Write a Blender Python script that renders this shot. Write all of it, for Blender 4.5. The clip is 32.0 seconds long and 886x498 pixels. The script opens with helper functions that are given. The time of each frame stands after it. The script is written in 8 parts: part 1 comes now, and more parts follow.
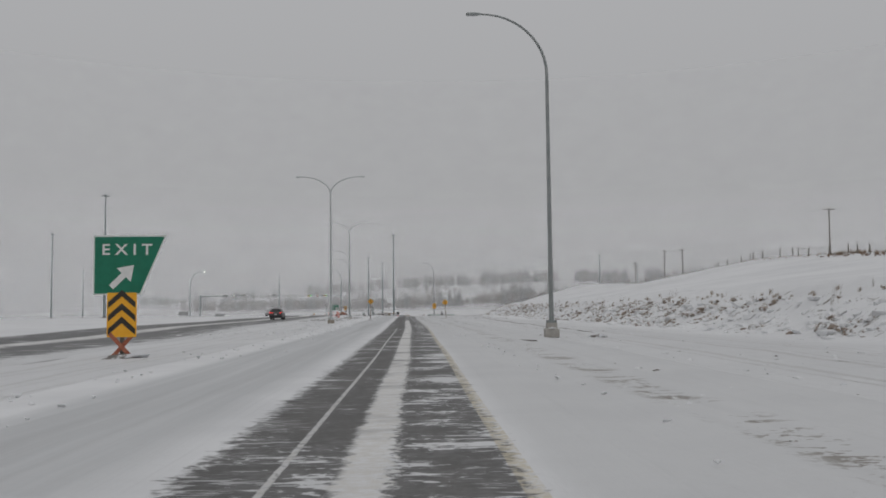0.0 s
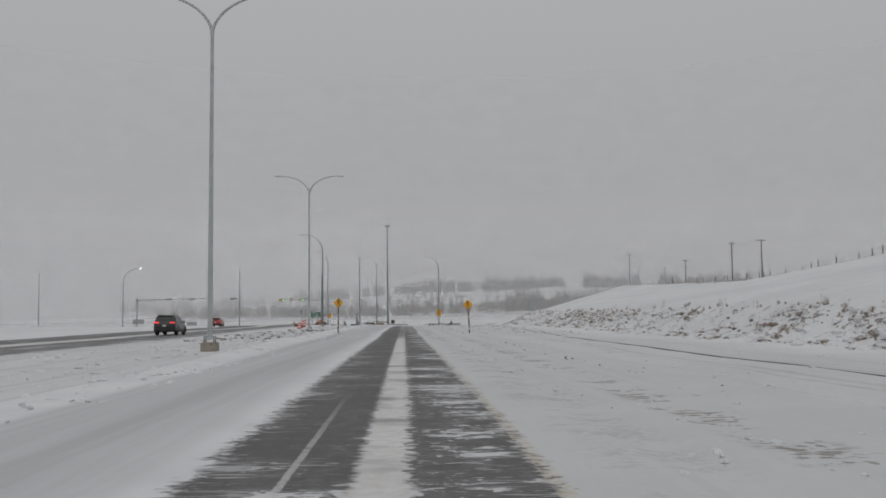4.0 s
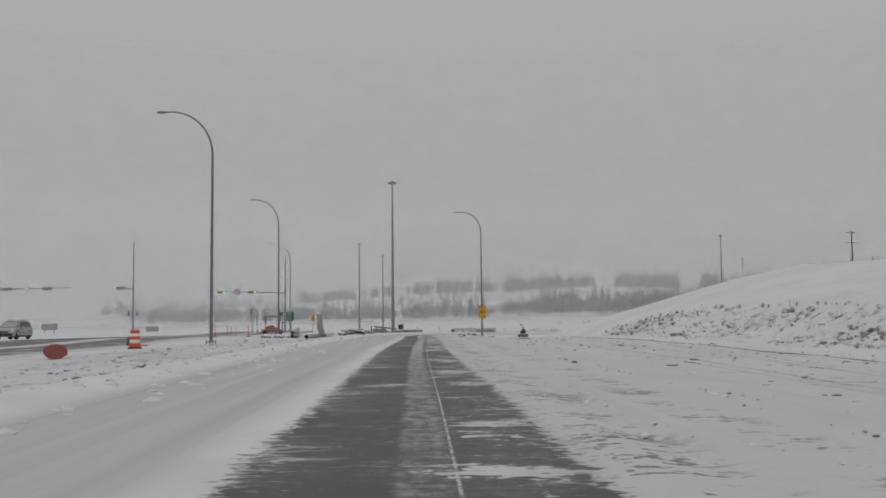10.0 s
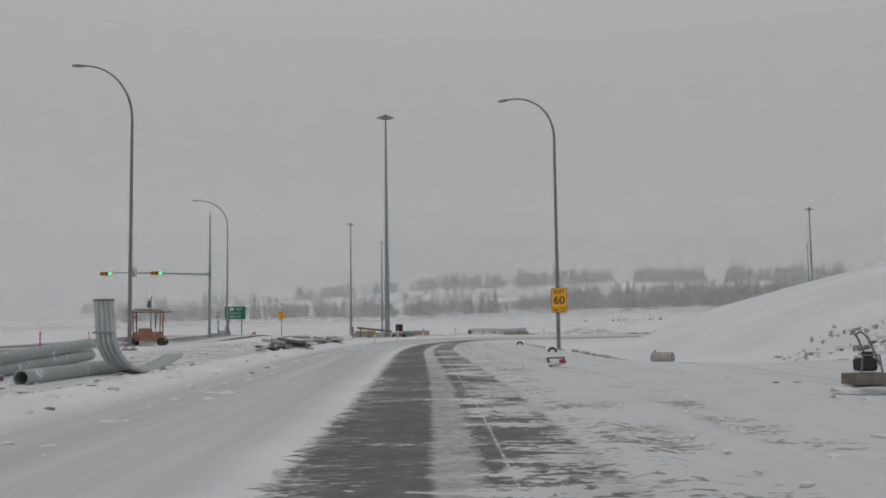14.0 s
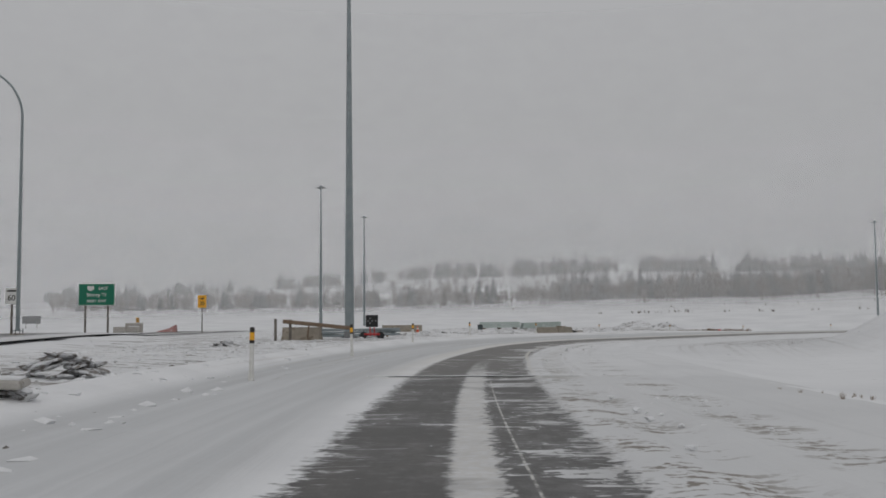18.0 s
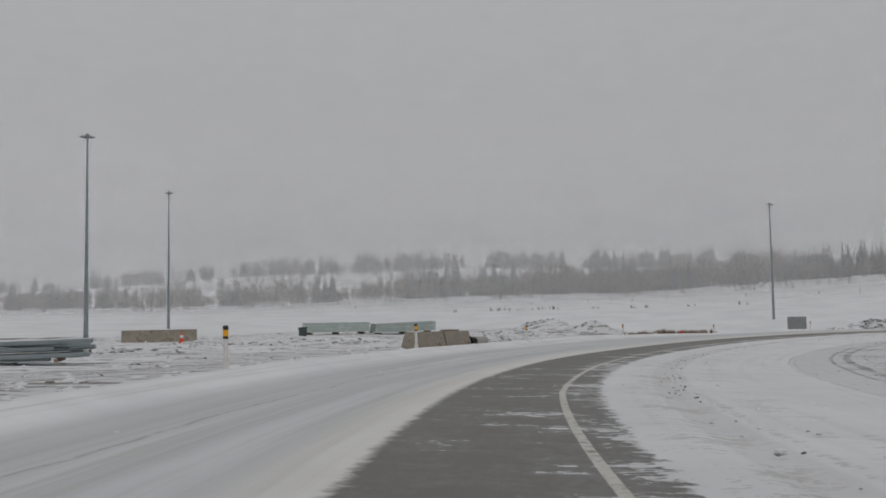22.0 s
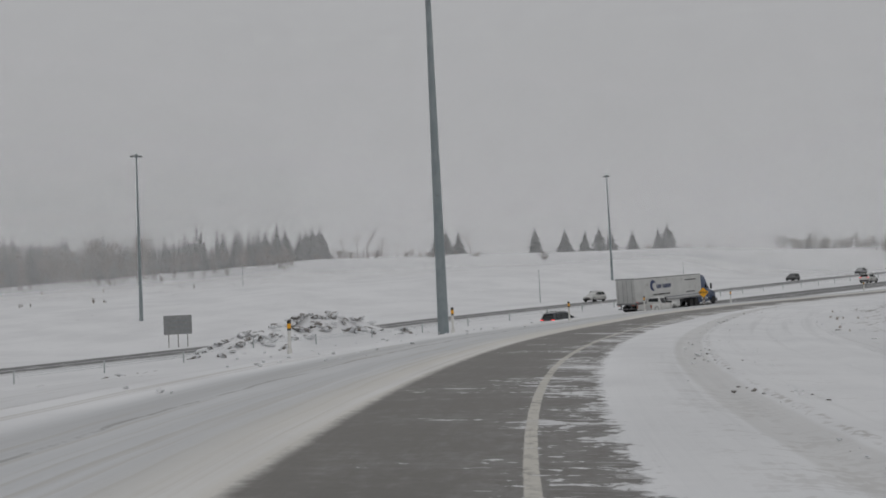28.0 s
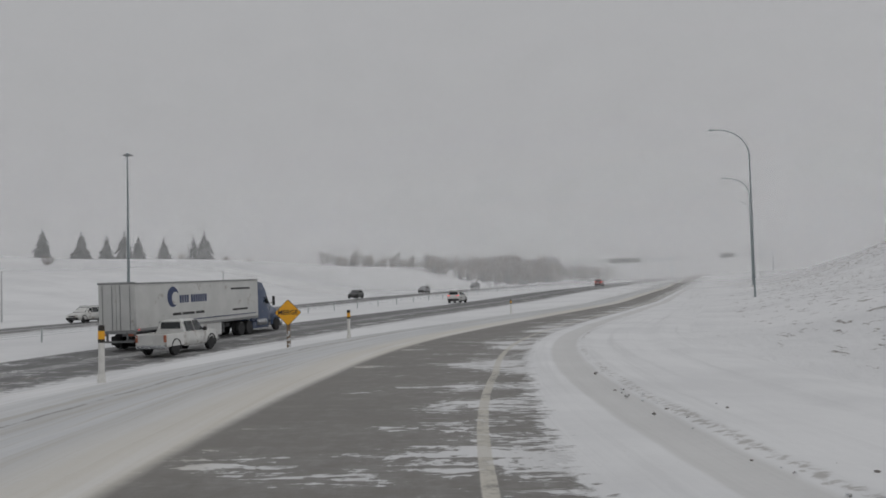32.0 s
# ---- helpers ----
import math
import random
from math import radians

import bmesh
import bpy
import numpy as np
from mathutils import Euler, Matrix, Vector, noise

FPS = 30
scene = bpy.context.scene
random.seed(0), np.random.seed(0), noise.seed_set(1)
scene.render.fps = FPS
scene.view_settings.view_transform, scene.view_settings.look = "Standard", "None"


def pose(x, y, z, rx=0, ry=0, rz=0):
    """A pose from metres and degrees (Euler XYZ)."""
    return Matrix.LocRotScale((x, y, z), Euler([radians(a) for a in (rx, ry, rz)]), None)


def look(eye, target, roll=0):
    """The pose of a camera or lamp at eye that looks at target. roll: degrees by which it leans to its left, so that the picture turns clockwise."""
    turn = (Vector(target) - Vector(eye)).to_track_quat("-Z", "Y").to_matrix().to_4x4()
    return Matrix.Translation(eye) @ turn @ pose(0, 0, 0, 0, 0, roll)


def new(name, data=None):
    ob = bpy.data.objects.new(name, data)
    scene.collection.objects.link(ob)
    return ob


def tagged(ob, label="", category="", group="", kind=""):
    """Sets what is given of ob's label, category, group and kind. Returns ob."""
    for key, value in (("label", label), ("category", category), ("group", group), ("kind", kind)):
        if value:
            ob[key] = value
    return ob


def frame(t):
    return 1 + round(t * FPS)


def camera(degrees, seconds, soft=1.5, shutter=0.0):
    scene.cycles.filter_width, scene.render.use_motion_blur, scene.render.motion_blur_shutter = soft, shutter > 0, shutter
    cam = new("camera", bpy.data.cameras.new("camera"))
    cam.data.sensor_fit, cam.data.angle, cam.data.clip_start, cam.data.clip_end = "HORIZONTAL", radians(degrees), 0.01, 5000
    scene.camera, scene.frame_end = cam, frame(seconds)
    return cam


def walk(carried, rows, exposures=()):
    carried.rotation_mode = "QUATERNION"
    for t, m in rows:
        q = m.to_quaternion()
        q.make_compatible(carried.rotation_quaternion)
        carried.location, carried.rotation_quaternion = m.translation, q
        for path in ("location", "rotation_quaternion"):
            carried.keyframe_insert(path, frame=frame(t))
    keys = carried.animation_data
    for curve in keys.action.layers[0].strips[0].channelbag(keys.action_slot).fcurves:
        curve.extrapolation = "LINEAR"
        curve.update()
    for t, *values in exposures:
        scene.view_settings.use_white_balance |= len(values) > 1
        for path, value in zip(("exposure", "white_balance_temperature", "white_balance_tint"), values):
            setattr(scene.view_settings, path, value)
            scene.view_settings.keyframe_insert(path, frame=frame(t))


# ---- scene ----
cam = camera(49.07, 32.0, soft=1.7)
# seconds, x, y, z, yaw, pitch, roll
ROWS = [
    (0.0, 0.00, 0.00, 1.500, -1.80, 3.96, 0.66),
    (0.5, 0.02, 8.30, 1.524, -1.84, 3.96, 0.76),
    (1.0, 0.01, 16.58, 1.562, -1.86, 4.05, 0.86),
    (1.5, 0.03, 24.86, 1.626, -1.89, 4.15, 0.87),
    (2.0, 0.05, 33.16, 1.707, -1.88, 4.19, 0.80),
    (2.5, -0.00, 41.42, 1.771, -1.86, 4.16, 0.73),
    (3.0, -0.04, 49.62, 1.831, -1.89, 4.25, 0.67),
    (3.5, -0.05, 57.81, 1.887, -1.93, 4.33, 0.63),
    (4.0, -0.06, 65.98, 1.945, -1.92, 4.42, 0.61),
    (4.5, -0.10, 74.16, 2.003, -1.86, 4.50, 0.60),
    (5.0, -0.15, 82.34, 2.061, -1.77, 4.56, 0.60),
    (5.5, -0.24, 90.57, 2.117, -1.66, 4.60, 0.60),
    (6.0, -0.36, 98.85, 2.169, -1.55, 4.61, 0.58),
    (6.5, -0.42, 107.19, 2.224, -1.49, 4.47, 0.55),
    (7.0, -0.48, 115.48, 2.283, -1.44, 4.61, 0.54),
    (7.5, -0.56, 123.78, 2.329, -1.38, 4.60, 0.47),
    (8.0, -0.60, 132.01, 2.378, -1.29, 4.57, 0.42),
    (8.5, -0.62, 140.32, 2.426, -1.20, 4.52, 0.48),
    (9.0, -0.72, 148.48, 2.508, -1.20, 4.59, 0.60),
    (9.5, -0.84, 156.55, 2.600, -1.22, 4.63, 0.64),
    (10.0, -0.95, 164.58, 2.678, -1.20, 4.60, 0.64),
    (10.5, -1.04, 172.59, 2.745, -1.16, 4.57, 0.67),
    (11.0, -1.09, 180.58, 2.802, -1.11, 4.52, 0.75),
    (11.5, -1.18, 188.40, 2.851, -1.09, 4.50, 0.75),
    (12.0, -1.29, 196.10, 2.896, -1.07, 4.46, 0.72),
    (12.5, -1.37, 203.76, 2.947, -1.04, 4.44, 0.69),
    (13.0, -1.42, 211.37, 2.998, -1.01, 4.41, 0.67),
    (13.5, -1.44, 218.94, 3.045, -0.97, 4.43, 0.71),
    (14.0, -1.39, 226.47, 3.087, -0.92, 4.49, 0.77),
    (14.5, -1.34, 233.97, 3.116, -0.96, 4.44, 0.79),
    (15.0, -1.28, 241.43, 3.134, -1.06, 4.39, 0.70),
    (15.5, -1.28, 248.78, 3.140, -1.08, 4.37, 0.48),
    (16.0, -1.35, 256.03, 3.137, -1.14, 4.31, 0.36),
    (16.5, -1.43, 263.18, 3.130, -1.22, 4.23, 0.31),
    (17.0, -1.52, 270.20, 3.118, -1.32, 4.14, 0.32),
    (17.5, -1.59, 277.09, 3.102, -1.42, 4.06, 0.39),
    (18.0, -1.61, 283.84, 3.083, -1.50, 4.01, 0.49),
    (18.5, -1.50, 290.49, 3.054, -1.70, 3.94, 0.55),
    (19.0, -1.29, 297.10, 3.041, -1.90, 3.97, 0.64),
    (19.5, -0.98, 303.66, 3.009, -2.44, 3.86, 0.72),
    (20.0, -0.60, 310.14, 2.966, -3.37, 3.77, 0.74),
    (20.5, -0.05, 316.57, 2.926, -4.72, 3.91, 0.75),
    (21.0, 0.74, 322.97, 2.886, -6.49, 3.91, 0.75),
    (21.5, 1.81, 329.39, 2.844, -8.42, 3.88, 0.83),
    (22.0, 3.11, 335.78, 2.814, -10.86, 3.90, 0.95),
    (22.5, 4.64, 342.17, 2.758, -13.41, 3.84, 1.10),
    (23.0, 6.45, 348.52, 2.684, -16.18, 3.86, 1.40),
    (23.5, 8.51, 354.80, 2.597, -18.68, 3.89, 1.79),
    (24.0, 10.86, 361.07, 2.510, -21.42, 3.87, 2.18),
    (24.5, 13.62, 367.34, 2.420, -24.10, 3.80, 2.47),
    (25.0, 16.70, 373.52, 2.330, -27.14, 3.64, 2.66),
    (25.5, 20.10, 379.51, 2.239, -30.36, 3.53, 2.78),
    (26.0, 23.84, 385.30, 2.158, -33.81, 3.32, 2.85),
    (26.5, 27.80, 390.89, 2.107, -37.44, 3.15, 2.87),
    (27.0, 32.13, 396.18, 2.074, -40.90, 3.02, 2.84),
    (27.5, 36.79, 401.18, 2.053, -44.17, 2.92, 2.78),
    (28.0, 41.75, 405.87, 2.038, -47.24, 2.84, 2.71),
    (28.5, 46.98, 410.27, 2.023, -50.06, 2.79, 2.63),
    (29.0, 52.45, 414.38, 2.004, -52.61, 2.76, 2.57),
    (29.5, 58.20, 418.14, 1.975, -56.48, 2.72, 2.53),
    (30.0, 64.16, 421.61, 1.937, -60.44, 2.72, 2.45),
    (30.5, 70.31, 424.79, 1.889, -64.30, 2.68, 2.32),
    (31.0, 76.61, 427.70, 1.828, -67.68, 2.74, 2.12),
    (31.5, 83.02, 430.40, 1.781, -70.96, 2.77, 1.85),
    (32.0, 89.50, 433.02, 1.744, -74.20, 2.87, 1.48),
]
walk(cam, [(t, pose(x, y, z, 90 + pitch, roll, yaw)) for t, x, y, z, yaw, pitch, roll in ROWS])
# ---- light: heavy overcast in a snowstorm ----
world = bpy.data.worlds.new("overcast")
scene.world = world
world.use_nodes = True
wn, wl = world.node_tree.nodes, world.node_tree.links
wn.clear()
w_out = wn.new("ShaderNodeOutputWorld")
w_bg = wn.new("ShaderNodeBackground")
w_sky = wn.new("ShaderNodeTexSky")
w_sky.sky_type, w_sky.sun_disc = "NISHITA", False
w_sky.sun_elevation, w_sky.sun_rotation = radians(38), radians(160)
w_sky.air_density, w_sky.dust_density, w_sky.ozone_density = 2.0, 8.0, 1.0
w_hsv = wn.new("ShaderNodeHueSaturation")
w_hsv.inputs["Saturation"].default_value, w_hsv.inputs["Value"].default_value = 0.05, 0.05
w_co = wn.new("ShaderNodeTexCoord")
w_sep = wn.new("ShaderNodeSeparateXYZ")
w_ramp = wn.new("ShaderNodeValToRGB")
w_ramp.color_ramp.interpolation = "EASE"
w_ramp.color_ramp.elements[0].position, w_ramp.color_ramp.elements[0].color = 0.12, (0.392, 0.394, 0.404, 1)
w_ramp.color_ramp.elements[1].position, w_ramp.color_ramp.elements[1].color = 1.0, (0.477, 0.481, 0.494, 1)
e_mid = w_ramp.color_ramp.elements.new(0.36)
e_mid.color = (0.427, 0.430, 0.442, 1)
w_mix = wn.new("ShaderNodeMixRGB")
w_mix.inputs[0].default_value = 0.93
wl.new(w_co.outputs["Generated"], w_sep.inputs[0])
wl.new(w_sep.outputs["Z"], w_ramp.inputs[0])
wl.new(w_sky.outputs[0], w_hsv.inputs["Color"])
wl.new(w_hsv.outputs[0], w_mix.inputs[1])
wl.new(w_ramp.outputs[0], w_mix.inputs[2])
wl.new(w_mix.outputs[0], w_bg.inputs["Color"])
wl.new(w_bg.outputs[0], w_out.inputs["Surface"])
w_bg.inputs["Strength"].default_value = 1.0
sun = new("sun", bpy.data.lights.new("sun", "SUN"))
sun.data.energy, sun.data.angle, sun.data.color = 0.3, radians(60), (1.0, 0.985, 0.96)
sun.matrix_world = look((0, 0, 60), (10, 38, 0))


# ---- geometry helpers ----
class Shape:
    """Collects vertices and faces of one part."""

    def __init__(self):
        self.v, self.f = [], []

    def add(self, verts, faces, m=None):
        k = len(self.v)
        self.v += [tuple(m @ Vector(p)) for p in verts] if m else [tuple(p) for p in verts]
        self.f += [tuple(i + k for i in q) for q in faces]
        return self

    def box(self, size, at=(0, 0, 0), ch=0.0, rot=(0, 0, 0)):
        """A box with its edges cut off by ch."""
        a, b, c = (s / 2 for s in size)
        m = pose(*at, *rot)
        if ch <= 0:
            v = [(x, y, z) for x in (-a, a) for y in (-b, b) for z in (-c, c)]
            f = [(0, 1, 3, 2), (4, 6, 7, 5), (0, 4, 5, 1), (2, 3, 7, 6), (0, 2, 6, 4), (1, 5, 7, 3)]
            return self.add(v, f, m)
        ch = min(ch, a * .9, b * .9, c * .9)
        ring = [(-a + ch, -b), (a - ch, -b), (a, -b + ch), (a, b - ch), (a - ch, b), (-a + ch, b), (-a, b - ch), (-a, -b + ch)]
        ins = [(x - math.copysign(ch, x) * (abs(x) > a - ch * .5), y - math.copysign(ch, y) * (abs(y) > b - ch * .5)) for x, y in ring]
        v = [(*p, -c) for p in ins] + [(*p, -c + ch) for p in ring] + [(*p, c - ch) for p in ring] + [(*p, c) for p in ins]
        f = [tuple(range(7, -1, -1)), tuple(range(24, 32))]
        for r in range(3):
            f += [(r * 8 + i, r * 8 + (i + 1) % 8, r * 8 + 8 + (i + 1) % 8, r * 8 + 8 + i) for i in range(8)]
        return self.add(v, f, m)

    def tube(self, pts, radii, seg=10, caps=True):
        """A round bar along points; one radius or one for each point."""
        pts = [Vector(p) for p in pts]
        if not hasattr(radii, "__len__"):
            radii = [radii] * len(pts)
        v, f = [], []
        side = None
        for i, p in enumerate(pts):
            d = (pts[min(i + 1, len(pts) - 1)] - pts[max(i - 1, 0)]).normalized()
            if side is None:
                side = d.orthogonal().normalized()
            side = (side - d * side.dot(d)).normalized()
            up = d.cross(side)
            v += [p + (side * math.cos(2 * math.pi * k / seg) + up * math.sin(2 * math.pi * k / seg)) * radii[i] for k in range(seg)]
        for i in range(len(pts) - 1):
            f += [(i * seg + k, i * seg + (k + 1) % seg, i * seg + seg + (k + 1) % seg, i * seg + seg + k) for k in range(seg)]
        if caps:
            f += [tuple(range(seg - 1, -1, -1)), tuple(range((len(pts) - 1) * seg, len(pts) * seg))]
        return self.add(v, f)

    def lathe(self, prof, seg=16, at=(0, 0, 0), rot=(0, 0, 0)):
        """A profile of (radius, height) turned about z."""
        v = [(r * math.cos(2 * math.pi * k / seg), r * math.sin(2 * math.pi * k / seg), z) for r, z in prof for k in range(seg)]
        f = []
        for i in range(len(prof) - 1):
            f += [(i * seg + k, i * seg + (k + 1) % seg, i * seg + seg + (k + 1) % seg, i * seg + seg + k) for k in range(seg)]
        f += [tuple(range(seg - 1, -1, -1)), tuple(range((len(prof) - 1) * seg, len(prof) * seg))]
        return self.add(v, f, pose(*at, *rot))

    def plate(self, outline, depth, m=None):
        """A flat outline in x and z, given depth along y."""
        n = len(outline)
        v = [(x, -depth / 2, z) for x, z in outline] + [(x, depth / 2, z) for x, z in outline]
        f = [tuple(range(n)), tuple(range(2 * n - 1, n - 1, -1))] + [(i, i + n, (i + 1) % n + n, (i + 1) % n) for i in range(n)]
        return self.add(v, f, m)

    def loft(self, rings, caps=True):
        n = len(rings[0])
        v = [p for r in rings for p in r]
        f = []
        for i in range(len(rings) - 1):
            f += [(i * n + k, i * n + (k + 1) % n, i * n + n + (k + 1) % n, i * n + n + k) for k in range(n)]
        if caps:
            f += [tuple(range(n - 1, -1, -1)), tuple(range((len(rings) - 1) * n, len(rings) * n))]
        return self.add(v, f)

    def mesh(self, name, material, smooth=False):
        me = bpy.data.meshes.new(name)
        me.from_pydata(self.v, [], self.f)
        me.materials.append(material)
        if smooth:
            me.shade_smooth()
            me.set_sharp_from_angle(angle=radians(42))
        return me


def part(name, shape, material, parent, label="", smooth=True):
    ob = new(name, shape.mesh(name, material, smooth))
    ob.parent = parent
    return tagged(ob, label)


def thing(name, label, category, group="", kind="", at=None):
    ob = new(name)
    ob.empty_display_size = 0.3
    if at is not None:
        ob.matrix_basis = at
    return tagged(ob, label, category, group, kind)


def lerp(a, b, t):
    return a + (b - a) * t


def smooth01(a, b, x):
    t = np.clip((np.asarray(x, dtype=float) - a) / (b - a), 0, 1)
    return t * t * (3 - 2 * t)


# ---- material helpers ----
def material(name, rough=0.6, metal=0.0):
    m = bpy.data.materials.new(name)
    m.use_nodes = True
    b = m.node_tree.nodes["Principled BSDF"]
    b.inputs["Roughness"].default_value, b.inputs["Metallic"].default_value = rough, metal
    return m, m.node_tree.nodes, m.node_tree.links, b


def n_noise(nd, lk, vec, scale, detail=4.0, rough=0.55, dist=0.0):
    n = nd.new("ShaderNodeTexNoise")
    n.inputs["Scale"].default_value, n.inputs["Detail"].default_value = scale, detail
    n.inputs["Roughness"].default_value, n.inputs["Distortion"].default_value = rough, dist
    if vec is not None:
        lk.new(vec, n.inputs["Vector"])
    return n.outputs["Fac"]


def n_math(nd, lk, op, a, b=0.0, c=0.0, clamp=False):
    n = nd.new("ShaderNodeMath")
    n.operation, n.use_clamp = op, clamp
    for i, s in enumerate((a, b, c)):
        if isinstance(s, (int, float)):
            n.inputs[i].default_value = s
        else:
            lk.new(s, n.inputs[i])
    return n.outputs[0]


def n_step(nd, lk, x, lo, hi, out_lo=0.0, out_hi=1.0):
    n = nd.new("ShaderNodeMapRange")
    n.interpolation_type = "SMOOTHSTEP"
    lk.new(x, n.inputs[0])
    for i, s in enumerate((lo, hi, out_lo, out_hi)):
        n.inputs[i + 1].default_value = s
    return n.outputs[0]


def n_mix(nd, lk, fac, a, b):
    n = nd.new("ShaderNodeMixRGB")
    for i, s in enumerate((fac, a, b)):
        if isinstance(s, (int, float)):
            n.inputs[i].default_value = s
        elif isinstance(s, tuple):
            n.inputs[i].default_value = (*s, 1)
        else:
            lk.new(s, n.inputs[i])
    return n.outputs[0]


def n_map(nd, lk, vec, scale, rot=(0, 0, 0)):
    n = nd.new("ShaderNodeMapping")
    n.inputs["Scale"].default_value = scale
    n.inputs["Rotation"].default_value = [radians(a) for a in rot]
    lk.new(vec, n.inputs["Vector"])
    return n.outputs[0]


def n_bump(nd, lk, b, height, dist, strength=1.0):
    n = nd.new("ShaderNodeBump")
    n.inputs["Distance"].default_value, n.inputs["Strength"].default_value = dist, strength
    lk.new(height, n.inputs["Height"])
    lk.new(n.outputs[0], b.inputs["Normal"])


def worn(name, c1, c2, rough=0.6, metal=0.0, scale=6.0, bump=0.002, grime=None, grime_at=0.62, fine=40.0, space="Object"):
    """Paint, metal, wood, concrete and the like: two tones, fine grain, stains and relief."""
    m, nd, lk, b = material(name, rough, metal)
    co = nd.new("ShaderNodeTexCoord").outputs[space]
    big, small = n_noise(nd, lk, co, scale, 5), n_noise(nd, lk, co, fine, 3)
    col = n_mix(nd, lk, n_step(nd, lk, big, 0.35, 0.68), c1, c2)
    col = n_mix(nd, lk, n_step(nd, lk, small, 0.3, 0.75, 0, 0.22), col, tuple(x * 0.62 for x in c1))
    if grime:
        g = n_noise(nd, lk, co, scale * 0.7 + 0.6, 7, 0.65)
        col = n_mix(nd, lk, n_step(nd, lk, g, grime_at, grime_at + 0.08), col, grime)
    lk.new(col, b.inputs["Base Color"])
    lk.new(n_step(nd, lk, big, 0.2, 0.8, rough * 0.8, min(1, rough * 1.2)), b.inputs["Roughness"])
    n_bump(nd, lk, b, small, bump)
    return m


def plain_glow(name, color, strength, base=(0.02, 0.02, 0.02)):
    m, nd, lk, b = material(name, 0.25)
    b.inputs["Base Color"].default_value = (*base, 1)
    b.inputs["Emission Color"].default_value = (*color, 1)
    b.inputs["Emission Strength"].default_value = strength
    return m


# ---- materials ----
SNOW_A, SNOW_B, DIRT_A, DIRT_B = (0.80, 0.805, 0.815), (0.715, 0.72, 0.732), (0.24, 0.215, 0.19), (0.13, 0.115, 0.10)


def snow_ground(name, dirty=True):
    """Wind-packed snow. Vertex values: "dirt", soil poking through and, in the works, ridge shade; "across", metres
    from the lane; "tracks", how rutted.
    """
    m, nd, lk, b = material(name, 0.8)
    co = nd.new("ShaderNodeTexCoord").outputs["Object"]
    big = n_noise(nd, lk, co, 0.09, 5)
    wind = n_noise(nd, lk, n_map(nd, lk, co, (0.6, 1.8, 1.0), (0, 0, 24)), 0.9, 6, 0.6, 0.4)
    fine = n_noise(nd, lk, co, 6.0, 5, 0.62)
    lumpy = n_noise(nd, lk, co, 2.2, 5, 0.6, 0.3)
    col = n_mix(nd, lk, n_step(nd, lk, big, 0.35, 0.7), SNOW_A, SNOW_B)
    col = n_mix(nd, lk, n_step(nd, lk, wind, 0.5, 0.8, 0, 0.4), col, (0.60, 0.61, 0.62))
    h = n_math(nd, lk, "ADD", n_math(nd, lk, "MULTIPLY", wind, 0.6), n_math(nd, lk, "MULTIPLY", fine, 0.26))
    h = n_math(nd, lk, "ADD", h, n_math(nd, lk, "MULTIPLY", lumpy, 0.35))
    if dirty:
        at, ac, tr = (nd.new("ShaderNodeAttribute") for _ in range(3))
        at.attribute_name, ac.attribute_name, tr.attribute_name = "dirt", "across", "tracks"
        d = at.outputs["Fac"]
        # driven-over snow is packed and grey, with old tyre tracks running with the lane
        col = n_mix(nd, lk, n_math(nd, lk, "MULTIPLY", tr.outputs["Fac"], 0.5), col, (0.53, 0.535, 0.54))
        cx = nd.new("ShaderNodeCombineXYZ")
        lk.new(ac.outputs["Fac"], cx.inputs[0])
        rut = n_noise(nd, lk, cx.outputs[0], 1.9, 4, 0.6)
        rut = n_math(nd, lk, "ADD", n_math(nd, lk, "MULTIPLY", rut, 0.8), n_math(nd, lk, "MULTIPLY", lumpy, 0.2))
        groove = n_math(nd, lk, "MULTIPLY", n_step(nd, lk, rut, 0.50, 0.60), tr.outputs["Fac"])
        col = n_mix(nd, lk, n_math(nd, lk, "MULTIPLY", groove, 0.45), col, (0.40, 0.385, 0.36))
        h = n_math(nd, lk, "SUBTRACT", h, n_math(nd, lk, "MULTIPLY", groove, 0.5))
        clump = n_noise(nd, lk, n_map(nd, lk, co, (0.32, 1.15, 1.0), (0, 0, 14)), 1.5, 7, 0.60, 0.6)
        speck = n_noise(nd, lk, co, 6.5, 4, 0.7)
        s = n_math(nd, lk, "ADD", n_math(nd, lk, "MULTIPLY", clump, 0.74), n_math(nd, lk, "MULTIPLY", speck, 0.26))
        s = n_math(nd, lk, "ADD", s, n_math(nd, lk, "MULTIPLY", d, 0.17))
        s = n_math(nd, lk, "ADD", s, n_math(nd, lk, "MULTIPLY", groove, 0.07))
        mask = n_step(nd, lk, s, 0.655, 0.70)
        soil = n_mix(nd, lk, n_step(nd, lk, speck, 0.35, 0.65), DIRT_A, DIRT_B)
        col = n_mix(nd, lk, n_math(nd, lk, "MULTIPLY", mask, 0.85), col, soil)
    lk.new(col, b.inputs["Base Color"])
    n_bump(nd, lk, b, h, 0.22, 0.9)
    return m


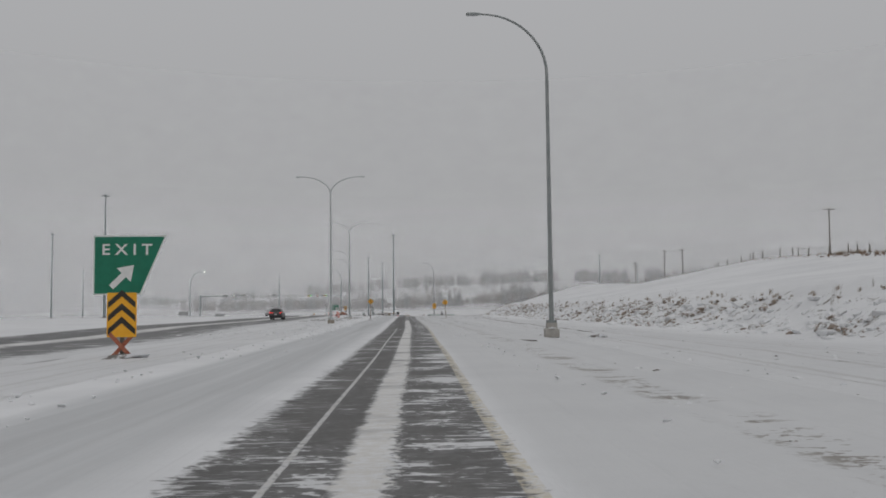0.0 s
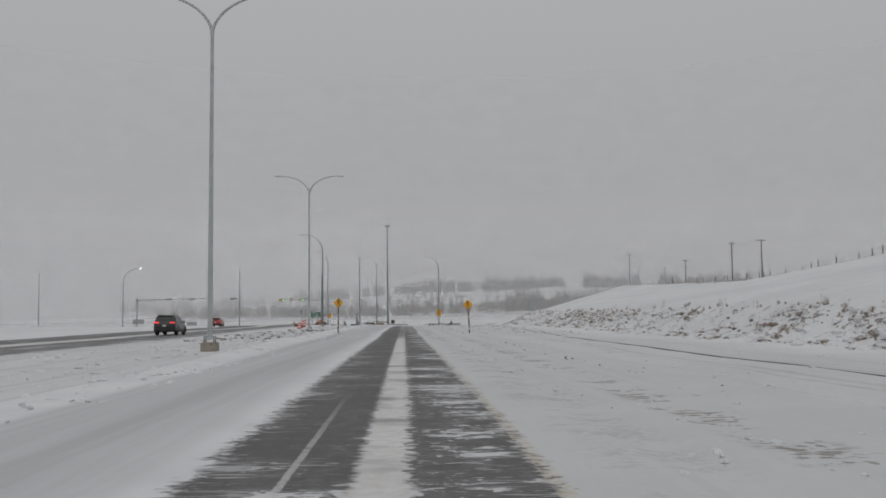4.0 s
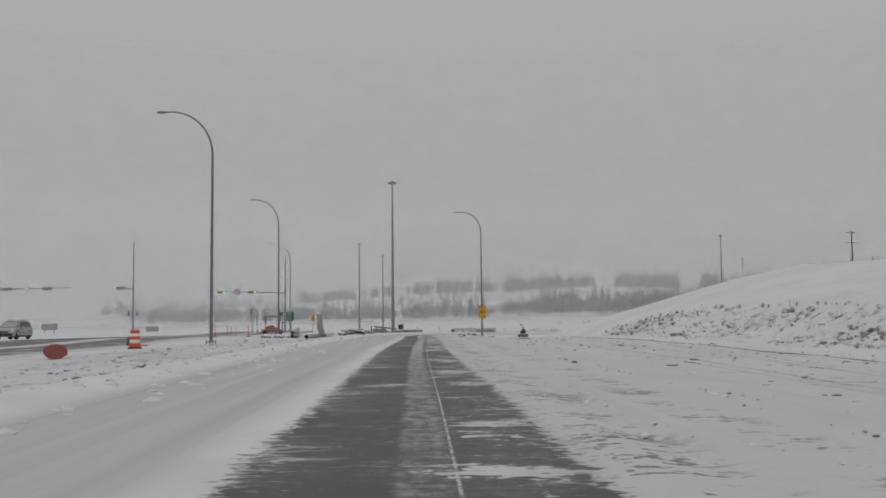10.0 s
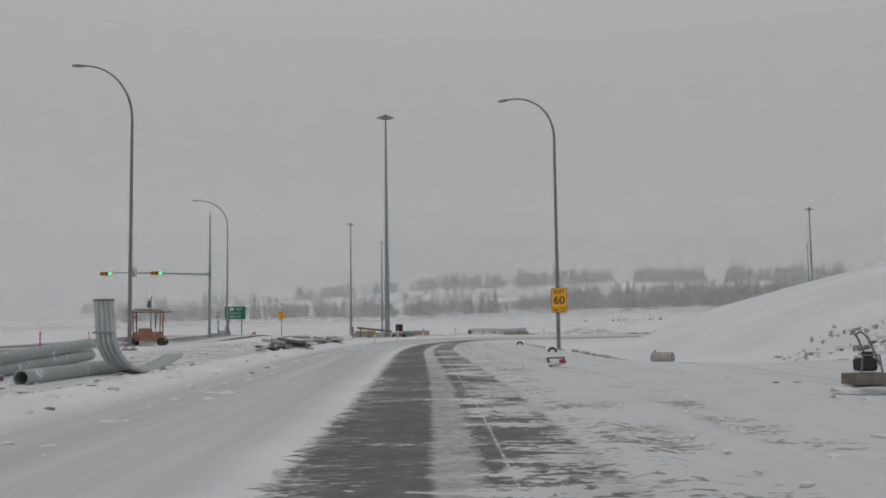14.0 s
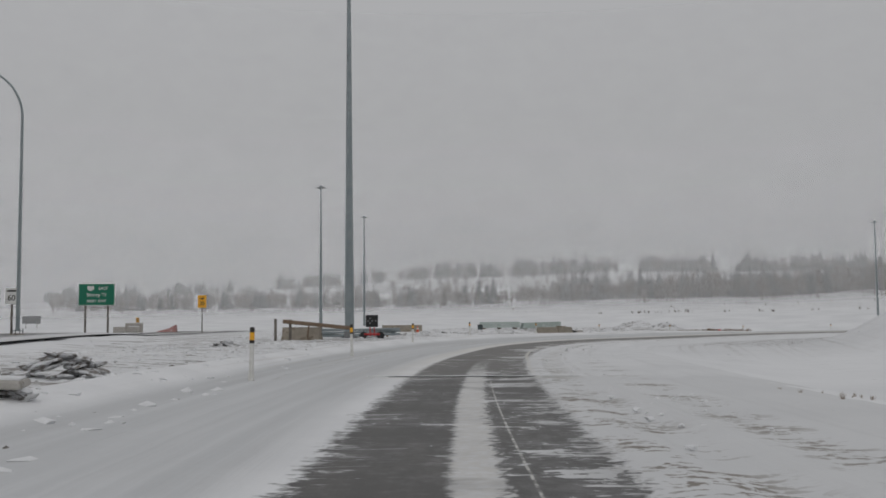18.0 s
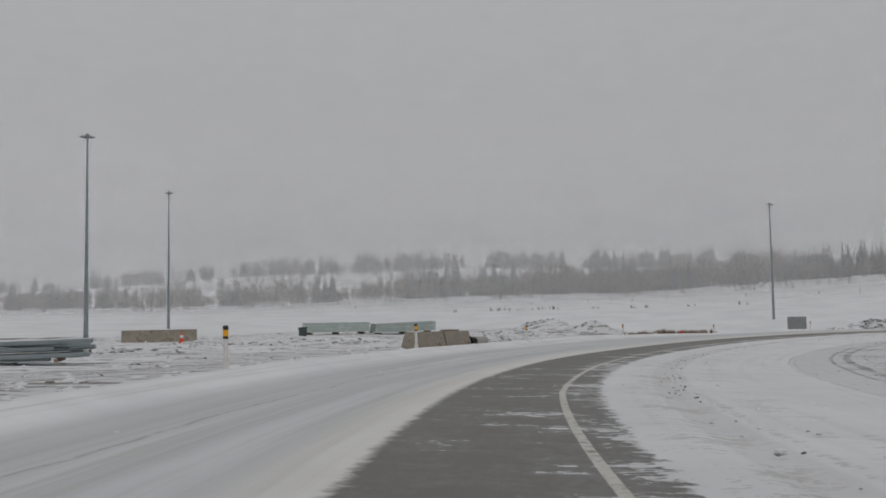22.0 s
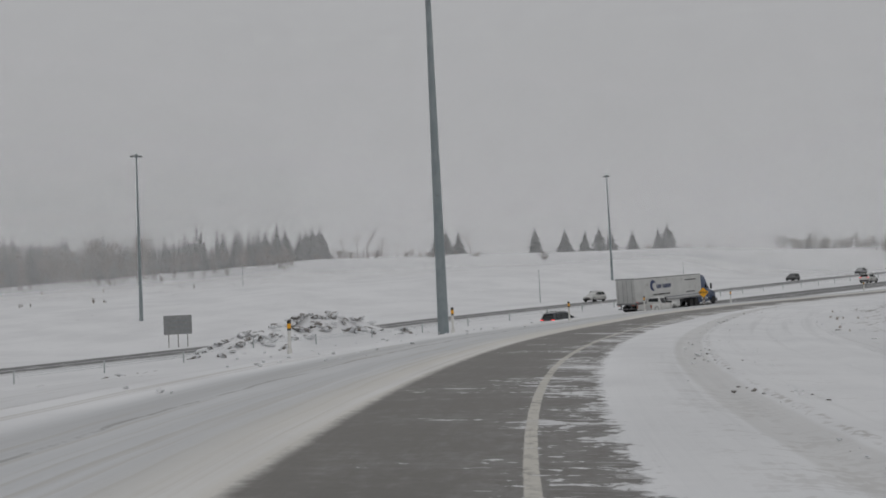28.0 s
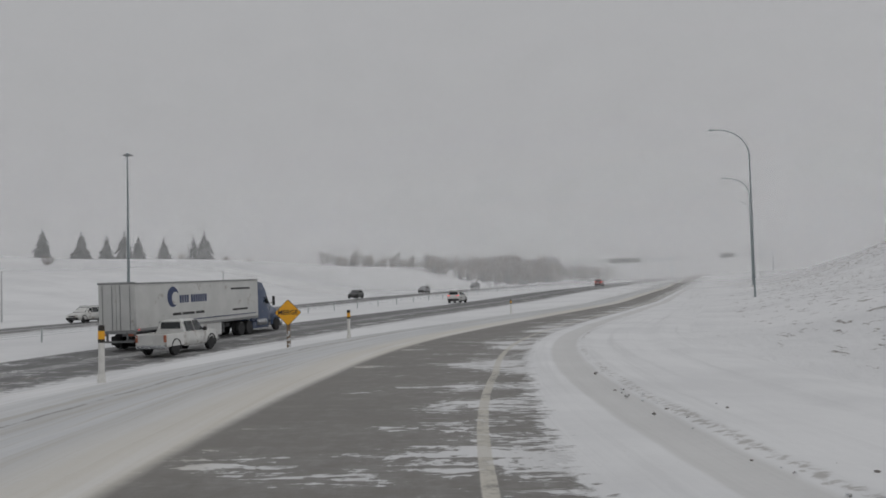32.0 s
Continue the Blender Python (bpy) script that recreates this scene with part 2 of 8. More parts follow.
def ploughed_road(name, tone, tone_far, streaks, brown, fine=1.0):
    """Asphalt under drifting snow. The first UV map is metres across and along; the second holds the place between the
    wheel-cleared edges (0 to 1) and the distance from the painted line. Vertex values: ridge, line, sandy, thin."""
    m, nd, lk, b = material(name, 0.6)

    def mul(x, y):
        return n_math(nd, lk, "MULTIPLY", x, y)

    def add(x, y):
        return n_math(nd, lk, "ADD", x, y)

    def value(key):
        n = nd.new("ShaderNodeAttribute")
        n.attribute_name = key
        return n.outputs["Fac"]

    uv = nd.new("ShaderNodeUVMap")
    uv.uv_map = "metres"
    uw = nd.new("ShaderNodeUVMap")
    uw.uv_map = "lane"
    se, se2 = nd.new("ShaderNodeSeparateXYZ"), nd.new("ShaderNodeSeparateXYZ")
    lk.new(uw.outputs[0], se.inputs[0])
    co = uv.outputs[0]
    lk.new(co, se2.inputs[0])
    q, line, u = se.outputs[0], se.outputs[1], se2.outputs[0]
    ridge, width, sandy, thin, drift = (value(k) for k in ("ridge", "line", "sandy", "thin", "drift"))
    # ragged tongues of drifted snow, broader than long
    gate = n_noise(nd, lk, n_map(nd, lk, co, (0.8, 1.0, 1)), 0.55, 4, 0.55)
    tongue = n_noise(nd, lk, n_map(nd, lk, co, (0.46, 1.75, 1), (0, 0, -9)), 2.2 * fine, 7, 0.62, 1.1)
    flake = n_noise(nd, lk, n_map(nd, lk, co, (1.2, 1.0, 1), (0, 0, 25)), 6.0 * fine, 3, 0.5, 0.5)
    blotch = n_noise(nd, lk, n_map(nd, lk, co, (0.85, 1.15, 1), (0, 0, -14)), 2.2 * fine, 7, 0.63, 1.7)
    wob = add(mul(n_math(nd, lk, "SUBTRACT", add(mul(blotch, 0.6), mul(tongue, 0.4)), 0.5), 1.0), mul(n_math(nd, lk, "SUBTRACT", flake, 0.5), 0.35))
    lean = mul(wob, 0.40)
    left = n_math(nd, lk, "SUBTRACT", 0.5, q)
    lean = mul(lean, n_math(nd, lk, "SUBTRACT", 1.0, mul(n_step(nd, lk, left, 0.1, 0.3), mul(sandy, 0.92))))
    edge = add(n_math(nd, lk, "ABSOLUTE", left), lean)
    on_left = n_step(nd, lk, left, 0.1, 0.3)
    cover = add(mul(n_step(nd, lk, edge, 0.455, 0.515), n_math(nd, lk, "SUBTRACT", 1.0, on_left)), mul(n_step(nd, lk, edge, 0.445, 0.525), on_left))
    wear_0 = n_noise(nd, lk, n_map(nd, lk, co, (1.5, 0.6, 1)), 3.0, 6, 0.7)
    st = add(mul(add(mul(tongue, 0.65), mul(blotch, 0.35)), 0.76), mul(flake, 0.24))
    st = add(st, mul(n_math(nd, lk, "SUBTRACT", gate, 0.5), 0.7))
    st = add(st, n_step(nd, lk, q, 0.35, 0.95, -0.045, 0.05))
    st = add(st, drift)
    st = n_math(nd, lk, "SUBTRACT", st, mul(sandy, n_step(nd, lk, q, 0.45, 0.72, 0.042, 0.0)))
    thread = n_noise(nd, lk, n_map(nd, lk, co, (0.75, 3.9, 1), (0, 0, -9)), 1.7 * fine, 6, 0.6, 1.5)
    thread = add(thread, mul(n_math(nd, lk, "SUBTRACT", gate, 0.5), 0.55))
    thread = add(thread, n_step(nd, lk, n_math(nd, lk, "ABSOLUTE", left), 0.12, 0.48, -0.05, 0.05))
    thread = n_step(nd, lk, add(thread, mul(drift, 0.5)), 0.59, 0.64, 0.0, 0.55)
    thread = mul(thread, n_math(nd, lk, "SUBTRACT", 1.0, mul(n_step(nd, lk, sandy, 0.55, 0.66), n_step(nd, lk, q, 0.70, 0.45, 0.25, 0.95))))
    film = n_step(nd, lk, add(mul(st, 0.6), mul(wear_0, 0.4)), 0.42 - streaks, 0.66 - streaks, 0.0, 0.16)
    film = n_math(nd, lk, "MAXIMUM", film, thread)
    st = n_step(nd, lk, st, 0.578 - streaks, 0.612 - streaks, 0.0, 0.86)
    st = n_math(nd, lk, "MAXIMUM", st, film)
    # the ridge left between the wheels, and a thin one inside the wheel track
    mid = n_math(nd, lk, "ABSOLUTE", add(n_math(nd, lk, "SUBTRACT", q, 0.535), mul(wob, 0.16)))
    solid = n_step(nd, lk, ridge, 0.6, 0.9)
    mid = n_step(nd, lk, add(mid, mul(n_math(nd, lk, "SUBTRACT", flake, 0.5), 0.10)), 0.100, 0.060)
    patchy = n_step(nd, lk, add(mul(wear_0, 0.55), mul(tongue, 0.45)), 0.40, 0.60, 0.05, 0.85)
    mid = mul(mid, mul(ridge, add(mul(solid, n_step(nd, lk, gate, 0.30, 0.5, 0.35, 1.0)), mul(n_math(nd, lk, "SUBTRACT", 1.0, solid), patchy))))
    strand = n_math(nd, lk, "ABSOLUTE", add(n_math(nd, lk, "SUBTRACT", q, 0.27), mul(wob, 0.02)))
    strand = mul(n_step(nd, lk, strand, 0.016, 0.008), mul(n_step(nd, lk, thin, 0.55, 0.9), n_step(nd, lk, flake, 0.3, 0.5, 0.35, 0.8)))
    mid = n_math(nd, lk, "MAXIMUM", mid, strand)
    snow = n_math(nd, lk, "MAXIMUM", cover, n_math(nd, lk, "MAXIMUM", st, mid))
    # worn paint
    wear = n_noise(nd, lk, co, 5.0, 6, 0.7)
    paint = n_math(nd, lk, "ABSOLUTE", add(line, mul(wob, 0.03)))
    paint = n_math(nd, lk, "SUBTRACT", width, paint)
    paint = mul(n_step(nd, lk, paint, -0.008, 0.012), mul(n_step(nd, lk, add(mul(wear, 0.6), mul(gate, 0.4)), 0.36, 0.50, 0.15, 1.0), n_math(nd, lk, "MAXIMUM", n_step(nd, lk, sandy, 0.0, 0.3), n_step(nd, lk, flake, 0.40, 0.56, 0.2, 1.0))))
    grit = n_noise(nd, lk, co, 60, 3, 0.7)
    tar = n_mix(nd, lk, sandy, tone, tone_far)
    tar = n_mix(nd, lk, n_step(nd, lk, grit, 0.3, 0.75, 0, 0.5), tar, brown)
    salt = n_noise(nd, lk, n_map(nd, lk, co, (1.6, 0.22, 1)), 1.0, 6, 0.65)
    tar = n_mix(nd, lk, n_step(nd, lk, salt, 0.42, 0.75, 0, 0.4), tar, brown)
    # bare soil and gravel in the shoulder's ruts
    big = n_noise(nd, lk, co, 0.3, 5)
    white = n_mix(nd, lk, n_step(nd, lk, big, 0.35, 0.7), SNOW_A, SNOW_B)
    trk = n_noise(nd, lk, n_map(nd, lk, co, (2.1, 0.035, 1)), 1.0, 5, 0.62)
    packed = mul(n_step(nd, lk, u, -6.3, -5.6), n_step(nd, lk, q, 0.0, -0.35))
    packed = mul(packed, n_step(nd, lk, trk, 0.30, 0.62, 0.68, 1.0))
    white = n_mix(nd, lk, packed, white, (0.545, 0.555, 0.565))
    wheel_marks = n_noise(nd, lk, n_map(nd, lk, co, (1.15, 0.018, 1)), 1.0, 3, 0.5, 0.2)
    white = n_mix(nd, lk, mul(packed, n_step(nd, lk, wheel_marks, 0.48, 0.64, 0.0, 0.34)), white, (0.40, 0.405, 0.41))
    white = n_mix(nd, lk, mul(n_step(nd, lk, u, 1.6, 2.4), n_step(nd, lk, trk, 0.5, 0.7, 0, 0.35)), white, (0.52, 0.525, 0.53))
    # grime and fine ruts drawn out along the shoulder, greyer driven snow on the other side
    drag = n_noise(nd, lk, n_map(nd, lk, co, (5.5, 0.05, 1), (0, 0, 1)), 1.0, 5, 0.6, 0.3)
    white = n_mix(nd, lk, mul(mul(n_step(nd, lk, u, -1.5, -2.4), add(mul(sandy, 0.95), 0.05)), n_step(nd, lk, drag, 0.50, 0.66, 0.0, 0.55)), white, (0.44, 0.415, 0.37))
    white = n_mix(nd, lk, mul(n_step(nd, lk, u, 0.8, 1.6, 0.0, 0.62), n_math(nd, lk, "SUBTRACT", 1.0, mul(sandy, 0.8))), white, (0.565, 0.57, 0.575))
    groove = n_math(nd, lk, "ABSOLUTE", add(add(u, 4.75), mul(n_math(nd, lk, "SUBTRACT", big, 0.5), 0.5)))
    groove = mul(mul(n_step(nd, lk, groove, 0.06, 0.02), sandy), n_step(nd, lk, add(mul(gate, 0.7), mul(flake, 0.3)), 0.42, 0.52, 0.05, 0.55))
    white = n_mix(nd, lk, groove, white, (0.16, 0.145, 0.13))
    band = mul(n_step(nd, lk, q, -0.42, -0.12), n_step(nd, lk, q, 0.25, 0.05))
    white = n_mix(nd, lk, mul(band, mul(sandy, n_step(nd, lk, trk, 0.3, 0.6, 0.35, 0.8))), white, (0.61, 0.58, 0.515))
    white = n_mix(nd, lk, mul(mid, mul(n_step(nd, lk, wear, 0.35, 0.6), 0.45)), white, (0.58, 0.54, 0.46))
    rut = n_math(nd, lk, "ABSOLUTE", add(n_math(nd, lk, "SUBTRACT", u, 2.55), mul(wob, 0.5)))
    bare = add(add(mul(tongue, 0.45), mul(blotch, 0.35)), mul(flake, 0.20))
    rut = mul(n_step(nd, lk, rut, 1.0, 0.2), n_step(nd, lk, add(bare, mul(n_math(nd, lk, "SUBTRACT", gate, 0.5), 0.45)), 0.525, 0.56))
    rut2 = n_math(nd, lk, "ABSOLUTE", add(n_math(nd, lk, "SUBTRACT", u, 4.35), mul(wob, 0.5)))
    rut2 = mul(n_step(nd, lk, rut2, 0.75, 0.15), n_step(nd, lk, add(bare, mul(n_math(nd, lk, "SUBTRACT", gate, 0.5), 0.6)), 0.54, 0.575, 0.0, 0.85))
    plain = n_math(nd, lk, "SUBTRACT", 1.0, sandy)
    rut = mul(rut, n_math(nd, lk, "SUBTRACT", plain, thin, clamp=True))
    track = n_math(nd, lk, "ABSOLUTE", n_math(nd, lk, "SUBTRACT", u, 2.95))
    track = mul(n_step(nd, lk, track, 0.42, 0.30), mul(sandy, 0.5))
    white = n_mix(nd, lk, track, white, (0.53, 0.525, 0.51))
    fringe = n_math(nd, lk, "ABSOLUTE", add(n_math(nd, lk, "SUBTRACT", u, 3.48), mul(wob, 0.45)))
    fringe = mul(mul(n_step(nd, lk, fringe, 0.11, 0.03), sandy), n_step(nd, lk, add(mul(flake, 0.6), mul(gate, 0.4)), 0.47, 0.60, 0.0, 0.55))
    rut = n_math(nd, lk, "MAXIMUM", rut, fringe)
    rut = mul(n_math(nd, lk, "MAXIMUM", rut, mul(rut2, plain)), n_step(nd, lk, flake, 0.36, 0.52, 0.1, 0.9))
    white = n_mix(nd, lk, rut, white, (0.20, 0.175, 0.145))
    speck = n_step(nd, lk, n_noise(nd, lk, co, 9.0, 4, 0.7), 0.66, 0.72, 0, 0.55)
    white = n_mix(nd, lk, mul(speck, n_step(nd, lk, gate, 0.48, 0.6)), white, (0.26, 0.24, 0.215))
    col = n_mix(nd, lk, n_math(nd, lk, "MULTIPLY", snow, 1.0, clamp=True), tar, white)
    shade = n_math(nd, lk, "SUBTRACT", 1.0, mul(snow, n_math(nd, lk, "SUBTRACT", n_math(nd, lk, "SUBTRACT", 0.85, mul(thin, 0.6)), mul(sandy, 0.45))))
    col = n_mix(nd, lk, mul(paint, shade), col, n_mix(nd, lk, thin, n_mix(nd, lk, sandy, (0.66, 0.65, 0.62), (0.55, 0.525, 0.465)), (0.60, 0.54, 0.41)))
    lk.new(col, b.inputs["Base Color"])
    lk.new(n_mix(nd, lk, snow, (0.58, 0.58, 0.58), (0.85, 0.85, 0.85)), b.inputs["Roughness"])
    ripple = n_noise(nd, lk, n_map(nd, lk, co, (0.6, 1.9, 1), (0, 0, -20)), 1.4, 5, 0.6, 0.5)
    h = add(mul(snow, 0.5), mul(wear, 0.2))
    h = add(h, mul(trk, 0.8))
    h = n_math(nd, lk, "SUBTRACT", h, mul(drag, mul(cover, 0.7)))
    h = add(h, mul(mul(ripple, cover), 1.2))
    n_bump(nd, lk, b, h, 0.04, 0.8)
    return m


M_GROUND = snow_ground("snow_ground")
M_SNOW = snow_ground("snow_drift", False)
M_ROAD = ploughed_road("ramp_asphalt", (0.057, 0.056, 0.055), (0.184, 0.174, 0.159), 0.016, (0.128, 0.120, 0.109))
M_HIGHWAY = ploughed_road("highway_asphalt", (0.085, 0.085, 0.086), (0.10, 0.10, 0.10), -0.005, (0.17, 0.168, 0.166), 0.5)
M_GALV = worn("galvanised_steel", (0.235, 0.275, 0.285), (0.295, 0.33, 0.34), 0.5, 0.25, 1.5, 0.001, (0.20, 0.21, 0.215))
M_GALV_GREY = worn("dull_grey_galvanised_steel", (0.24, 0.262, 0.26), (0.31, 0.325, 0.32), 0.55, 0.2, 2.2, 0.001, (0.36, 0.37, 0.365), 0.62)
M_GALV_NEW = worn("bright_galvanised_steel", (0.42, 0.45, 0.455), (0.52, 0.54, 0.54), 0.45, 0.3, 2.0, 0.001, (0.36, 0.39, 0.39))
M_DARKPOLE = worn("weathered_pole_steel", (0.18, 0.185, 0.19), (0.25, 0.255, 0.26), 0.55, 0.2, 1.2, 0.001)
M_CONCRETE = worn("concrete", (0.36, 0.34, 0.31), (0.47, 0.45, 0.42), 0.85, 0, 2.5, 0.004, (0.24, 0.22, 0.19), 0.58)
M_TANCONC = worn("stained_concrete", (0.27, 0.24, 0.195), (0.37, 0.33, 0.275), 0.85, 0, 1.6, 0.004, (0.20, 0.165, 0.125), 0.55)
M_WOOD = worn("weathered_wood", (0.17, 0.115, 0.075), (0.26, 0.19, 0.13), 0.8, 0, 5.0, 0.004, (0.10, 0.07, 0.05), 0.6)
M_GREYWOOD = worn("grey_wood", (0.13, 0.115, 0.10), (0.21, 0.19, 0.165), 0.85, 0, 4.0, 0.004)
M_RUSTRED = worn("faded_red_timber", (0.36, 0.10, 0.055), (0.44, 0.18, 0.11), 0.75, 0, 6.0, 0.003, (0.50, 0.45, 0.42), 0.6)
M_GREEN = worn("sign_green", (0.0, 0.155, 0.085), (0.005, 0.185, 0.105), 0.4, 0, 3.0, 0.0005)
M_YELLOW = worn("sign_yellow", (0.86, 0.40, 0.015), (0.92, 0.46, 0.025), 0.42, 0, 3.0, 0.0005)
M_WHITE = worn("sign_white", (0.72, 0.72, 0.70), (0.80, 0.80, 0.78), 0.45, 0, 4.0, 0.0005)
M_BLACK = worn("sign_black", (0.022, 0.018, 0.014), (0.04, 0.033, 0.027), 0.55, 0, 4.0, 0.0005)
M_ORANGE = worn("traffic_orange", (0.62, 0.075, 0.02), (0.72, 0.11, 0.03), 0.5, 0, 5.0, 0.001, (0.35, 0.09, 0.05), 0.66)
M_SIGNRED = worn("sign_red", (0.20, 0.03, 0.03), (0.26, 0.05, 0.05), 0.5)
M_POST = worn("white_plastic_post", (0.66, 0.65, 0.62), (0.76, 0.75, 0.72), 0.5, 0, 6.0, 0.001, (0.45, 0.42, 0.37), 0.62)
M_RUBBER = worn("black_rubber", (0.018, 0.018, 0.019), (0.035, 0.035, 0.036), 0.8, 0, 8.0, 0.002)
M_ALU = worn("bare_aluminium_back", (0.27, 0.275, 0.275), (0.33, 0.335, 0.335), 0.45, 0.4, 2.0, 0.0005)
M_GREENLIGHT = plain_glow("green_signal_lens", (0.02, 0.80, 0.46), 2.4)
M_LAMPGLOW = plain_glow("lit_lamp_lens", (1.0, 0.93, 0.78), 9.0)
M_REDGLOW = plain_glow("lit_tail_lamp", (1.0, 0.04, 0.03), 1.6, (0.35, 0.01, 0.01))
M_HEADGLOW = plain_glow("lit_headlamp", (1.0, 0.88, 0.66), 7.0)
M_CLEARGLASS = worn("lamp_lens_grey", (0.35, 0.36, 0.37), (0.42, 0.43, 0.44), 0.2)
M_BARK = worn("bark", (0.10, 0.085, 0.07), (0.16, 0.14, 0.12), 0.9, 0, 3.0, 0.01)


def mixed_tones(name, c1, c2, scale=0.7, space="Object"):
    """Twigs and needles dusted with rime; the trees' pale tones also take in haze."""
    m, nd, lk, b = material(name, 0.85)
    co = nd.new("ShaderNodeTexCoord").outputs[space]
    a = n_noise(nd, lk, co, scale, 5, 0.6)
    g = nd.new("ShaderNodeNewGeometry")
    k = n_math(nd, lk, "ADD", n_math(nd, lk, "MULTIPLY", a, 0.7), n_math(nd, lk, "MULTIPLY", g.outputs["Random Per Island"], 0.3))
    lk.new(n_mix(nd, lk, n_step(nd, lk, k, 0.3, 0.7), c1, c2), b.inputs["Base Color"])
    return m


# needle tones lightened further to carry some of the distance haze
M_NEEDLE = mixed_tones("spruce_needles", (0.055, 0.060, 0.057), (0.165, 0.170, 0.165))
M_TWIG = mixed_tones("bare_twigs", (0.17, 0.138, 0.11), (0.30, 0.265, 0.235))
M_REED = mixed_tones("brown_reeds", (0.15, 0.095, 0.06), (0.30, 0.21, 0.14), 2.0)
M_GRASS = mixed_tones("dry_grass", (0.27, 0.215, 0.165), (0.45, 0.39, 0.33), 2.0)
M_SOD = worn("frozen_sod", (0.19, 0.15, 0.12), (0.33, 0.27, 0.225), 0.95, 0, 1.3, 0.02, (0.74, 0.745, 0.755), 0.44)
M_ROCK = worn("dirty_rubble", (0.19, 0.175, 0.16), (0.30, 0.28, 0.26), 0.9, 0, 1.6, 0.02, (0.70, 0.71, 0.73), 0.47)


# ---- the land ----
EYE = 1.5
# the ramp's axis: along the driven lane, then round to the east beside the highway
AXIS = [(0.0, -90.0 + 6 * i, 0.0) for i in range(15)]
AXIS += [(x, y, z - EYE) for t, x, y, z, *_ in ROWS]
_x, _y, _z = AXIS[-1]
_az = 68.0
while _x < 900:
    _az = min(90.0, _az + 22 * 4 / 50)
    _x, _y = _x + 4 * math.sin(radians(_az)), _y + 4 * math.cos(radians(_az))
    _z = float(np.interp(_x, (89, 130, 200, 300, 400, 500, 900), (0.24, 0.22, 0.6, 2.5, 5.0, 7.5, 15.7)))
    AXIS.append((_x, _y, _z))
AX = np.array(AXIS)
# even out the steps and the small wobble of the line
_len = np.r_[0, np.cumsum(np.hypot(*np.diff(AX[:, :2], axis=0).T))]
S_AX = np.arange(0, _len[-1], 2.0)
AX = np.stack([np.interp(S_AX, _len, AX[:, i]) for i in range(3)], 1)
for _ in range(6):
    AX[1:-1] = (AX[:-2] + 2 * AX[1:-1] + AX[2:]) / 4
TAN = np.gradient(AX[:, :2], axis=0)
TAN /= np.linalg.norm(TAN, axis=1)[:, None]
S0 = float(S_AX[np.argmin(np.hypot(AX[:, 0], AX[:, 1]))])
S_ROW = np.array([S_AX[np.argmin(np.hypot(AX[:, 0] - r[1], AX[:, 1] - r[2]))] for r in ROWS])


def s_of(t):
    """Length along the ramp's axis at a point of the drive."""
    return float(np.interp(t, [r[0] for r in ROWS], S_ROW))


BANK_S = [s_of(t) for t in (20.5, 22, 24, 25, 27, 29, 30.5, 32)] + [s_of(32) + 60]
BANK_V = (0, 0.5, 1.6, 2.0, 2.2, 1.9, 1.7, 1.0, 0.3)


def bank(s):
    return np.tan(np.radians(np.interp(s, BANK_S, BANK_V)))


def near_axis(x, y):
    """Signed distance to the right of the ramp's axis, length along it, and the axis' height."""
    x, y = np.atleast_1d(x).astype(float), np.atleast_1d(y).astype(float)
    u, s, z = np.empty_like(x), np.empty_like(x), np.empty_like(x)
    for k in range(0, len(x), 4000):
        dx, dy = x[k:k + 4000, None] - AX[None, :, 0], y[k:k + 4000, None] - AX[None, :, 1]
        i = np.argmin(dx * dx + dy * dy, 1)
        j = np.arange(len(i))
        ex, ey = dx[j, i], dy[j, i]
        along = np.clip(ex * TAN[i, 0] + ey * TAN[i, 1], -1, 1)
        right = ex * TAN[i, 1] - ey * TAN[i, 0]
        u[k:k + 4000] = np.where(right >= 0, 1, -1) * np.hypot(ex - along * TAN[i, 0], ey - along * TAN[i, 1])
        s[k:k + 4000] = S_AX[i] + along
        z[k:k + 4000] = np.interp(s[k:k + 4000], S_AX, AX[:, 2])
    return u, s, z


def highway_z(x):
    return np.interp(x, (-60, 0, 20, 40, 70, 107, 121, 140, 165, 180, 225, 275, 400, 600, 1000, 2500), (0.6, 0.0, -2.8, -4.0, -3.3, -2.35, -1.75, -1.05, -0.35, 0.0, 0.9, 2.3, 5.0, 8.5, 15.0, 30))


def highway_y(x):
    """The near edge of the highway."""
    return 460.6 - 0.03 * (np.clip(x, -200, 400) - 120)


def waves(x, y, size, amp, seed=0.0):
    x, y = np.atleast_1d(x), np.atleast_1d(y)
    r = np.zeros(len(x))
    for k, (a, b) in enumerate(((1, 0.31), (-0.62, 0.83), (0.27, -1.1), (1.37, 0.9), (-1.7, 0.45))):
        r += np.sin((a * x + b * y) * 2 * math.pi / size + seed + 1.7 * k) / (1 + 0.35 * k)
    return r * amp / 3


# the country beyond the highway, by bearing from a point in the curve: field edge, foot of the woods or ridge, hill behind
NORTH_AZ = (-60, -30, -10, 0, 10, 24, 32, 38, 40, 44, 48, 54, 60, 65, 68.5, 75)
NORTH_D = (430, 420, 412, 411, 411, 406, 404, 405, 420, 430, 445, 485, 512, 550, 570, 600)
NORTH_EDGE = (2.5, 3.0, 3.8, 4.4, 4.6, 4.9, 5.4, 7.2, 7.4, 8.0, 8.9, 10.4, 12.6, 12.0, 12.0, 12.0)
NORTH_FOOT = (5.0, 7.0, 9.0, 10.2, 12.1, 13.9, 15.9, 18.4, 20.2, 20.6, 21.2, 20.6, 20.5, 19.2, 18.3, 17.5)
NORTH_HILL = (8, 14, 28, 36, 39, 36, 30, 17, 17, 17, 17, 17, 17, 16, 16, 16)


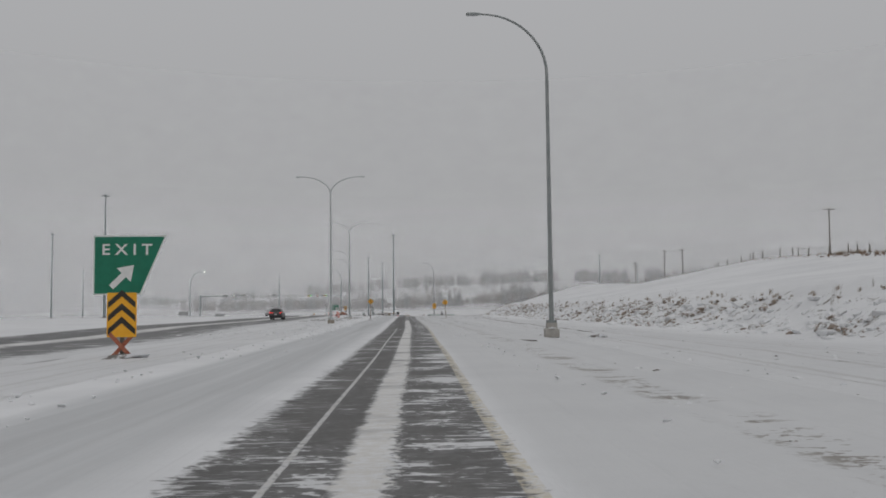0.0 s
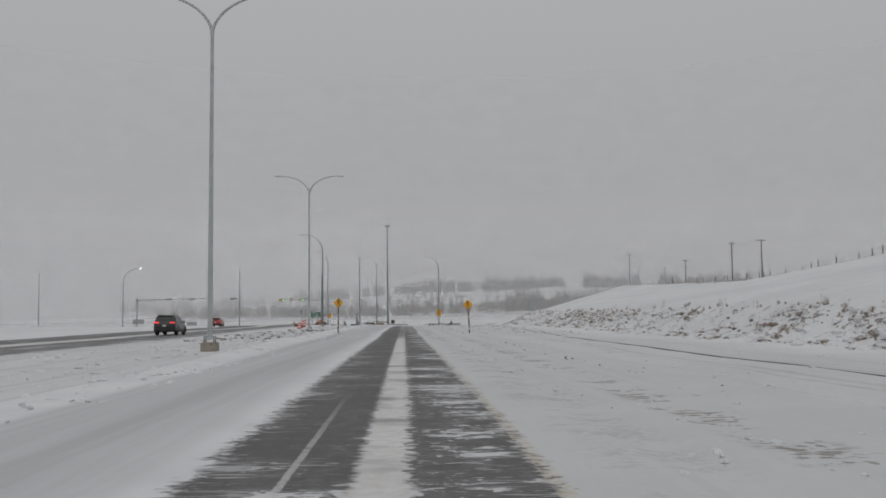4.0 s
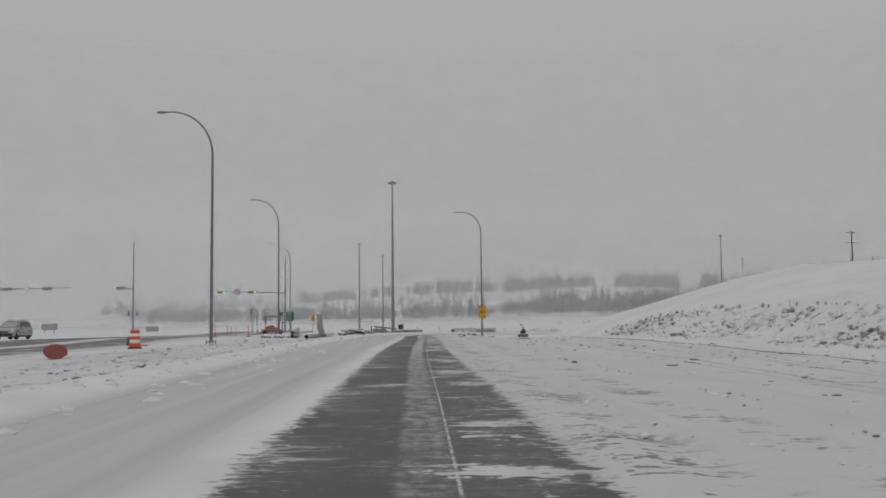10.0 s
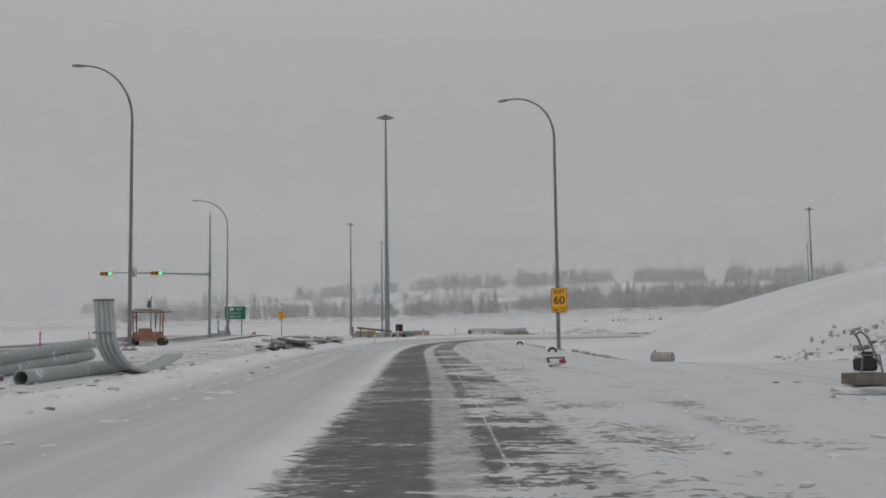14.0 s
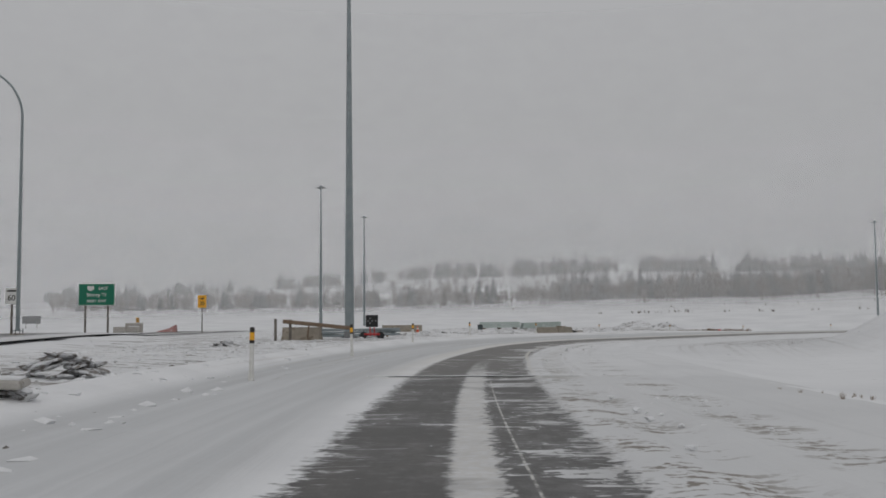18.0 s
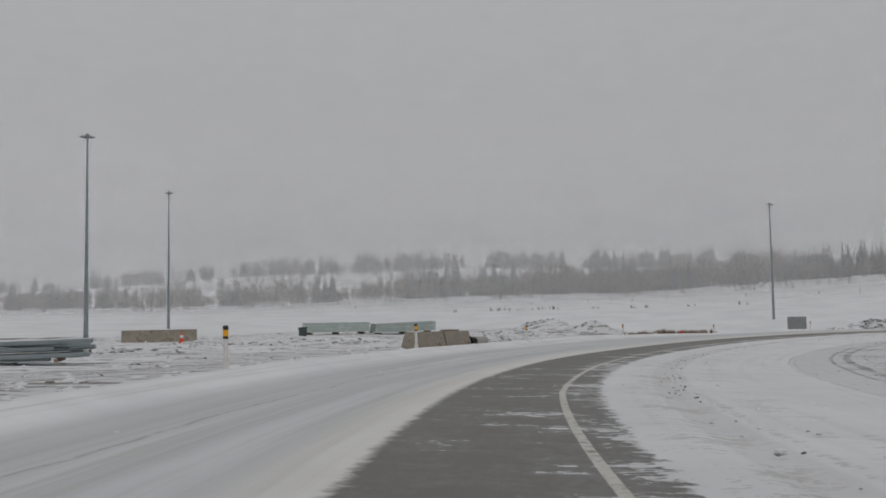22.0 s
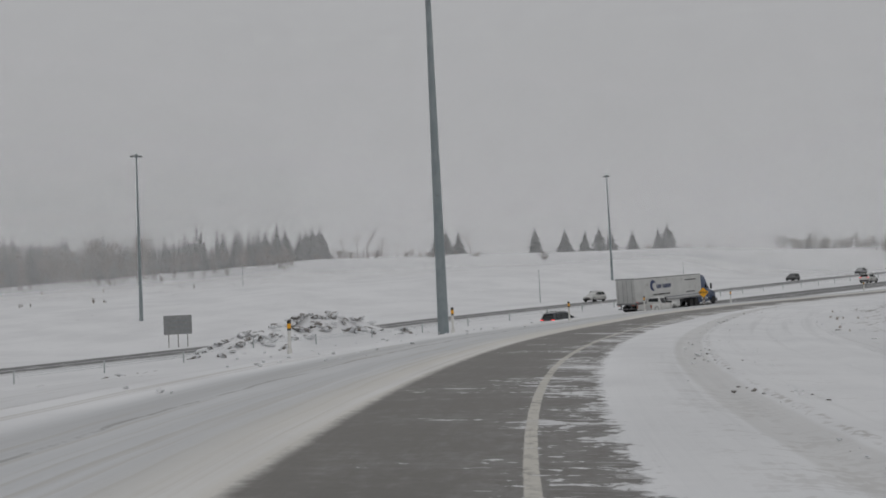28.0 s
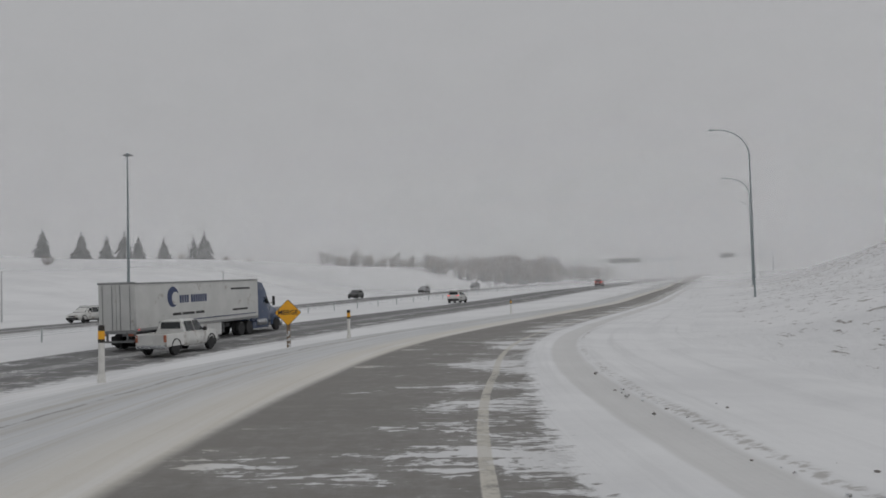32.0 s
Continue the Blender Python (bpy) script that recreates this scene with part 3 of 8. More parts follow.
def north(x, y, z):
    dx, dy = x - 30.0, y - 390.0
    az, d = np.degrees(np.arctan2(dx, dy)), np.hypot(dx, dy)
    at = lambda v: np.interp(az, NORTH_AZ, v)
    e = d / at(NORTH_D)
    foot, edge, hill = at(NORTH_FOOT), at(NORTH_EDGE), at(NORTH_HILL)
    # a low bank where the field ends, a rough slope up to the trees, then the hill
    h = edge - 0.7 + 0.7 * smooth01(0.655, 0.668, e) + (foot - edge) * smooth01(0.64, 1.04, e) + (hill - foot) * smooth01(1.05, 1.72, e)
    w = smooth01(0.38, 0.66, e) * smooth01(515, 575, y) * smooth01(84, 74, az)
    return lerp(z, h, w)


def land(x, y, fine=True):
    """Height of the snow surface."""
    x, y = np.atleast_1d(x).astype(float), np.atleast_1d(y).astype(float)
    u, s, zr = near_axis(x, y)
    z = zr - np.clip(u, -7, 7) * bank(s)
    # the verge and the works area on the other side of the lane lie a little higher
    left = smooth01(-6, -13, u)
    curve = smooth01(346, 376, y)
    z -= 0.26 * left * smooth01(95, 55, y)
    # shallow ditch before the hill
    z -= 0.9 * smooth01(7, 12.5, u) * smooth01(24, 16, x) * smooth01(258, 280, y) * smooth01(340, 315, y)
    z += (0.13 + 0.22 * smooth01(225, 245, y)) * left * (1 - curve) * smooth01(-70, 0, y)
    z += (-0.05 * left + 0.6 * smooth01(-17, -30, u) * (0.6 + 0.4 * smooth01(-4, 8, x))) * curve * smooth01(455, 432, y) * smooth01(46, 34, x)
    z += lerp(0.30, 0.40, smooth01(292, 306, y)) * np.exp(-((u + 7.0) / 1.15) ** 2) * smooth01(90, 130, y) * smooth01(48, 24, x)
    z += 0.5 * smooth01(-14, -26, x) * smooth01(300, 345, y) * smooth01(420, 380, y) * (1 - curve)
    z -= 0.8 * smooth01(435, 480, y) * smooth01(40, 10, x)
    # hill beside the lane
    crest = np.interp(y, (-150, 20, 103, 120, 146, 165, 189, 221, 240, 270, 300, 335, 365, 398, 430), (6, 6.5, 7.8, 8.9, 10.2, 10.8, 9.9, 8.9, 9.2, 10.0, 10.8, 10.9, 7.8, 3.3, 1.0)) - zr
    toe = np.interp(y, (-50, 60, 180, 250, 300, 340), (17, 18, 18.5, 18, 19, 22))
    scree = 2.9 * smooth01(300, 258, y)
    up = np.clip((x - lerp(toe, toe + 8, smooth01(300, 258, y))) / 33, 0, 1)
    up = up - 0.10 * smooth01(0.75, 1.0, up) * (1 - up)
    rise = scree * smooth01(toe, toe + 8.5, x) + np.maximum(crest - scree, 0.0) * up
    rise = rise * smooth01(0.48, 0.66, (x + 2) / np.maximum(y - 297, 1.0))
    z += rise * smooth01(9, 16, u) * (y < 440)
    bank_rough = smooth01(toe - 0.5, toe + 2, x) * smooth01(toe + 11, toe + 8, x) * smooth01(300, 268, y)
    # ground inside the loop and the embankment to the east
    z += 1.5 * smooth01(10, 40, u) * smooth01(330, 372, y)
    z += 6.0 * np.exp(-((x - 545) / 90) ** 2 - ((y - 550) / 36) ** 2)
    z += 7.4 * np.exp(-((x - 305) / 70) ** 2 - ((y - 388) / 24) ** 2) * (1 + waves(x, y, 19, 0.12, 0.6))
    z += 8.0 * np.exp(-((x - 740) / 140) ** 2 - ((y - 575) / 60) ** 2)
    # the cutting of the highway
    zh = highway_z(x)
    east = smooth01(92, 114, x)
    w = smooth01(0, 1, (-u - lerp(6.0, 5.2, east)) / lerp(22.0, 8.5, east)) * smooth01(37, 74, x) * (y > 380)
    w = np.maximum(w, smooth01(0, 1, (y - highway_y(x) + 11) / 10) * smooth01(8, 34, x))
    z = lerp(z, zh, w)
    z -= 1.4 * np.exp(-((x - 117) / 30) ** 2 - ((y - 526) / 22) ** 2)
    # heaps of dug-out snow and soil
    for hx, hy, hz, sx, sy in ((30.6, 425.8, 1.1, 2.8, 2.3), (33.8, 422.0, 1.0, 2.3, 1.8), (32.4, 424.0, 0.3, 5.0, 3.5), (27.0, 421.5, 0.5, 2.2, 1.6), (109, 487, 3.1, 8.5, 3.2), (98, 484.5, 1.4, 5, 2.4)):
        z += hz * np.exp(-((x - hx) / sx) ** 2 - ((y - hy) / sy) ** 2) * (1 + waves(x, y, 2.9, 0.22, hx) + waves(x, y, 6.1, 0.15, hy))
    # rising fields and wooded hills to the north
    z = north(x, y, z)
    z += waves(x, y, 160, 0.7, 2.0) * smooth01(520, 640, y) + waves(x, y, 41, 0.28, 0.4) * smooth01(600, 680, y)
    if fine:
        calm = smooth01(5.5, 10, np.abs(u)) * np.where(w > 0.9, 0.3, 1)
        z += waves(x, y, 23, 0.07) * calm + waves(x, y, 7.3, 0.035, 1.1) * calm
        z += bank_rough * (waves(x, y, 3.3, 0.30, 0.4) + waves(x, y, 1.9, 0.18, 2.2))
    return z


def land_at(x, y):
    return float(land(x, y)[0])


def grid_lines(spans):
    out = []
    for a, b, step in spans:
        out += list(np.arange(a, b, step))
    return np.array(out + [spans[-1][1]])


gx = grid_lines(((-2600, -700, 190), (-700, -200, 50), (-200, -60, 10), (-60, -18, 2), (-18, 36, 0.75), (36, 46, 0.9), (46, 130, 2), (130, 320, 5), (320, 560, 8), (560, 800, 24), (800, 2800, 200)))
gy = grid_lines(((-1600, -200, 140), (-200, -20, 12), (-20, 310, 1.1), (310, 476, 1.0), (476, 496, 1.6), (496, 520, 4), (520, 860, 6), (860, 1200, 20), (1200, 3200, 200)))
GX, GY = (a.ravel() for a in np.meshgrid(gx, gy))
GU, GS, _ = near_axis(GX, GY)
GZ = land(GX, GY)
GZ -= 0.12 * smooth01(7.6, 6.4, np.abs(GU))
GZ -= 0.10 * (((GY > highway_y(GX) + 0.6) & (GY < highway_y(GX) + 11.0)) | ((GY > highway_y(GX) + 32.6) & (GY < highway_y(GX) + 43.4))) * (GX > 28)
GZ -= 0.10 * ((np.abs(GX + 21.0 + 0.03 * np.maximum(0, GY - 60)) < 7.4) & (GY < 520))
nx, ny = len(gx), len(gy)
ii = (np.arange(ny - 1)[:, None] * nx + np.arange(nx - 1)[None, :]).ravel()
me = bpy.data.meshes.new("ground")
me.from_pydata(np.stack([GX, GY, GZ], 1).tolist(), [], np.stack([ii, ii + 1, ii + nx + 1, ii + nx], 1).tolist())
me.materials.append(M_GROUND)
me.shade_smooth()
# where soil shows: the works area, the rough bank, the mounds, the verge
dirt = np.full(len(GX), 0.05)
dirt += (0.42 + 0.2 * smooth01(225, 250, GY)) * smooth01(-6.5, -9, GU) * smooth01(110, 150, GY) * smooth01(445, 425, GY) * (GX < 40) * smooth01(-21, -17, GX)
# extra darkening in the works: soil, plus the shaded undersides of frozen ridges
dirt += 0.55 * smooth01(325, 355, GY) * smooth01(452, 440, GY) * smooth01(-8, -12, GU) * (GX < 36)
dirt += 0.45 * smooth01(17.5, 19.5, GX) * smooth01(25.5, 23.0, GX) * smooth01(292, 262, GY)
dirt += 0.35 * smooth01(5.5, 8, GU) * smooth01(16, 11, GU) * smooth01(130, 175, GY) * smooth01(262, 235, GY)
dirt += 0.55 * smooth01(7, 10, GU) * smooth01(45, 20, GU) * smooth01(335, 370, GY) * smooth01(440, 425, GY)
dirt -= 0.10 * np.exp(-((GX - 31.5) / 7) ** 2 - ((GY - 424) / 5) ** 2) + 0.9 * np.exp(-((GX - 106) / 13) ** 2 - ((GY - 487) / 5) ** 2)
GE = np.hypot(GX - 30, GY - 390) / np.interp(np.degrees(np.arctan2(GX - 30, GY - 390)), NORTH_AZ, NORTH_D)
dirt += 0.42 * smooth01(0.66, 0.70, GE) * smooth01(1.06, 1.0, GE) * (GY > 560)
dirt += 0.75 * np.exp(-((GX - 290) / 45) ** 2 - ((GY - 398) / 16) ** 2)
tracks = 0.9 * smooth01(5.0, 6.5, GU) * smooth01(24, 15, GU) * smooth01(325, 350, GY) * smooth01(92, 55, GX)
tracks += 0.8 * smooth01(-6, -8, GU) * smooth01(-20, -14, GU) * smooth01(320, 350, GY) * smooth01(430, 415, GY)
tracks += 0.62 * smooth01(3.5, 5, GU) * smooth01(18, 13, GU) * smooth01(300, 270, GY)
tracks += 0.45 * smooth01(-5, -7, GU) * smooth01(-16, -12, GU) * smooth01(330, 300, GY)
for key, val in (("across", GU), ("tracks", tracks)):
    at = me.attributes.new(key, "FLOAT", "POINT")
    at.data.foreach_set("value", val.astype(np.float32))
dirt -= 0.45 * smooth01(-6, -8, GU) * np.exp(-((GY - 241) / 15) ** 2)
dirt = np.minimum(dirt, 0.78)
at = me.attributes.new("dirt", "FLOAT", "POINT")
at.data.foreach_set("value", dirt.astype(np.float32))
tagged(new("ground", me), "wind-packed snow over frozen soil with dirt showing", "ground", kind="structure")


def strip(name, rows_s, at_s, us, mat, label, lane, values, up=0.012, relief=None):
    """A road surface: at_s(s) gives place, right-hand way and cross slope; lane(s) the cleared edges and the painted line;
    values(s) the ridge between the wheels, half the line's width, how sandy it is, the thin strand, how much drift lies on it; relief(u, s) the drifts."""
    uu, n = np.array(us), len(us)
    mid_u = (us[0] + us[-1]) / 2
    edge = np.maximum(0.0, np.abs(uu - mid_u) / (us[-1] - mid_u) - 0.86) / 0.14
    v, uv1, uv2, vals = [], [], [], []
    for s in rows_s:
        x, y, z, rx, ry, slope = at_s(s)
        a, b, w = lane(s)
        h = z - uu * slope + up - 0.10 * edge
        if relief:
            h = h + relief(uu, np.full(n, s), a, b)
        v.append(np.stack([x + rx * uu, y + ry * uu, h], 1))
        uv1.append(np.stack([uu, np.full(n, s)], 1))
        uv2.append(np.stack([(uu - a) / (b - a), uu - w], 1))
        vals.append(np.tile(values(s), (n, 1)))
    i0 = (np.arange(len(rows_s) - 1)[:, None] * n + np.arange(n - 1)[None, :]).ravel()
    v = np.concatenate(v)
    if relief:
        low = np.tile(uu < -5.4, len(rows_s))
        v[low, 2] = land(v[low, 0], v[low, 1]) + 0.012 - 0.09 * np.tile(smooth01(-7.4, -8.0, uu), len(rows_s))[low]
    me = bpy.data.meshes.new(name)
    me.from_pydata(v.tolist(), [], np.stack([i0, i0 + 1, i0 + n + 1, i0 + n], 1).tolist())
    me.materials.append(mat)
    me.shade_smooth()
    idx = np.empty(len(me.loops), dtype=np.int32)
    me.loops.foreach_get("vertex_index", idx)
    for nm, data in (("metres", uv1), ("lane", uv2)):
        layer = me.uv_layers.new(name=nm)
        layer.data.foreach_set("uv", np.concatenate(data).astype(np.float32)[idx].ravel())
    vals = np.concatenate(vals).astype(np.float32)
    for k, key in enumerate(("ridge", "line", "sandy", "thin", "drift")):
        at = me.attributes.new(key, "FLOAT", "POINT")
        at.data.foreach_set("value", np.ascontiguousarray(vals[:, k]))
    return tagged(new(name, me), label, "road", kind="structure")


def ramp_at(s):
    x, y, z = (float(np.interp(s, S_AX, AX[:, i])) for i in range(3))
    tx, ty = float(np.interp(s, S_AX, TAN[:, 0])), float(np.interp(s, S_AX, TAN[:, 1]))
    return x, y, z, ty, -tx, float(bank(s))


LANE_T = (0, 6, 9, 10, 13, 17.5, 19.3, 21, 23, 25, 26, 29, 30.5, 32)
LANE_S = [s_of(t) + 8 for t in LANE_T] + [s_of(32) + 16, s_of(32) + 20, s_of(32) + 40]
LANE_A = (-2.15, -2.0, -1.9, -1.8, -1.6, -1.45, -1.25, -1.3, -1.85, -2.1, -2.1, -2.3, -2.4, -2.35, -2.1, -2.0, -1.9)
LANE_B = (0.98, 1.52, 1.45, 1.75, 1.75, 1.75, 2.05, 1.95, 1.34, 1.28, 1.28, 0.95, 0.98, 1.45, 1.85, 1.95, 2.0)
LINE_T = (0, 2, 6, 7.3, 7.6, 9, 10, 13, 17.5, 19.2, 19.24, 20.2, 21, 23, 25, 26, 29, 30.5, 31.5, 32)
LINE_S = [s_of(t) + 8 for t in LINE_T] + [s_of(32) + 16, s_of(32) + 20, s_of(32) + 40]
LINE_V = (1.0, 1.15, 1.55, 1.45, 0.0, 0.2, 0.4, 0.71, 0.86, 0.9, 2.13, 2.10, 1.55, 0.52, 0.40, 0.36, 0.05, 0.15, 0.42, 0.74, 1.1, 1.3, 1.4)


def ramp_lane(s):
    return float(np.interp(s, LANE_S, LANE_A)), float(np.interp(s, LANE_S, LANE_B)), float(np.interp(s, LINE_S, LINE_V))


def ramp_values(s):
    t = float(np.interp(s, S_ROW + 8, [r[0] for r in ROWS]))
    return (float(np.interp(t, (0, 7.4, 8.4, 9.5, 11, 13, 15.5, 17, 19.3, 19.9, 20.4, 32), (0.95, 0.97, 0.6, 0.3, 0.62, 0.78, 0.72, 0.85, 0.85, 0.6, 0.03, 0.0))),
            float(np.interp(t, (0, 4, 6.5, 7.28, 7.3, 7.6, 7.62, 19.2, 19.22, 19.25, 19.28, 32), (0.10, 0.09, 0.085, 0.06, 0, 0, 0.02, 0.018, 0, 0, 0.072, 0.072))),
            float(np.interp(t, (0, 19.22, 19.26, 20, 21, 26, 32), (0.0, 0.0, 0.34, 0.5, 0.62, 0.7, 1.0))),
            float(np.interp(t, (0, 3.5, 5, 7.2, 7.35), (1, 1, 0.5, 0.5, 0))),
            float(np.interp(t, (0, 3, 6, 9, 12, 14, 16, 19, 21, 28, 30, 32), (0.005, 0.0, -0.03, -0.03, -0.01, 0.015, 0.015, -0.01, 0.0, 0.0, 0.01, 0.032))))


def ramp_relief(u, s, a, b):
    """Drifts beside the cleared lane, the shoulder's wheel ruts and their berms."""
    x, y = u * 1.0, s * 1.0
    off = smooth01(0.0, 0.6, np.maximum(a - u, u - b))
    h = off * (0.025 + waves(x * 0.6, y, 3.1, 0.012, 0.3) + waves(x * 0.7, y, 1.3, 0.010, 1.9))
    bend = waves(s, s * 0.3, 41.0, 0.12, 0.7)
    wob = 1 + waves(x, y, 1.7, 0.5, 2.5)
    for uc, wide, deep in ((2.95, 0.34, 0.055), (5.6, 0.3, 0.045)):
        d = u - uc - bend
        h = h - deep * np.exp(-(d / wide) ** 2) + 0.75 * deep * wob * (np.exp(-((d - 2 * wide) / 0.22) ** 2) + 0.4 * np.exp(-((d + 2 * wide) / 0.25) ** 2))
    h = h + 0.05 * wob * np.exp(-((u + 6.4) / 0.5) ** 2)
    return h


rows_s = list(np.arange(S0 - 60, S0, 1.0)) + list(np.arange(S0, s_of(32) + 40, 0.4)) + list(np.arange(s_of(32) + 40, S_AX[-1], 8.0))
us = list(np.arange(-8, -2.6, 0.4)) + list(np.arange(-2.6, 2.2, 0.4)) + list(np.arange(2.2, 6.6, 0.16)) + [6.8, 7.2, 7.6, 8.0]
strip("road", rows_s, ramp_at, us, M_ROAD, "snow-streaked asphalt exit ramp with cleared wheel tracks", ramp_lane, ramp_values, relief=ramp_relief)


x, y, z, rx, ry, _ = ramp_at(400.0)
jt = thing("road_joint", "snow-edged joint across the ramp where the paving changes", "joint", kind="structure", at=pose(x, y, z + 0.03, 0, 0, math.degrees(math.atan2(ry, rx))))
part("tar_seam", Shape().box((4.0, 0.05, 0.012), (0.15, -0.05, 0.0)), M_RUBBER, jt)
part("snow_lip", Shape().tube([(-2.4 + 0.45 * k, 0.014 * math.sin(k * 2.1), 0.004 + 0.008 * math.sin(k * 1.3)) for k in range(16)], 0.022, 6), M_SNOW, jt)


def highway_at(off):
    def f(x):
        return x, float(highway_y(x)) + off, float(highway_z(x)), 0.0, -1.0, 0.0
    return f


hw_rows = list(np.arange(30, 330, 3.0)) + list(np.arange(330, 1500, 20.0))
strip("road", hw_rows, highway_at(5.8), list(np.arange(-6.2, 6.21, 0.62)), M_HIGHWAY, "wet highway asphalt with snow between the lanes", lambda s: (-5.6, 5.0, 5.2), lambda s: (0.55, 0.06, 0.0, 0.0, 0.0), 0.03)
strip("road", hw_rows, highway_at(38), list(np.arange(-6.2, 6.21, 0.62)), M_HIGHWAY, "far highway carriageway under thin snow", lambda s: (-4.0, 4.6, 5.2), lambda s: (0.7, 0.06, 0.0, 0.0, 0.0), 0.03)


def arterial_at(y):
    xc = -21.0 - 0.03 * max(0.0, y - 60)
    return xc, y, float(land(xc, y, False)[0]) + 0.04, 1.0, 0.0, 0.0


strip("road", list(np.arange(-60, 520, 3.0)), arterial_at, list(np.arange(-7.8, 7.81, 0.6)), M_HIGHWAY, "snow-covered main road with dark wheel tracks", lambda s: (-6.6, 6.4, 6.9), lambda s: (0.9, 0.06, 0.0, 0.0, 0.0), 0.02)

# see-through sheets that stand in for the storm's haze over the distance
def veil_material(name):
    """Haze of blowing snow as a partly clear sheet; normals turned up give it the sky's brightness on both sides;
    "thick" says how dense.
    """
    m, nd, lk, b = material(name, 1.0)
    nd.remove(b)
    out = nd["Material Output"]
    co = nd.new("ShaderNodeTexCoord").outputs["Object"]
    cloud = n_noise(nd, lk, n_map(nd, lk, co, (1, 1, 1.6)), 0.009, 3, 0.5)
    at = nd.new("ShaderNodeAttribute")
    at.attribute_name = "thick"
    a = n_math(nd, lk, "MULTIPLY", n_step(nd, lk, cloud, 0.25, 0.75, 0.92, 1.10), at.outputs["Fac"])
    di, tl, tr = nd.new("ShaderNodeBsdfDiffuse"), nd.new("ShaderNodeBsdfTranslucent"), nd.new("ShaderNodeBsdfTransparent")
    di.inputs["Color"].default_value = tl.inputs["Color"].default_value = (0.80, 0.803, 0.808, 1)
    for shader, way in ((di, 1.0), (tl, -1.0)):
        nn = nd.new("ShaderNodeCombineXYZ")
        nn.inputs[2].default_value = way
        lk.new(nn.outputs[0], shader.inputs["Normal"])
    half, mix = nd.new("ShaderNodeAddShader"), nd.new("ShaderNodeMixShader")
    lk.new(di.outputs[0], half.inputs[0])
    lk.new(tl.outputs[0], half.inputs[1])
    lk.new(a, mix.inputs[0])
    lk.new(tr.outputs[0], mix.inputs[1])
    lk.new(half.outputs[0], mix.inputs[2])
    lk.new(mix.outputs[0], out.inputs["Surface"])
    return m


M_VEIL = veil_material("snow_haze_sheet")


def veil(line, bottoms, heights, density):
    """An upright haze sheet along a line in plan. bottoms: its lower edge at each place; density(i, z): how thick it
    is.
    """
    n = len(heights) + 1
    v, thick = [], []
    for i, ((x, y), low) in enumerate(zip(line, bottoms)):
        for h in (low, *(max(low + 0.01 * k, h) for k, h in enumerate(heights, 1))):
            v.append((x, y, h))
            thick.append(density(i, h))
    f = [(k * n + j, k * n + j + 1, k * n + n + j + 1, k * n + n + j) for k in range(len(line) - 1) for j in range(n - 1)]
    f = [q for q in f if max(thick[i] for i in q) > 0.012]
    thick = [max(q, 0.005) for q in thick]
    me = bpy.data.meshes.new("snow_haze_sheet")
    me.from_pydata(v, [], f)
    me.materials.append(M_VEIL)
    me.shade_smooth()
    at = me.attributes.new("thick", "FLOAT", "POINT")
    at.data.foreach_set("value", np.array(thick, dtype=np.float32))
    tagged(new("snow_haze_sheet", me), "pale see-through sheet standing in for blowing-snow haze", "snow", kind="stuff")


HEIGHTS = (0, 2, 4, 6, 8, 10, 12, 14, 16, 18, 20, 24, 28, 33, 38, 44, 50, 56, 62, 68, 74, 80, 86, 92, 98, 104, 110, 116, 180, 300)
RINGS = [(r, 0.155, 25, 100, 105, 0.0) for r in (330, 336, 342, 348)] + [(r, 0.155, 35, 112, 180, 0.0) for r in (556, 564)] + [(830, 0.62, 45, 116, 180, 0.215)]
for radius, amount, lo, hi, span, least in RINGS:
    deg = np.linspace(-span, span, 121)
    dense = np.interp(deg, (-180, 30, 45, 60, 75, 180), (1.0, 1.0, 0.55, 0.5, 0.72, 1.0))
    veil([(30 + radius * math.sin(radians(a)), 390 + radius * math.cos(radians(a))) for a in deg], [-15] * 121, HEIGHTS,
         lambda i, z: max(least, amount * dense[i] * float(smooth01(hi, lo, z))))
# low sheet added for the drifting mist beside and over the main road
xs = np.arange(-320, -8, 5.0)
veil([(x, 300 + 0.08 * (x + 10)) for x in xs], [-12.0] * len(xs), HEIGHTS, lambda i, z: 0.155 * float(smooth01(-11, -42, xs[i])) * float(smooth01(17, 2, z)))

# one more sheet across the highway, for the haze to the east
ys = np.arange(350, 720, 5.0)
veil([(292 + 0.25 * (y - 460), y) for y in ys], [-12.0] * len(ys), HEIGHTS, lambda i, z: 0.15 * float(smooth01(640, 540, ys[i])) * float(smooth01(40, 8, z)))

# ---- lighting poles ----
def lamp_head(parent, at, yaw, mat, lit=False, scale=1.0):
    """A flat roadway lantern on the end of an arm, pointing along yaw."""
    sh = Shape()
    out = []
    for x, w, h in ((-0.02, 0.05, 0.05), (0.16, 0.075, 0.07), (0.30, 0.15, 0.085), (0.70, 0.16, 0.075), (0.80, 0.12, 0.04)):
        out.append([(x, -w, -h * 0.6), (x, w, -h * 0.6), (x, w * 0.95, h * 0.2), (x, w * 0.5, h), (x, -w * 0.5, h), (x, -w * 0.95, h * 0.2)])
    sh.loft([[Vector(p) * scale for p in r] for r in out])
    ob = part("lamp_head", sh, mat, parent, "flat grey lantern")
    ob.matrix_basis = pose(*at, 0, 0, yaw)
    lens = part("lens", Shape().box((0.40 * scale, 0.24 * scale, 0.03), (0.5 * scale, 0, -0.055 * scale), 0.01), M_LAMPGLOW if lit else M_CLEARGLASS, ob, "lit lens" if lit else "")
    return ob


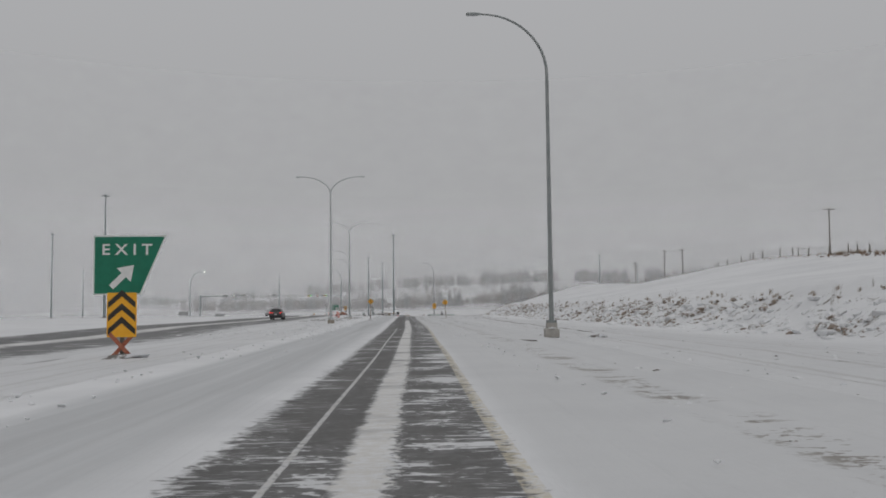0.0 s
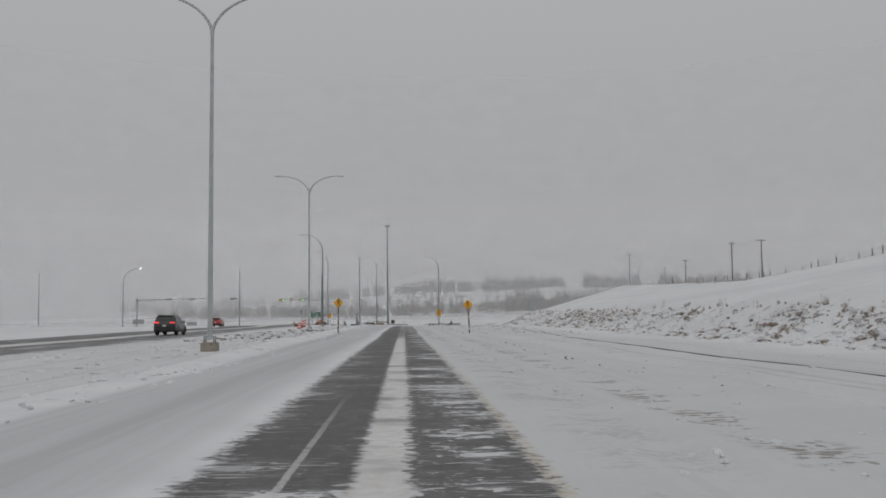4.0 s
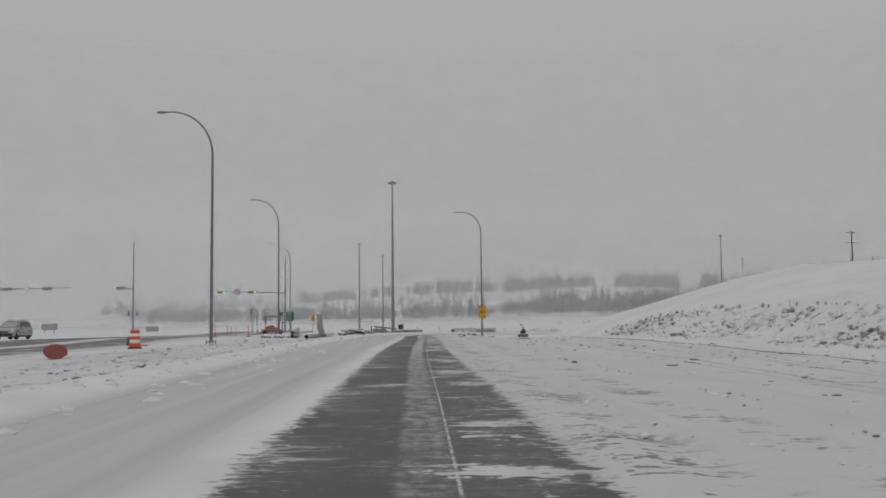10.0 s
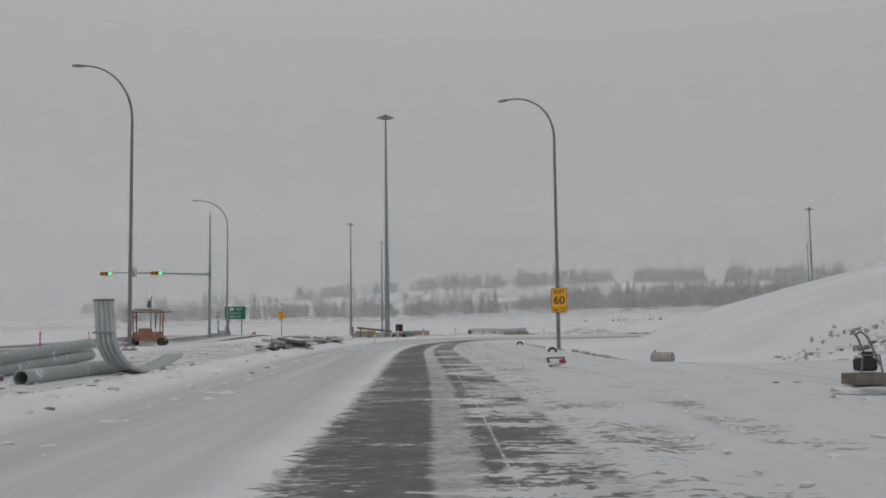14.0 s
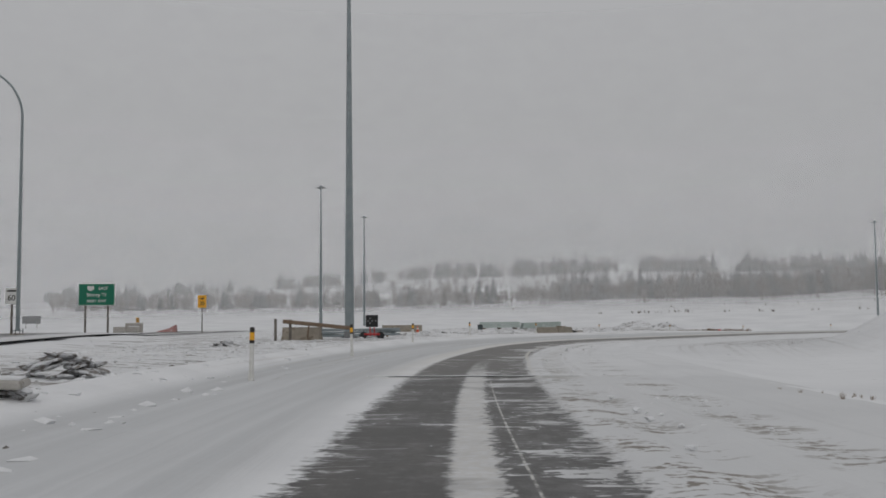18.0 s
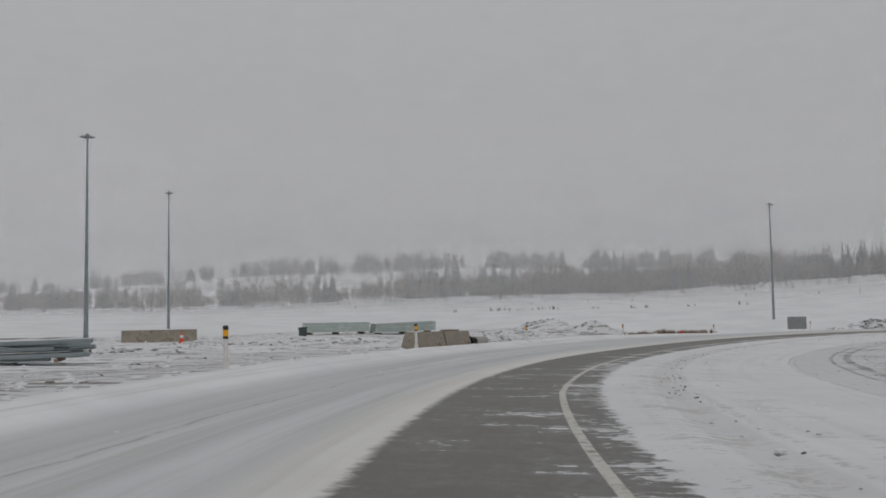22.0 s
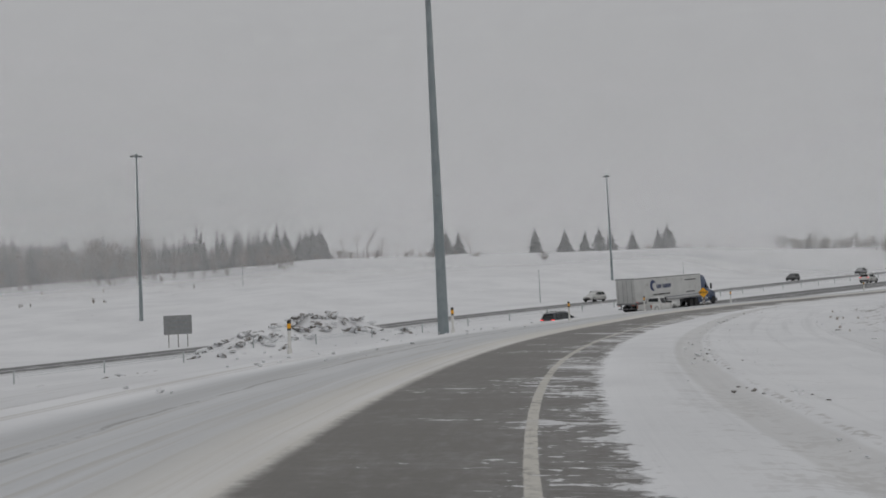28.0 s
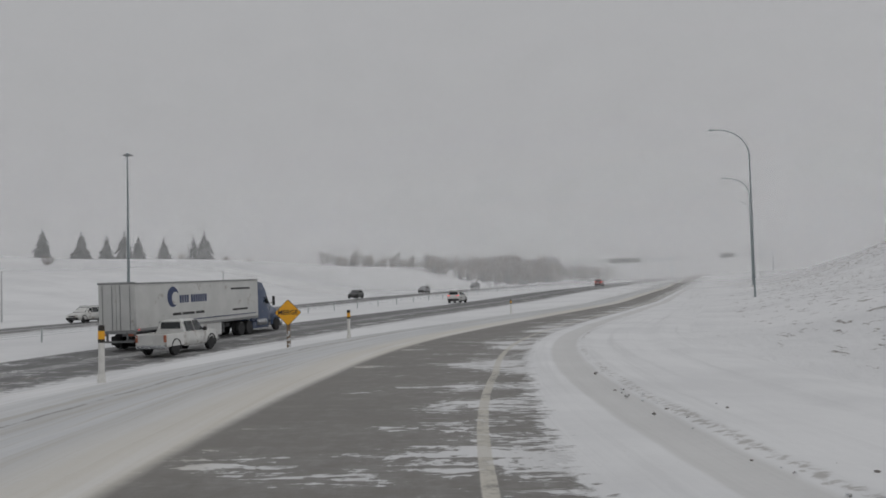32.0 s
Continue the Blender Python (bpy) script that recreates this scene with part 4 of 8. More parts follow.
def pole_base(parent, z, r, mat, wide=0.72, raised=False):
    """A pole on a bolt cage over a low dark footing, or raised on a square concrete pedestal."""
    if raised:
        part("footing", Shape().box((wide, wide, 0.46), (0, 0, z - 0.08), 0.04), M_CONCRETE, parent, "dirty low concrete footing")
        part("pedestal", Shape().box((wide * 0.74, wide * 0.74, 0.30), (0, 0, z + 0.29), 0.02), M_CONCRETE, parent, "pale square concrete pedestal")
        part("snow_cap", lump_cap(wide), M_SNOW, parent).matrix_basis = pose(0.0, -wide * 0.36, z + 0.155)
        low = z + 0.44
    else:
        part("footing", Shape().box((wide, wide, 0.5), (0, 0, z - 0.15), 0.03), M_TANCONC, parent, "dark stained concrete footing")
        low = z + 0.26
    part("base_plate", Shape().box((wide * 0.68, wide * 0.68, 0.045), (0, 0, low + 0.02), 0.01).lathe([(r * 1.25, low + 0.03), (r * 1.2, low + 0.11), (r * 1.02, low + 0.14)], 12), mat, parent)
    for k in range(4):
        a, d = radians(45 + 90 * k), wide * 0.42
        part("bolt", Shape().tube([(math.cos(a) * d, math.sin(a) * d, z + 0.06), (math.cos(a) * d, math.sin(a) * d, low + 0.14)], 0.03, 6), M_DARKPOLE, parent)


def lump_cap(w):
    """A flat pat of snow lying on a ledge."""
    return Shape().lathe([(w * 0.30, -0.005), (w * 0.26, 0.03), (w * 0.12, 0.055)], 10)


def curved_arm(reach, rise, z0, r0, r1, sign, n=12):
    """An arm that leaves the pole upright and ends level."""
    pts, rad = [], []
    for k in range(n + 1):
        a = math.pi / 2 * k / n
        pts.append((sign * reach * (1 - math.cos(a)), 0, z0 + rise * math.sin(a)))
        rad.append(lerp(r0, r1, k / n))
    return pts, rad


def street_lamp(x, y, yaw, height, arms=1, reach=3.2, rise=3.0, mat=None, lit=False, zbase=None, label="", r=0.12, buried=False):
    """A tapered davit pole; arms point along local x (turned by yaw)."""
    mat = mat or M_GALV
    z = land_at(x, y) if zbase is None else zbase
    ob = thing("street_lamp", label or "tall galvanised steel lamp post with a curved arm", "street lamp", "lamp posts along the ramp", at=pose(x, y, z, 0, 0, yaw))
    pole_base(ob, -0.34 if buried else 0.0, r, mat, raised=mat is M_GALV_GREY)
    zt = height - rise
    part("pole", Shape().tube([(0, 0, 0.0 if buried else 0.25), (0, 0, zt * 0.5), (0, 0, zt)], [r, r * 0.83, r * 0.66], 12), mat, ob)
    for sign in ((-1, 1) if arms == 2 else (-1,)):
        pts, rad = curved_arm(reach, rise, zt - 0.02, r * 0.64, 0.045, sign)
        arm = part("arm", Shape().tube(pts, rad, 10), mat, ob)
        lamp_head(arm, pts[-1], 0 if sign > 0 else 180, mat, lit)
    part("hand_hole", Shape().box((0.10, 0.02, 0.22), (0, -r * 0.99, 1.35), 0.008), mat, ob)
    return ob


def high_mast(x, y, top, zbase=None, yaw=0.0, label=""):
    """A high mast with a ring of floodlights."""
    z = land_at(x, y) if zbase is None else zbase
    ob = thing("high_mast_light", label or "very tall tapered grey high-mast light with floodlight ring", "light mast", "high masts", at=pose(x, y, z, 0, 0, yaw))
    h = top - z
    part("footing", Shape().lathe([(0.85, -0.5), (0.85, 0.12), (0.78, 0.17)], 16), M_CONCRETE, ob)
    part("base_plate", Shape().lathe([(0.62, 0.17), (0.62, 0.24), (0.42, 0.25), (0.40, 0.6), (0.36, 0.7)], 16), M_DARKPOLE, ob)
    for k in range(8):
        a = radians(22.5 + 45 * k)
        part("bolt", Shape().tube([(0.53 * math.cos(a), 0.53 * math.sin(a), 0.2), (0.53 * math.cos(a), 0.53 * math.sin(a), 0.36)], 0.03, 6), M_DARKPOLE, ob)
    part("pole", Shape().tube([(0, 0, 0.2), (0, 0, h * 0.33), (0, 0, h * 0.66), (0, 0, h - 0.3)], [0.36, 0.28, 0.20, 0.12], 16), M_GALV, ob)
    ring = part("head_frame", Shape().lathe([(0.10, h - 0.55), (0.30, h - 0.5), (0.34, h - 0.2), (0.30, h + 0.1), (0.06, h + 0.25)], 12), M_GALV, ob)
    for k in range(6):
        a = radians(60 * k)
        c, s = math.cos(a), math.sin(a)
        fl = part("floodlight", Shape().box((0.62, 0.46, 0.16), (0.82, 0, h - 0.28), 0.05).tube([(0.25, 0, h - 0.2), (0.6, 0, h - 0.22)], 0.035, 6), M_DARKPOLE, ob)
        fl.matrix_basis = pose(0, 0, 0, 0, 0, 60 * k)
        part("lens", Shape().box((0.5, 0.36, 0.02), (0.82, 0, h - 0.37), 0.005), M_CLEARGLASS, fl)
    return ob


street_lamp(7.15, 49.9, 0, 16.65, 1, 3.4, 3.2, M_GALV_GREY, zbase=0.66, r=0.13)
street_lamp(-9.25, 111.0, 0, 16.5, 2, 3.15, 2.05, M_GALV_NEW, zbase=1.12, label="galvanised lamp post with two curved arms in the snowy verge")
street_lamp(-11.0, 171.8, 0, 16.9, 2, 2.95, 2.05, M_GALV_NEW, zbase=1.35, label="galvanised lamp post with two curved arms in the snowy verge")
street_lamp(-14.52, 227.4, -17.5, 15.5, 1, 3.35, 3.1, M_DARKPOLE, zbase=1.62)
street_lamp(-18.25, 281.9, 2, 16.4, 1, 2.65, 3.1, M_DARKPOLE)
street_lamp(6.35, 283.9, -45, 15.65, 1, 3.55, 2.9, M_DARKPOLE, zbase=1.50, label="grey lamp post with curved arm carrying an exit speed sign", buried=True)
street_lamp(-24.9, 341.2, 0, 16.0, 1, 3.4, 3.1, M_GALV)
street_lamp(-66.4, 293.0, 180, 13.7, 1, 3.4, 3.1, M_GALV, lit=True, label="lamp post whose lantern is lit in the storm")
street_lamp(204.2, 429.0, -90, 19.6, 1, 3.6, 3.2, M_GALV, zbase=0.5, label="lamp post beside the merging lane")
for dx, dy in ((62, -1.9), (124, -4.0), (186, -8.3), (248, -12.3)):
    street_lamp(204.2 + dx, 429.0 + dy, -90, 19.0, 1, 3.6, 3.2, M_GALV, label="lamp post beside the merging lane")

high_mast(-6.8, 358.2, 31.9, 1.35)
high_mast(-78.5, 250.5, 33.6)
high_mast(-143, 390, 36.0)
high_mast(-21.9, 488.7, 30.9, 0.0)
high_mast(-17.7, 578.7, 33.8, 0.0)
high_mast(87.1, 447.9, 28.9, land_at(87.1, 447.9) - 0.2, label="very tall high-mast light at the foot of the ramp bank")
high_mast(131.0, 560.6, 29.7, -2.4)
high_mast(254.3, 543.0, 31.4, 0.0)
high_mast(-198, 591, 31.0)
high_mast(-175, 830, 33.0)


def slim_pole(x, y, h):
    ob = thing("marker_pole", "slim grey pole standing in the snowy field", "pole", "slim poles in the field", at=pose(x, y, land_at(x, y)))
    part("shaft", Shape().tube([(0, 0, -0.3), (0, 0, h * 0.5), (0, 0, h)], [0.11, 0.09, 0.06], 8), M_GALV_NEW, ob)
    part("cap", Shape().lathe([(0.09, h - 0.05), (0.09, h + 0.04), (0.03, h + 0.09)], 8), M_DARKPOLE, ob)


for x, y, h in ((187.6, 516.0, 6.0), (201.0, 627.9, 6.0), (238.5, 514.0, 6.0)):
    slim_pole(x, y, h)


# ---- trees, shrubs, clods ----
def spruce_shape(h, seed, whorls=15, arms=9, ragged=1.0, wide_at=0.26):
    """Needle sprays hung in whorls round a trunk."""
    rnd = random.Random(seed)
    sh = Shape()
    for w in range(whorls):
        q = w / (whorls - 1)
        z = h * (0.07 + 0.90 * q)
        reach = h * (wide_at * (1 - q) ** 0.85 * (0.75 + 0.25 * min(1.0, q * 8)) + 0.02)
        for k in range(arms if q < 0.75 else max(4, arms - 3)):
            a = 2 * math.pi * (k + rnd.random() * 0.9) / arms + w * 0.7
            r = reach * (0.62 + 0.5 * rnd.random() * ragged)
            d = r * (0.28 + 0.30 * rnd.random())
            c, s = math.cos(a), math.sin(a)
            wide = r * (0.30 + 0.14 * rnd.random())
            lift = h * 0.035
            p = lambda f, side, dz: (c * r * f - s * wide * side, s * r * f + c * wide * side, z + dz)
            v = [p(0.0, 0, lift), p(0.45, 1, -d * 0.30), p(0.45, -1, -d * 0.30), p(1.0, 0.25, -d), p(0.8, -0.6, -d * 1.15), p(0.5, 0, -d * 0.05 + lift * 0.4)]
            sh.add(v, [(0, 1, 5), (0, 5, 2), (1, 3, 5), (5, 4, 2), (5, 3, 4)])
    sh.lathe([(h * 0.022, h * 0.92), (0.03, h * 1.0), (0.01, h * 1.02)], 4)
    return sh


def bare_shape(h, seed, depth=4, spread=0.62):
    """Trunk and limbs of a leafless tree."""
    rnd = random.Random(seed)
    sh = Shape()

    def limb(p, d, length, r, level):
        q = p + d * length
        bend = Vector((rnd.uniform(-1, 1), rnd.uniform(-1, 1), 0.3)) * length * 0.08
        sh.tube([p, (p + q) / 2 + bend, q], [r, r * 0.8, r * 0.6], 5 if level > 2 else 3, False)
        if level <= 0:
            return
        for k in range(3 if level > 1 else 4):
            a = rnd.uniform(0, 2 * math.pi)
            out = Vector((math.cos(a), math.sin(a), 0)) * spread * rnd.uniform(0.6, 1.2)
            limb(p + (q - p) * rnd.uniform(0.55, 1.0), (d + out).normalized(), length * rnd.uniform(0.55, 0.75), r * 0.5, level - 1)

    limb(Vector((0, 0, -0.2)), Vector((rnd.uniform(-0.05, 0.05), 0, 1)).normalized(), h * 0.36, h * 0.016, depth)
    return sh


def copies(shapes, spots, turn=True, seed=5):
    """Joins many copies of a few shapes into one: spots are (x, y, z, size)."""
    rnd = random.Random(seed)
    vs, fs, k = [], [], 0
    arr = [np.array(s.v) for s in shapes]
    for x, y, z, size in spots:
        i = rnd.randrange(len(shapes))
        a = rnd.uniform(0, 6.283) if turn else 0.0
        m = np.array([[math.cos(a), -math.sin(a), 0], [math.sin(a), math.cos(a), 0], [0, 0, 1]]) * size
        vs.append(arr[i] @ m.T + np.array([x, y, z]))
        fs += [tuple(q + k for q in f) for f in shapes[i].f]
        k += len(arr[i])
    out = Shape()
    out.v, out.f = np.concatenate(vs).tolist(), fs
    return out


def stuff(name, shape, mat, label, category, smooth=False):
    return tagged(new(name, shape.mesh(name, mat, smooth)), label, category, kind="stuff")


far_spruce = [spruce_shape(1.0, s, 13, 8, 0.9, w) for s, w in ((1, 0.25), (2, 0.31), (3, 0.22), (4, 0.33), (5, 0.28))]


def twig_crown(seed, n=110, slim=0.2):
    """A distant leafless tree: a trunk and a spray of fine branches."""
    r = random.Random(seed)
    sh = Shape().tube([(0, 0, -0.05), (r.uniform(-0.02, 0.02), 0, 0.45), (0, 0, 0.8)], [0.018, 0.012, 0.005], 4, False)
    for k in range(n):
        z0 = r.uniform(0.12, 0.75)
        a, out = r.uniform(0, 6.283), slim * math.sqrt(r.random()) * (1.25 - 0.6 * abs(z0 - 0.42) / 0.4)
        rise = r.uniform(0.08, 0.28)
        c, s = math.cos(a), math.sin(a)
        w = r.uniform(0.009, 0.018)
        root = (c * out * 0.15, s * out * 0.15, z0)
        mid = (c * out * 0.7, s * out * 0.7, z0 + rise * 0.55)
        sh.add([(root[0] - s * w, root[1] + c * w, root[2]), (root[0] + s * w, root[1] - c * w, root[2]), (mid[0], mid[1], mid[2] - w), (mid[0], mid[1], mid[2] + w), (c * out, s * out, z0 + rise)], [(0, 1, 2), (0, 2, 3), (3, 2, 4)])
    return sh


far_bare = [twig_crown(s, 90, q) for s, q in ((11, 0.20), (12, 0.26), (13, 0.16), (14, 0.30))]
rnd = random.Random(21)


def wood(count, az0, az1, d0, d1, h0, h1, seed, clump=0.0, centre=(10.9, 361.1)):
    """Tree places in a fan of bearings from a centre, lying on the land; clump gathers them in groups."""
    r = random.Random(seed)
    out = []
    while len(out) < count:
        a, d = r.uniform(az0, az1), r.uniform(d0, d1)
        if clump and math.sin(a * 2.1 + d * 0.013) + math.sin(a * 0.83 + 1.3) < clump - 1 + r.uniform(-0.6, 0.6):
            continue
        out.append((centre[0] + d * math.sin(radians(a)), centre[1] + d * math.cos(radians(a)), r.uniform(h0, h1)))
    zs = land([p[0] for p in out], [p[1] for p in out], False)
    return [(x, y, z - 0.3, h) for (x, y, h), z in zip(out, zs)]


spots = []
for k, (a0, a1, n, h0, h1) in enumerate(((-24, -4, 46, 8, 12), (-3.0, -1.8, 7, 9, 12), (1.4, 1.9, 3, 12, 13.5), (2.3, 2.7, 3, 12, 13), (3.0, 3.7, 4, 12, 14), (7.9, 11.6, 26, 10, 16), (12.2, 13.2, 6, 13, 16),
                                         (13.5, 14.5, 6, 13, 15.5), (14.8, 15.4, 3, 12, 14.5), (16.2, 19.2, 10, 11, 15), (19.2, 22.4, 16, 12, 16), (22.8, 23.4, 4, 11, 14), (24, 27.5, 18, 10, 15), (27.5, 31.5, 20, 8, 13), (31.5, 37.4, 36, 8, 13), (27.5, 37.4, 12, 13, 16))):
    spots += wood(n, a0, a1, 416, 458, h0, h1, 100 + k)
stuff("spruce_wood", copies(far_spruce, spots), M_NEEDLE, "dark snowy spruces along the foot of the far hill", "trees")
spots = []
for k, (a0, a1, n, h0, h1) in enumerate(((-26, -3, 80, 6, 11), (-2.2, 1.2, 18, 8, 13), (3.8, 8.0, 20, 6, 11), (8, 15, 14, 5, 9), (15.4, 19.2, 24, 11, 16.5), (19.0, 24, 22, 8, 15), (24, 28, 16, 9, 16), (28, 31, 12, 14, 18),
                                         (-24, 8, 300, 5, 10), (8, 28, 330, 6, 12), (28, 38, 60, 6, 10))):
    spots += wood(n, a0, a1, 412, 474, h0, h1, 130 + k)
stuff("bare_wood", copies(far_bare, spots), M_TWIG, "leafless poplars and willows among the spruces", "trees")
stuff("willow_scrub", copies(far_bare, wood(330, -22, 38, 372, 424, 1.4, 4.0, 145, 0.8)), M_TWIG, "low leafless willow scrub along the edge of the woods", "shrubs")
tall_bare = [bare_shape(1.0, s, 4, 0.5) for s in (11, 12, 13)]
stuff("bare_wood", copies(tall_bare, wood(44, 15.4, 37, 402, 428, 8, 15, 151) + wood(30, -4, 9, 402, 428, 7, 13, 152)), M_TWIG, "brown leafless poplars standing before the spruces", "trees")
spots = wood(9, -0.4, 1.2, 690, 730, 12, 15, 161) + wood(8, 1.5, 2.7, 690, 730, 11, 14, 162) + wood(9, 3.1, 4.4, 690, 730, 12, 15, 163) + wood(24, 5.2, 8.2, 690, 750, 12, 16, 164) + wood(210, 8.2, 33, 690, 790, 9, 17, 165, 0.35)
stuff("spruce_wood", copies(far_spruce, spots + wood(90, -24, -0.5, 690, 800, 8, 13, 166, 0.9)), M_NEEDLE, "dim spruce wood on the hill behind", "trees")
stuff("bare_wood", copies(far_bare, wood(230, -24, 33, 520, 670, 5, 10, 167, 0.9) + wood(220, -10, 33, 690, 790, 9, 15, 168, 0.5)), M_TWIG, "dim leafless trees on the hillside", "trees")
stuff("bare_wood", copies(tall_bare, wood(15, 32.6, 36.2, 462, 480, 19, 23, 171) + wood(6, 29.0, 30.8, 462, 478, 15, 19, 172)), M_TWIG, "tall leafless poplars standing over the spruces", "trees")

# woods to the east beyond the highway, dim in the storm
spots = []
for k in range(800):
    a, d = rnd.uniform(68, 87), rnd.uniform(410, 540)
    if rnd.random() > 0.45 + 0.55 * math.exp(-((a - 80.5) / 4.5) ** 4):
        continue
    x, y = 90 + d * math.sin(radians(a)), 433 + d * math.cos(radians(a))
    if abs(y - float(highway_y(x)) - 22) < 36:
        continue
    spots.append((x, y, land(x, y, False)[0] - 0.5, rnd.uniform(5, 13) * (0.6 + 0.55 * math.exp(-((a - 80.5) / 5) ** 4) + 0.22 * math.sin(a * 2.3) * math.sin(a * 5.1 + 1))))
stuff("bare_wood", copies(far_bare, spots), M_TWIG, "dim leafless wood beside the highway", "trees")
far_east = []
for k in range(420):
    a, d = rnd.uniform(76, 85.2), rnd.uniform(610, 860)
    x, y = 90 + d * math.sin(radians(a)), 433 + d * math.cos(radians(a))
    if y > float(highway_y(x)) + 62:
        far_east.append((x, y, land(x, y, False)[0] - 0.5, rnd.uniform(8, 14)))
stuff("bare_wood", copies(far_bare, far_east), M_TWIG, "leafless wood on the far rise, dim in the storm", "trees")
spots = [(x + 3, y + 2, z, h * 0.8) for x, y, z, h in spots[::4]]
stuff("spruce_wood", copies(far_spruce, spots), M_NEEDLE, "dim spruces in the wood beside the highway", "trees")

near_spruce = [spruce_shape(1.0, s, 15, 8, 1.9, w) for s, w in ((31, 0.33), (32, 0.37), (33, 0.31), (34, 0.35))]
trunk_shape = Shape().tube([(0, 0, -0.05), (0, 0, 0.5), (0, 0, 0.97)], [0.018, 0.012, 0.004], 6)


def spruce(x, y, h, i):
    ob = thing("spruce_tree", "wind-worn spruce dusted with snow on the ridge", "tree", "ridge spruces", at=pose(x, y, land_at(x, y) - 0.2, 0, 0, 40 * i))
    for name, sh, mat in (("trunk", trunk_shape, M_BARK), ("crown", near_spruce[i % 4], M_NEEDLE)):
        o = part(name, sh, mat, ob, smooth=False)
        o.scale = (h, h, h)
    return ob


def bare_tree(x, y, h, seed, label="leafless poplar standing in the snow"):
    ob = thing("bare_tree", label, "tree", at=pose(x, y, land_at(x, y) - 0.1, 0, 0, 23 * seed))
    part("trunk", Shape().tube([(0, 0, -0.3), (0, 0, h * 0.2)], [h * 0.018, h * 0.013], 6), M_BARK, ob)
    part("crown", bare_shape(h, seed, 4, 0.55), M_TWIG, ob, smooth=False)
    return ob


def at_bearing(az, d):
    return 52.4 + d * math.sin(radians(az)), 414.4 + d * math.cos(radians(az))


for i, (az, d, h) in enumerate(((52.85, 450, 12.0), (54.65, 468, 12.4), (55.85, 472, 11.0), (56.7, 476, 12.8), (57.4, 480, 11.0), (58.65, 484, 10.2), (60.15, 488, 11.6), (60.7, 490, 13.6))):
    spruce(*at_bearing(az, d), h, i)
for i, (az, d, h) in enumerate(((36.0, 402, 13.5), (36.5, 400, 14.5), (37.2, 398, 15.2), (37.7, 397, 14.6), (38.6, 394, 12.2), (38.95, 397, 13), (39.35, 394, 14), (39.8, 396, 13.6), (46.85, 420, 9.5), (47.45, 422, 10.8), (48.2, 424, 10.5))):
    spruce(*at_bearing(az, d), h, i)
for seed, (az, d, h) in enumerate(((41.2, 395, 13), (42.0, 400, 15.5), (42.6, 402, 16.5), (43.5, 400, 13), (43.8, 396, 9), (44.4, 396, 9), (48.9, 424, 15), (40.6, 392, 7), (64.1, 520, 12), (33.5, 392, 6), (30.0, 388, 6))):
    bare_tree(*at_bearing(az, d), h, 50 + seed)


def bush_shape(seed, n=46, flop=0.5, w=0.016):
    """A clump of fine twigs or stalks."""
    r = random.Random(seed)
    sh = Shape()
    for k in range(n):
        a, lean, h = r.uniform(0, 6.283), r.uniform(0.05, flop), r.uniform(0.5, 1.0)
        x, y = r.gauss(0, 0.16), r.gauss(0, 0.16)
        tip = (x + math.cos(a) * lean, y + math.sin(a) * lean, h)
        sx, sy = -math.sin(a) * w, math.cos(a) * w
        mid = ((x * 0.55 + tip[0] * 0.45), (y * 0.55 + tip[1] * 0.45), h * 0.6)
        sh.add([(x - sx, y - sy, -0.05), (x + sx, y + sy, -0.05), (mid[0] + sx, mid[1] + sy, mid[2]), (mid[0] - sx, mid[1] - sy, mid[2]), tip], [(0, 1, 2, 3), (3, 2, 4)])
    return sh


tuft = [bush_shape(s, 40, 0.55) for s in (1, 2, 3, 4)]
stalks = [bush_shape(s, 16, 0.25) for s in (7, 8)]
thin_stalks = [bush_shape(s, 8, 0.3, 0.007) for s in (17, 18)]
bushes = [twig_crown(s, 150, 0.42) for s in (61, 62, 63)]


def bush(x, y, size, i):
    ob = tagged(new("bush", bushes[i % 3].mesh("bush", M_TWIG)), "low leafless bush in the snow", "bush", "bushes in the fields")
    ob.matrix_basis = pose(x, y, land_at(x, y) - 0.1, 0, 0, 50 * i) @ Matrix.Diagonal((size * 1.5, size * 1.5, size, 1))


for i, (az, d, s) in enumerate(((36.3, 330, 6.0), (36.9, 332, 5.2), (37.4, 336, 4.0), (41.0, 372, 4.4), (41.6, 376, 3.6), (43.2, 380, 4.4), (35.0, 335, 2.4), (32.0, 322, 2.2), (53.4, 352, 3.8), (59.6, 425, 3.0), (47.2, 372, 2.6), (49.3, 372, 2.6), (46.4, 370, 3.4), (67.0, 540, 9), (67.7, 545, 7), (45.0, 385, 3.0), (39.5, 375, 2.5), (63.0, 515, 4), (61.8, 505, 4))):
    bush(*at_bearing(az, d), s, i)
spots = wood(90, -12, 35, 400, 428, 1.2, 4.0, 181) + wood(24, -12, 35, 340, 400, 0.8, 2.0, 184) + wood(26, 36, 50, 372, 400, 1.5, 4.5, 182, 0, (52.4, 414.4)) + wood(40, 10, 30, 292, 300, 0.8, 1.8, 183, 1.2)
stuff("shrubs", copies(far_bare, spots), M_TWIG, "thin leafless shrubs below the woods", "shrubs")


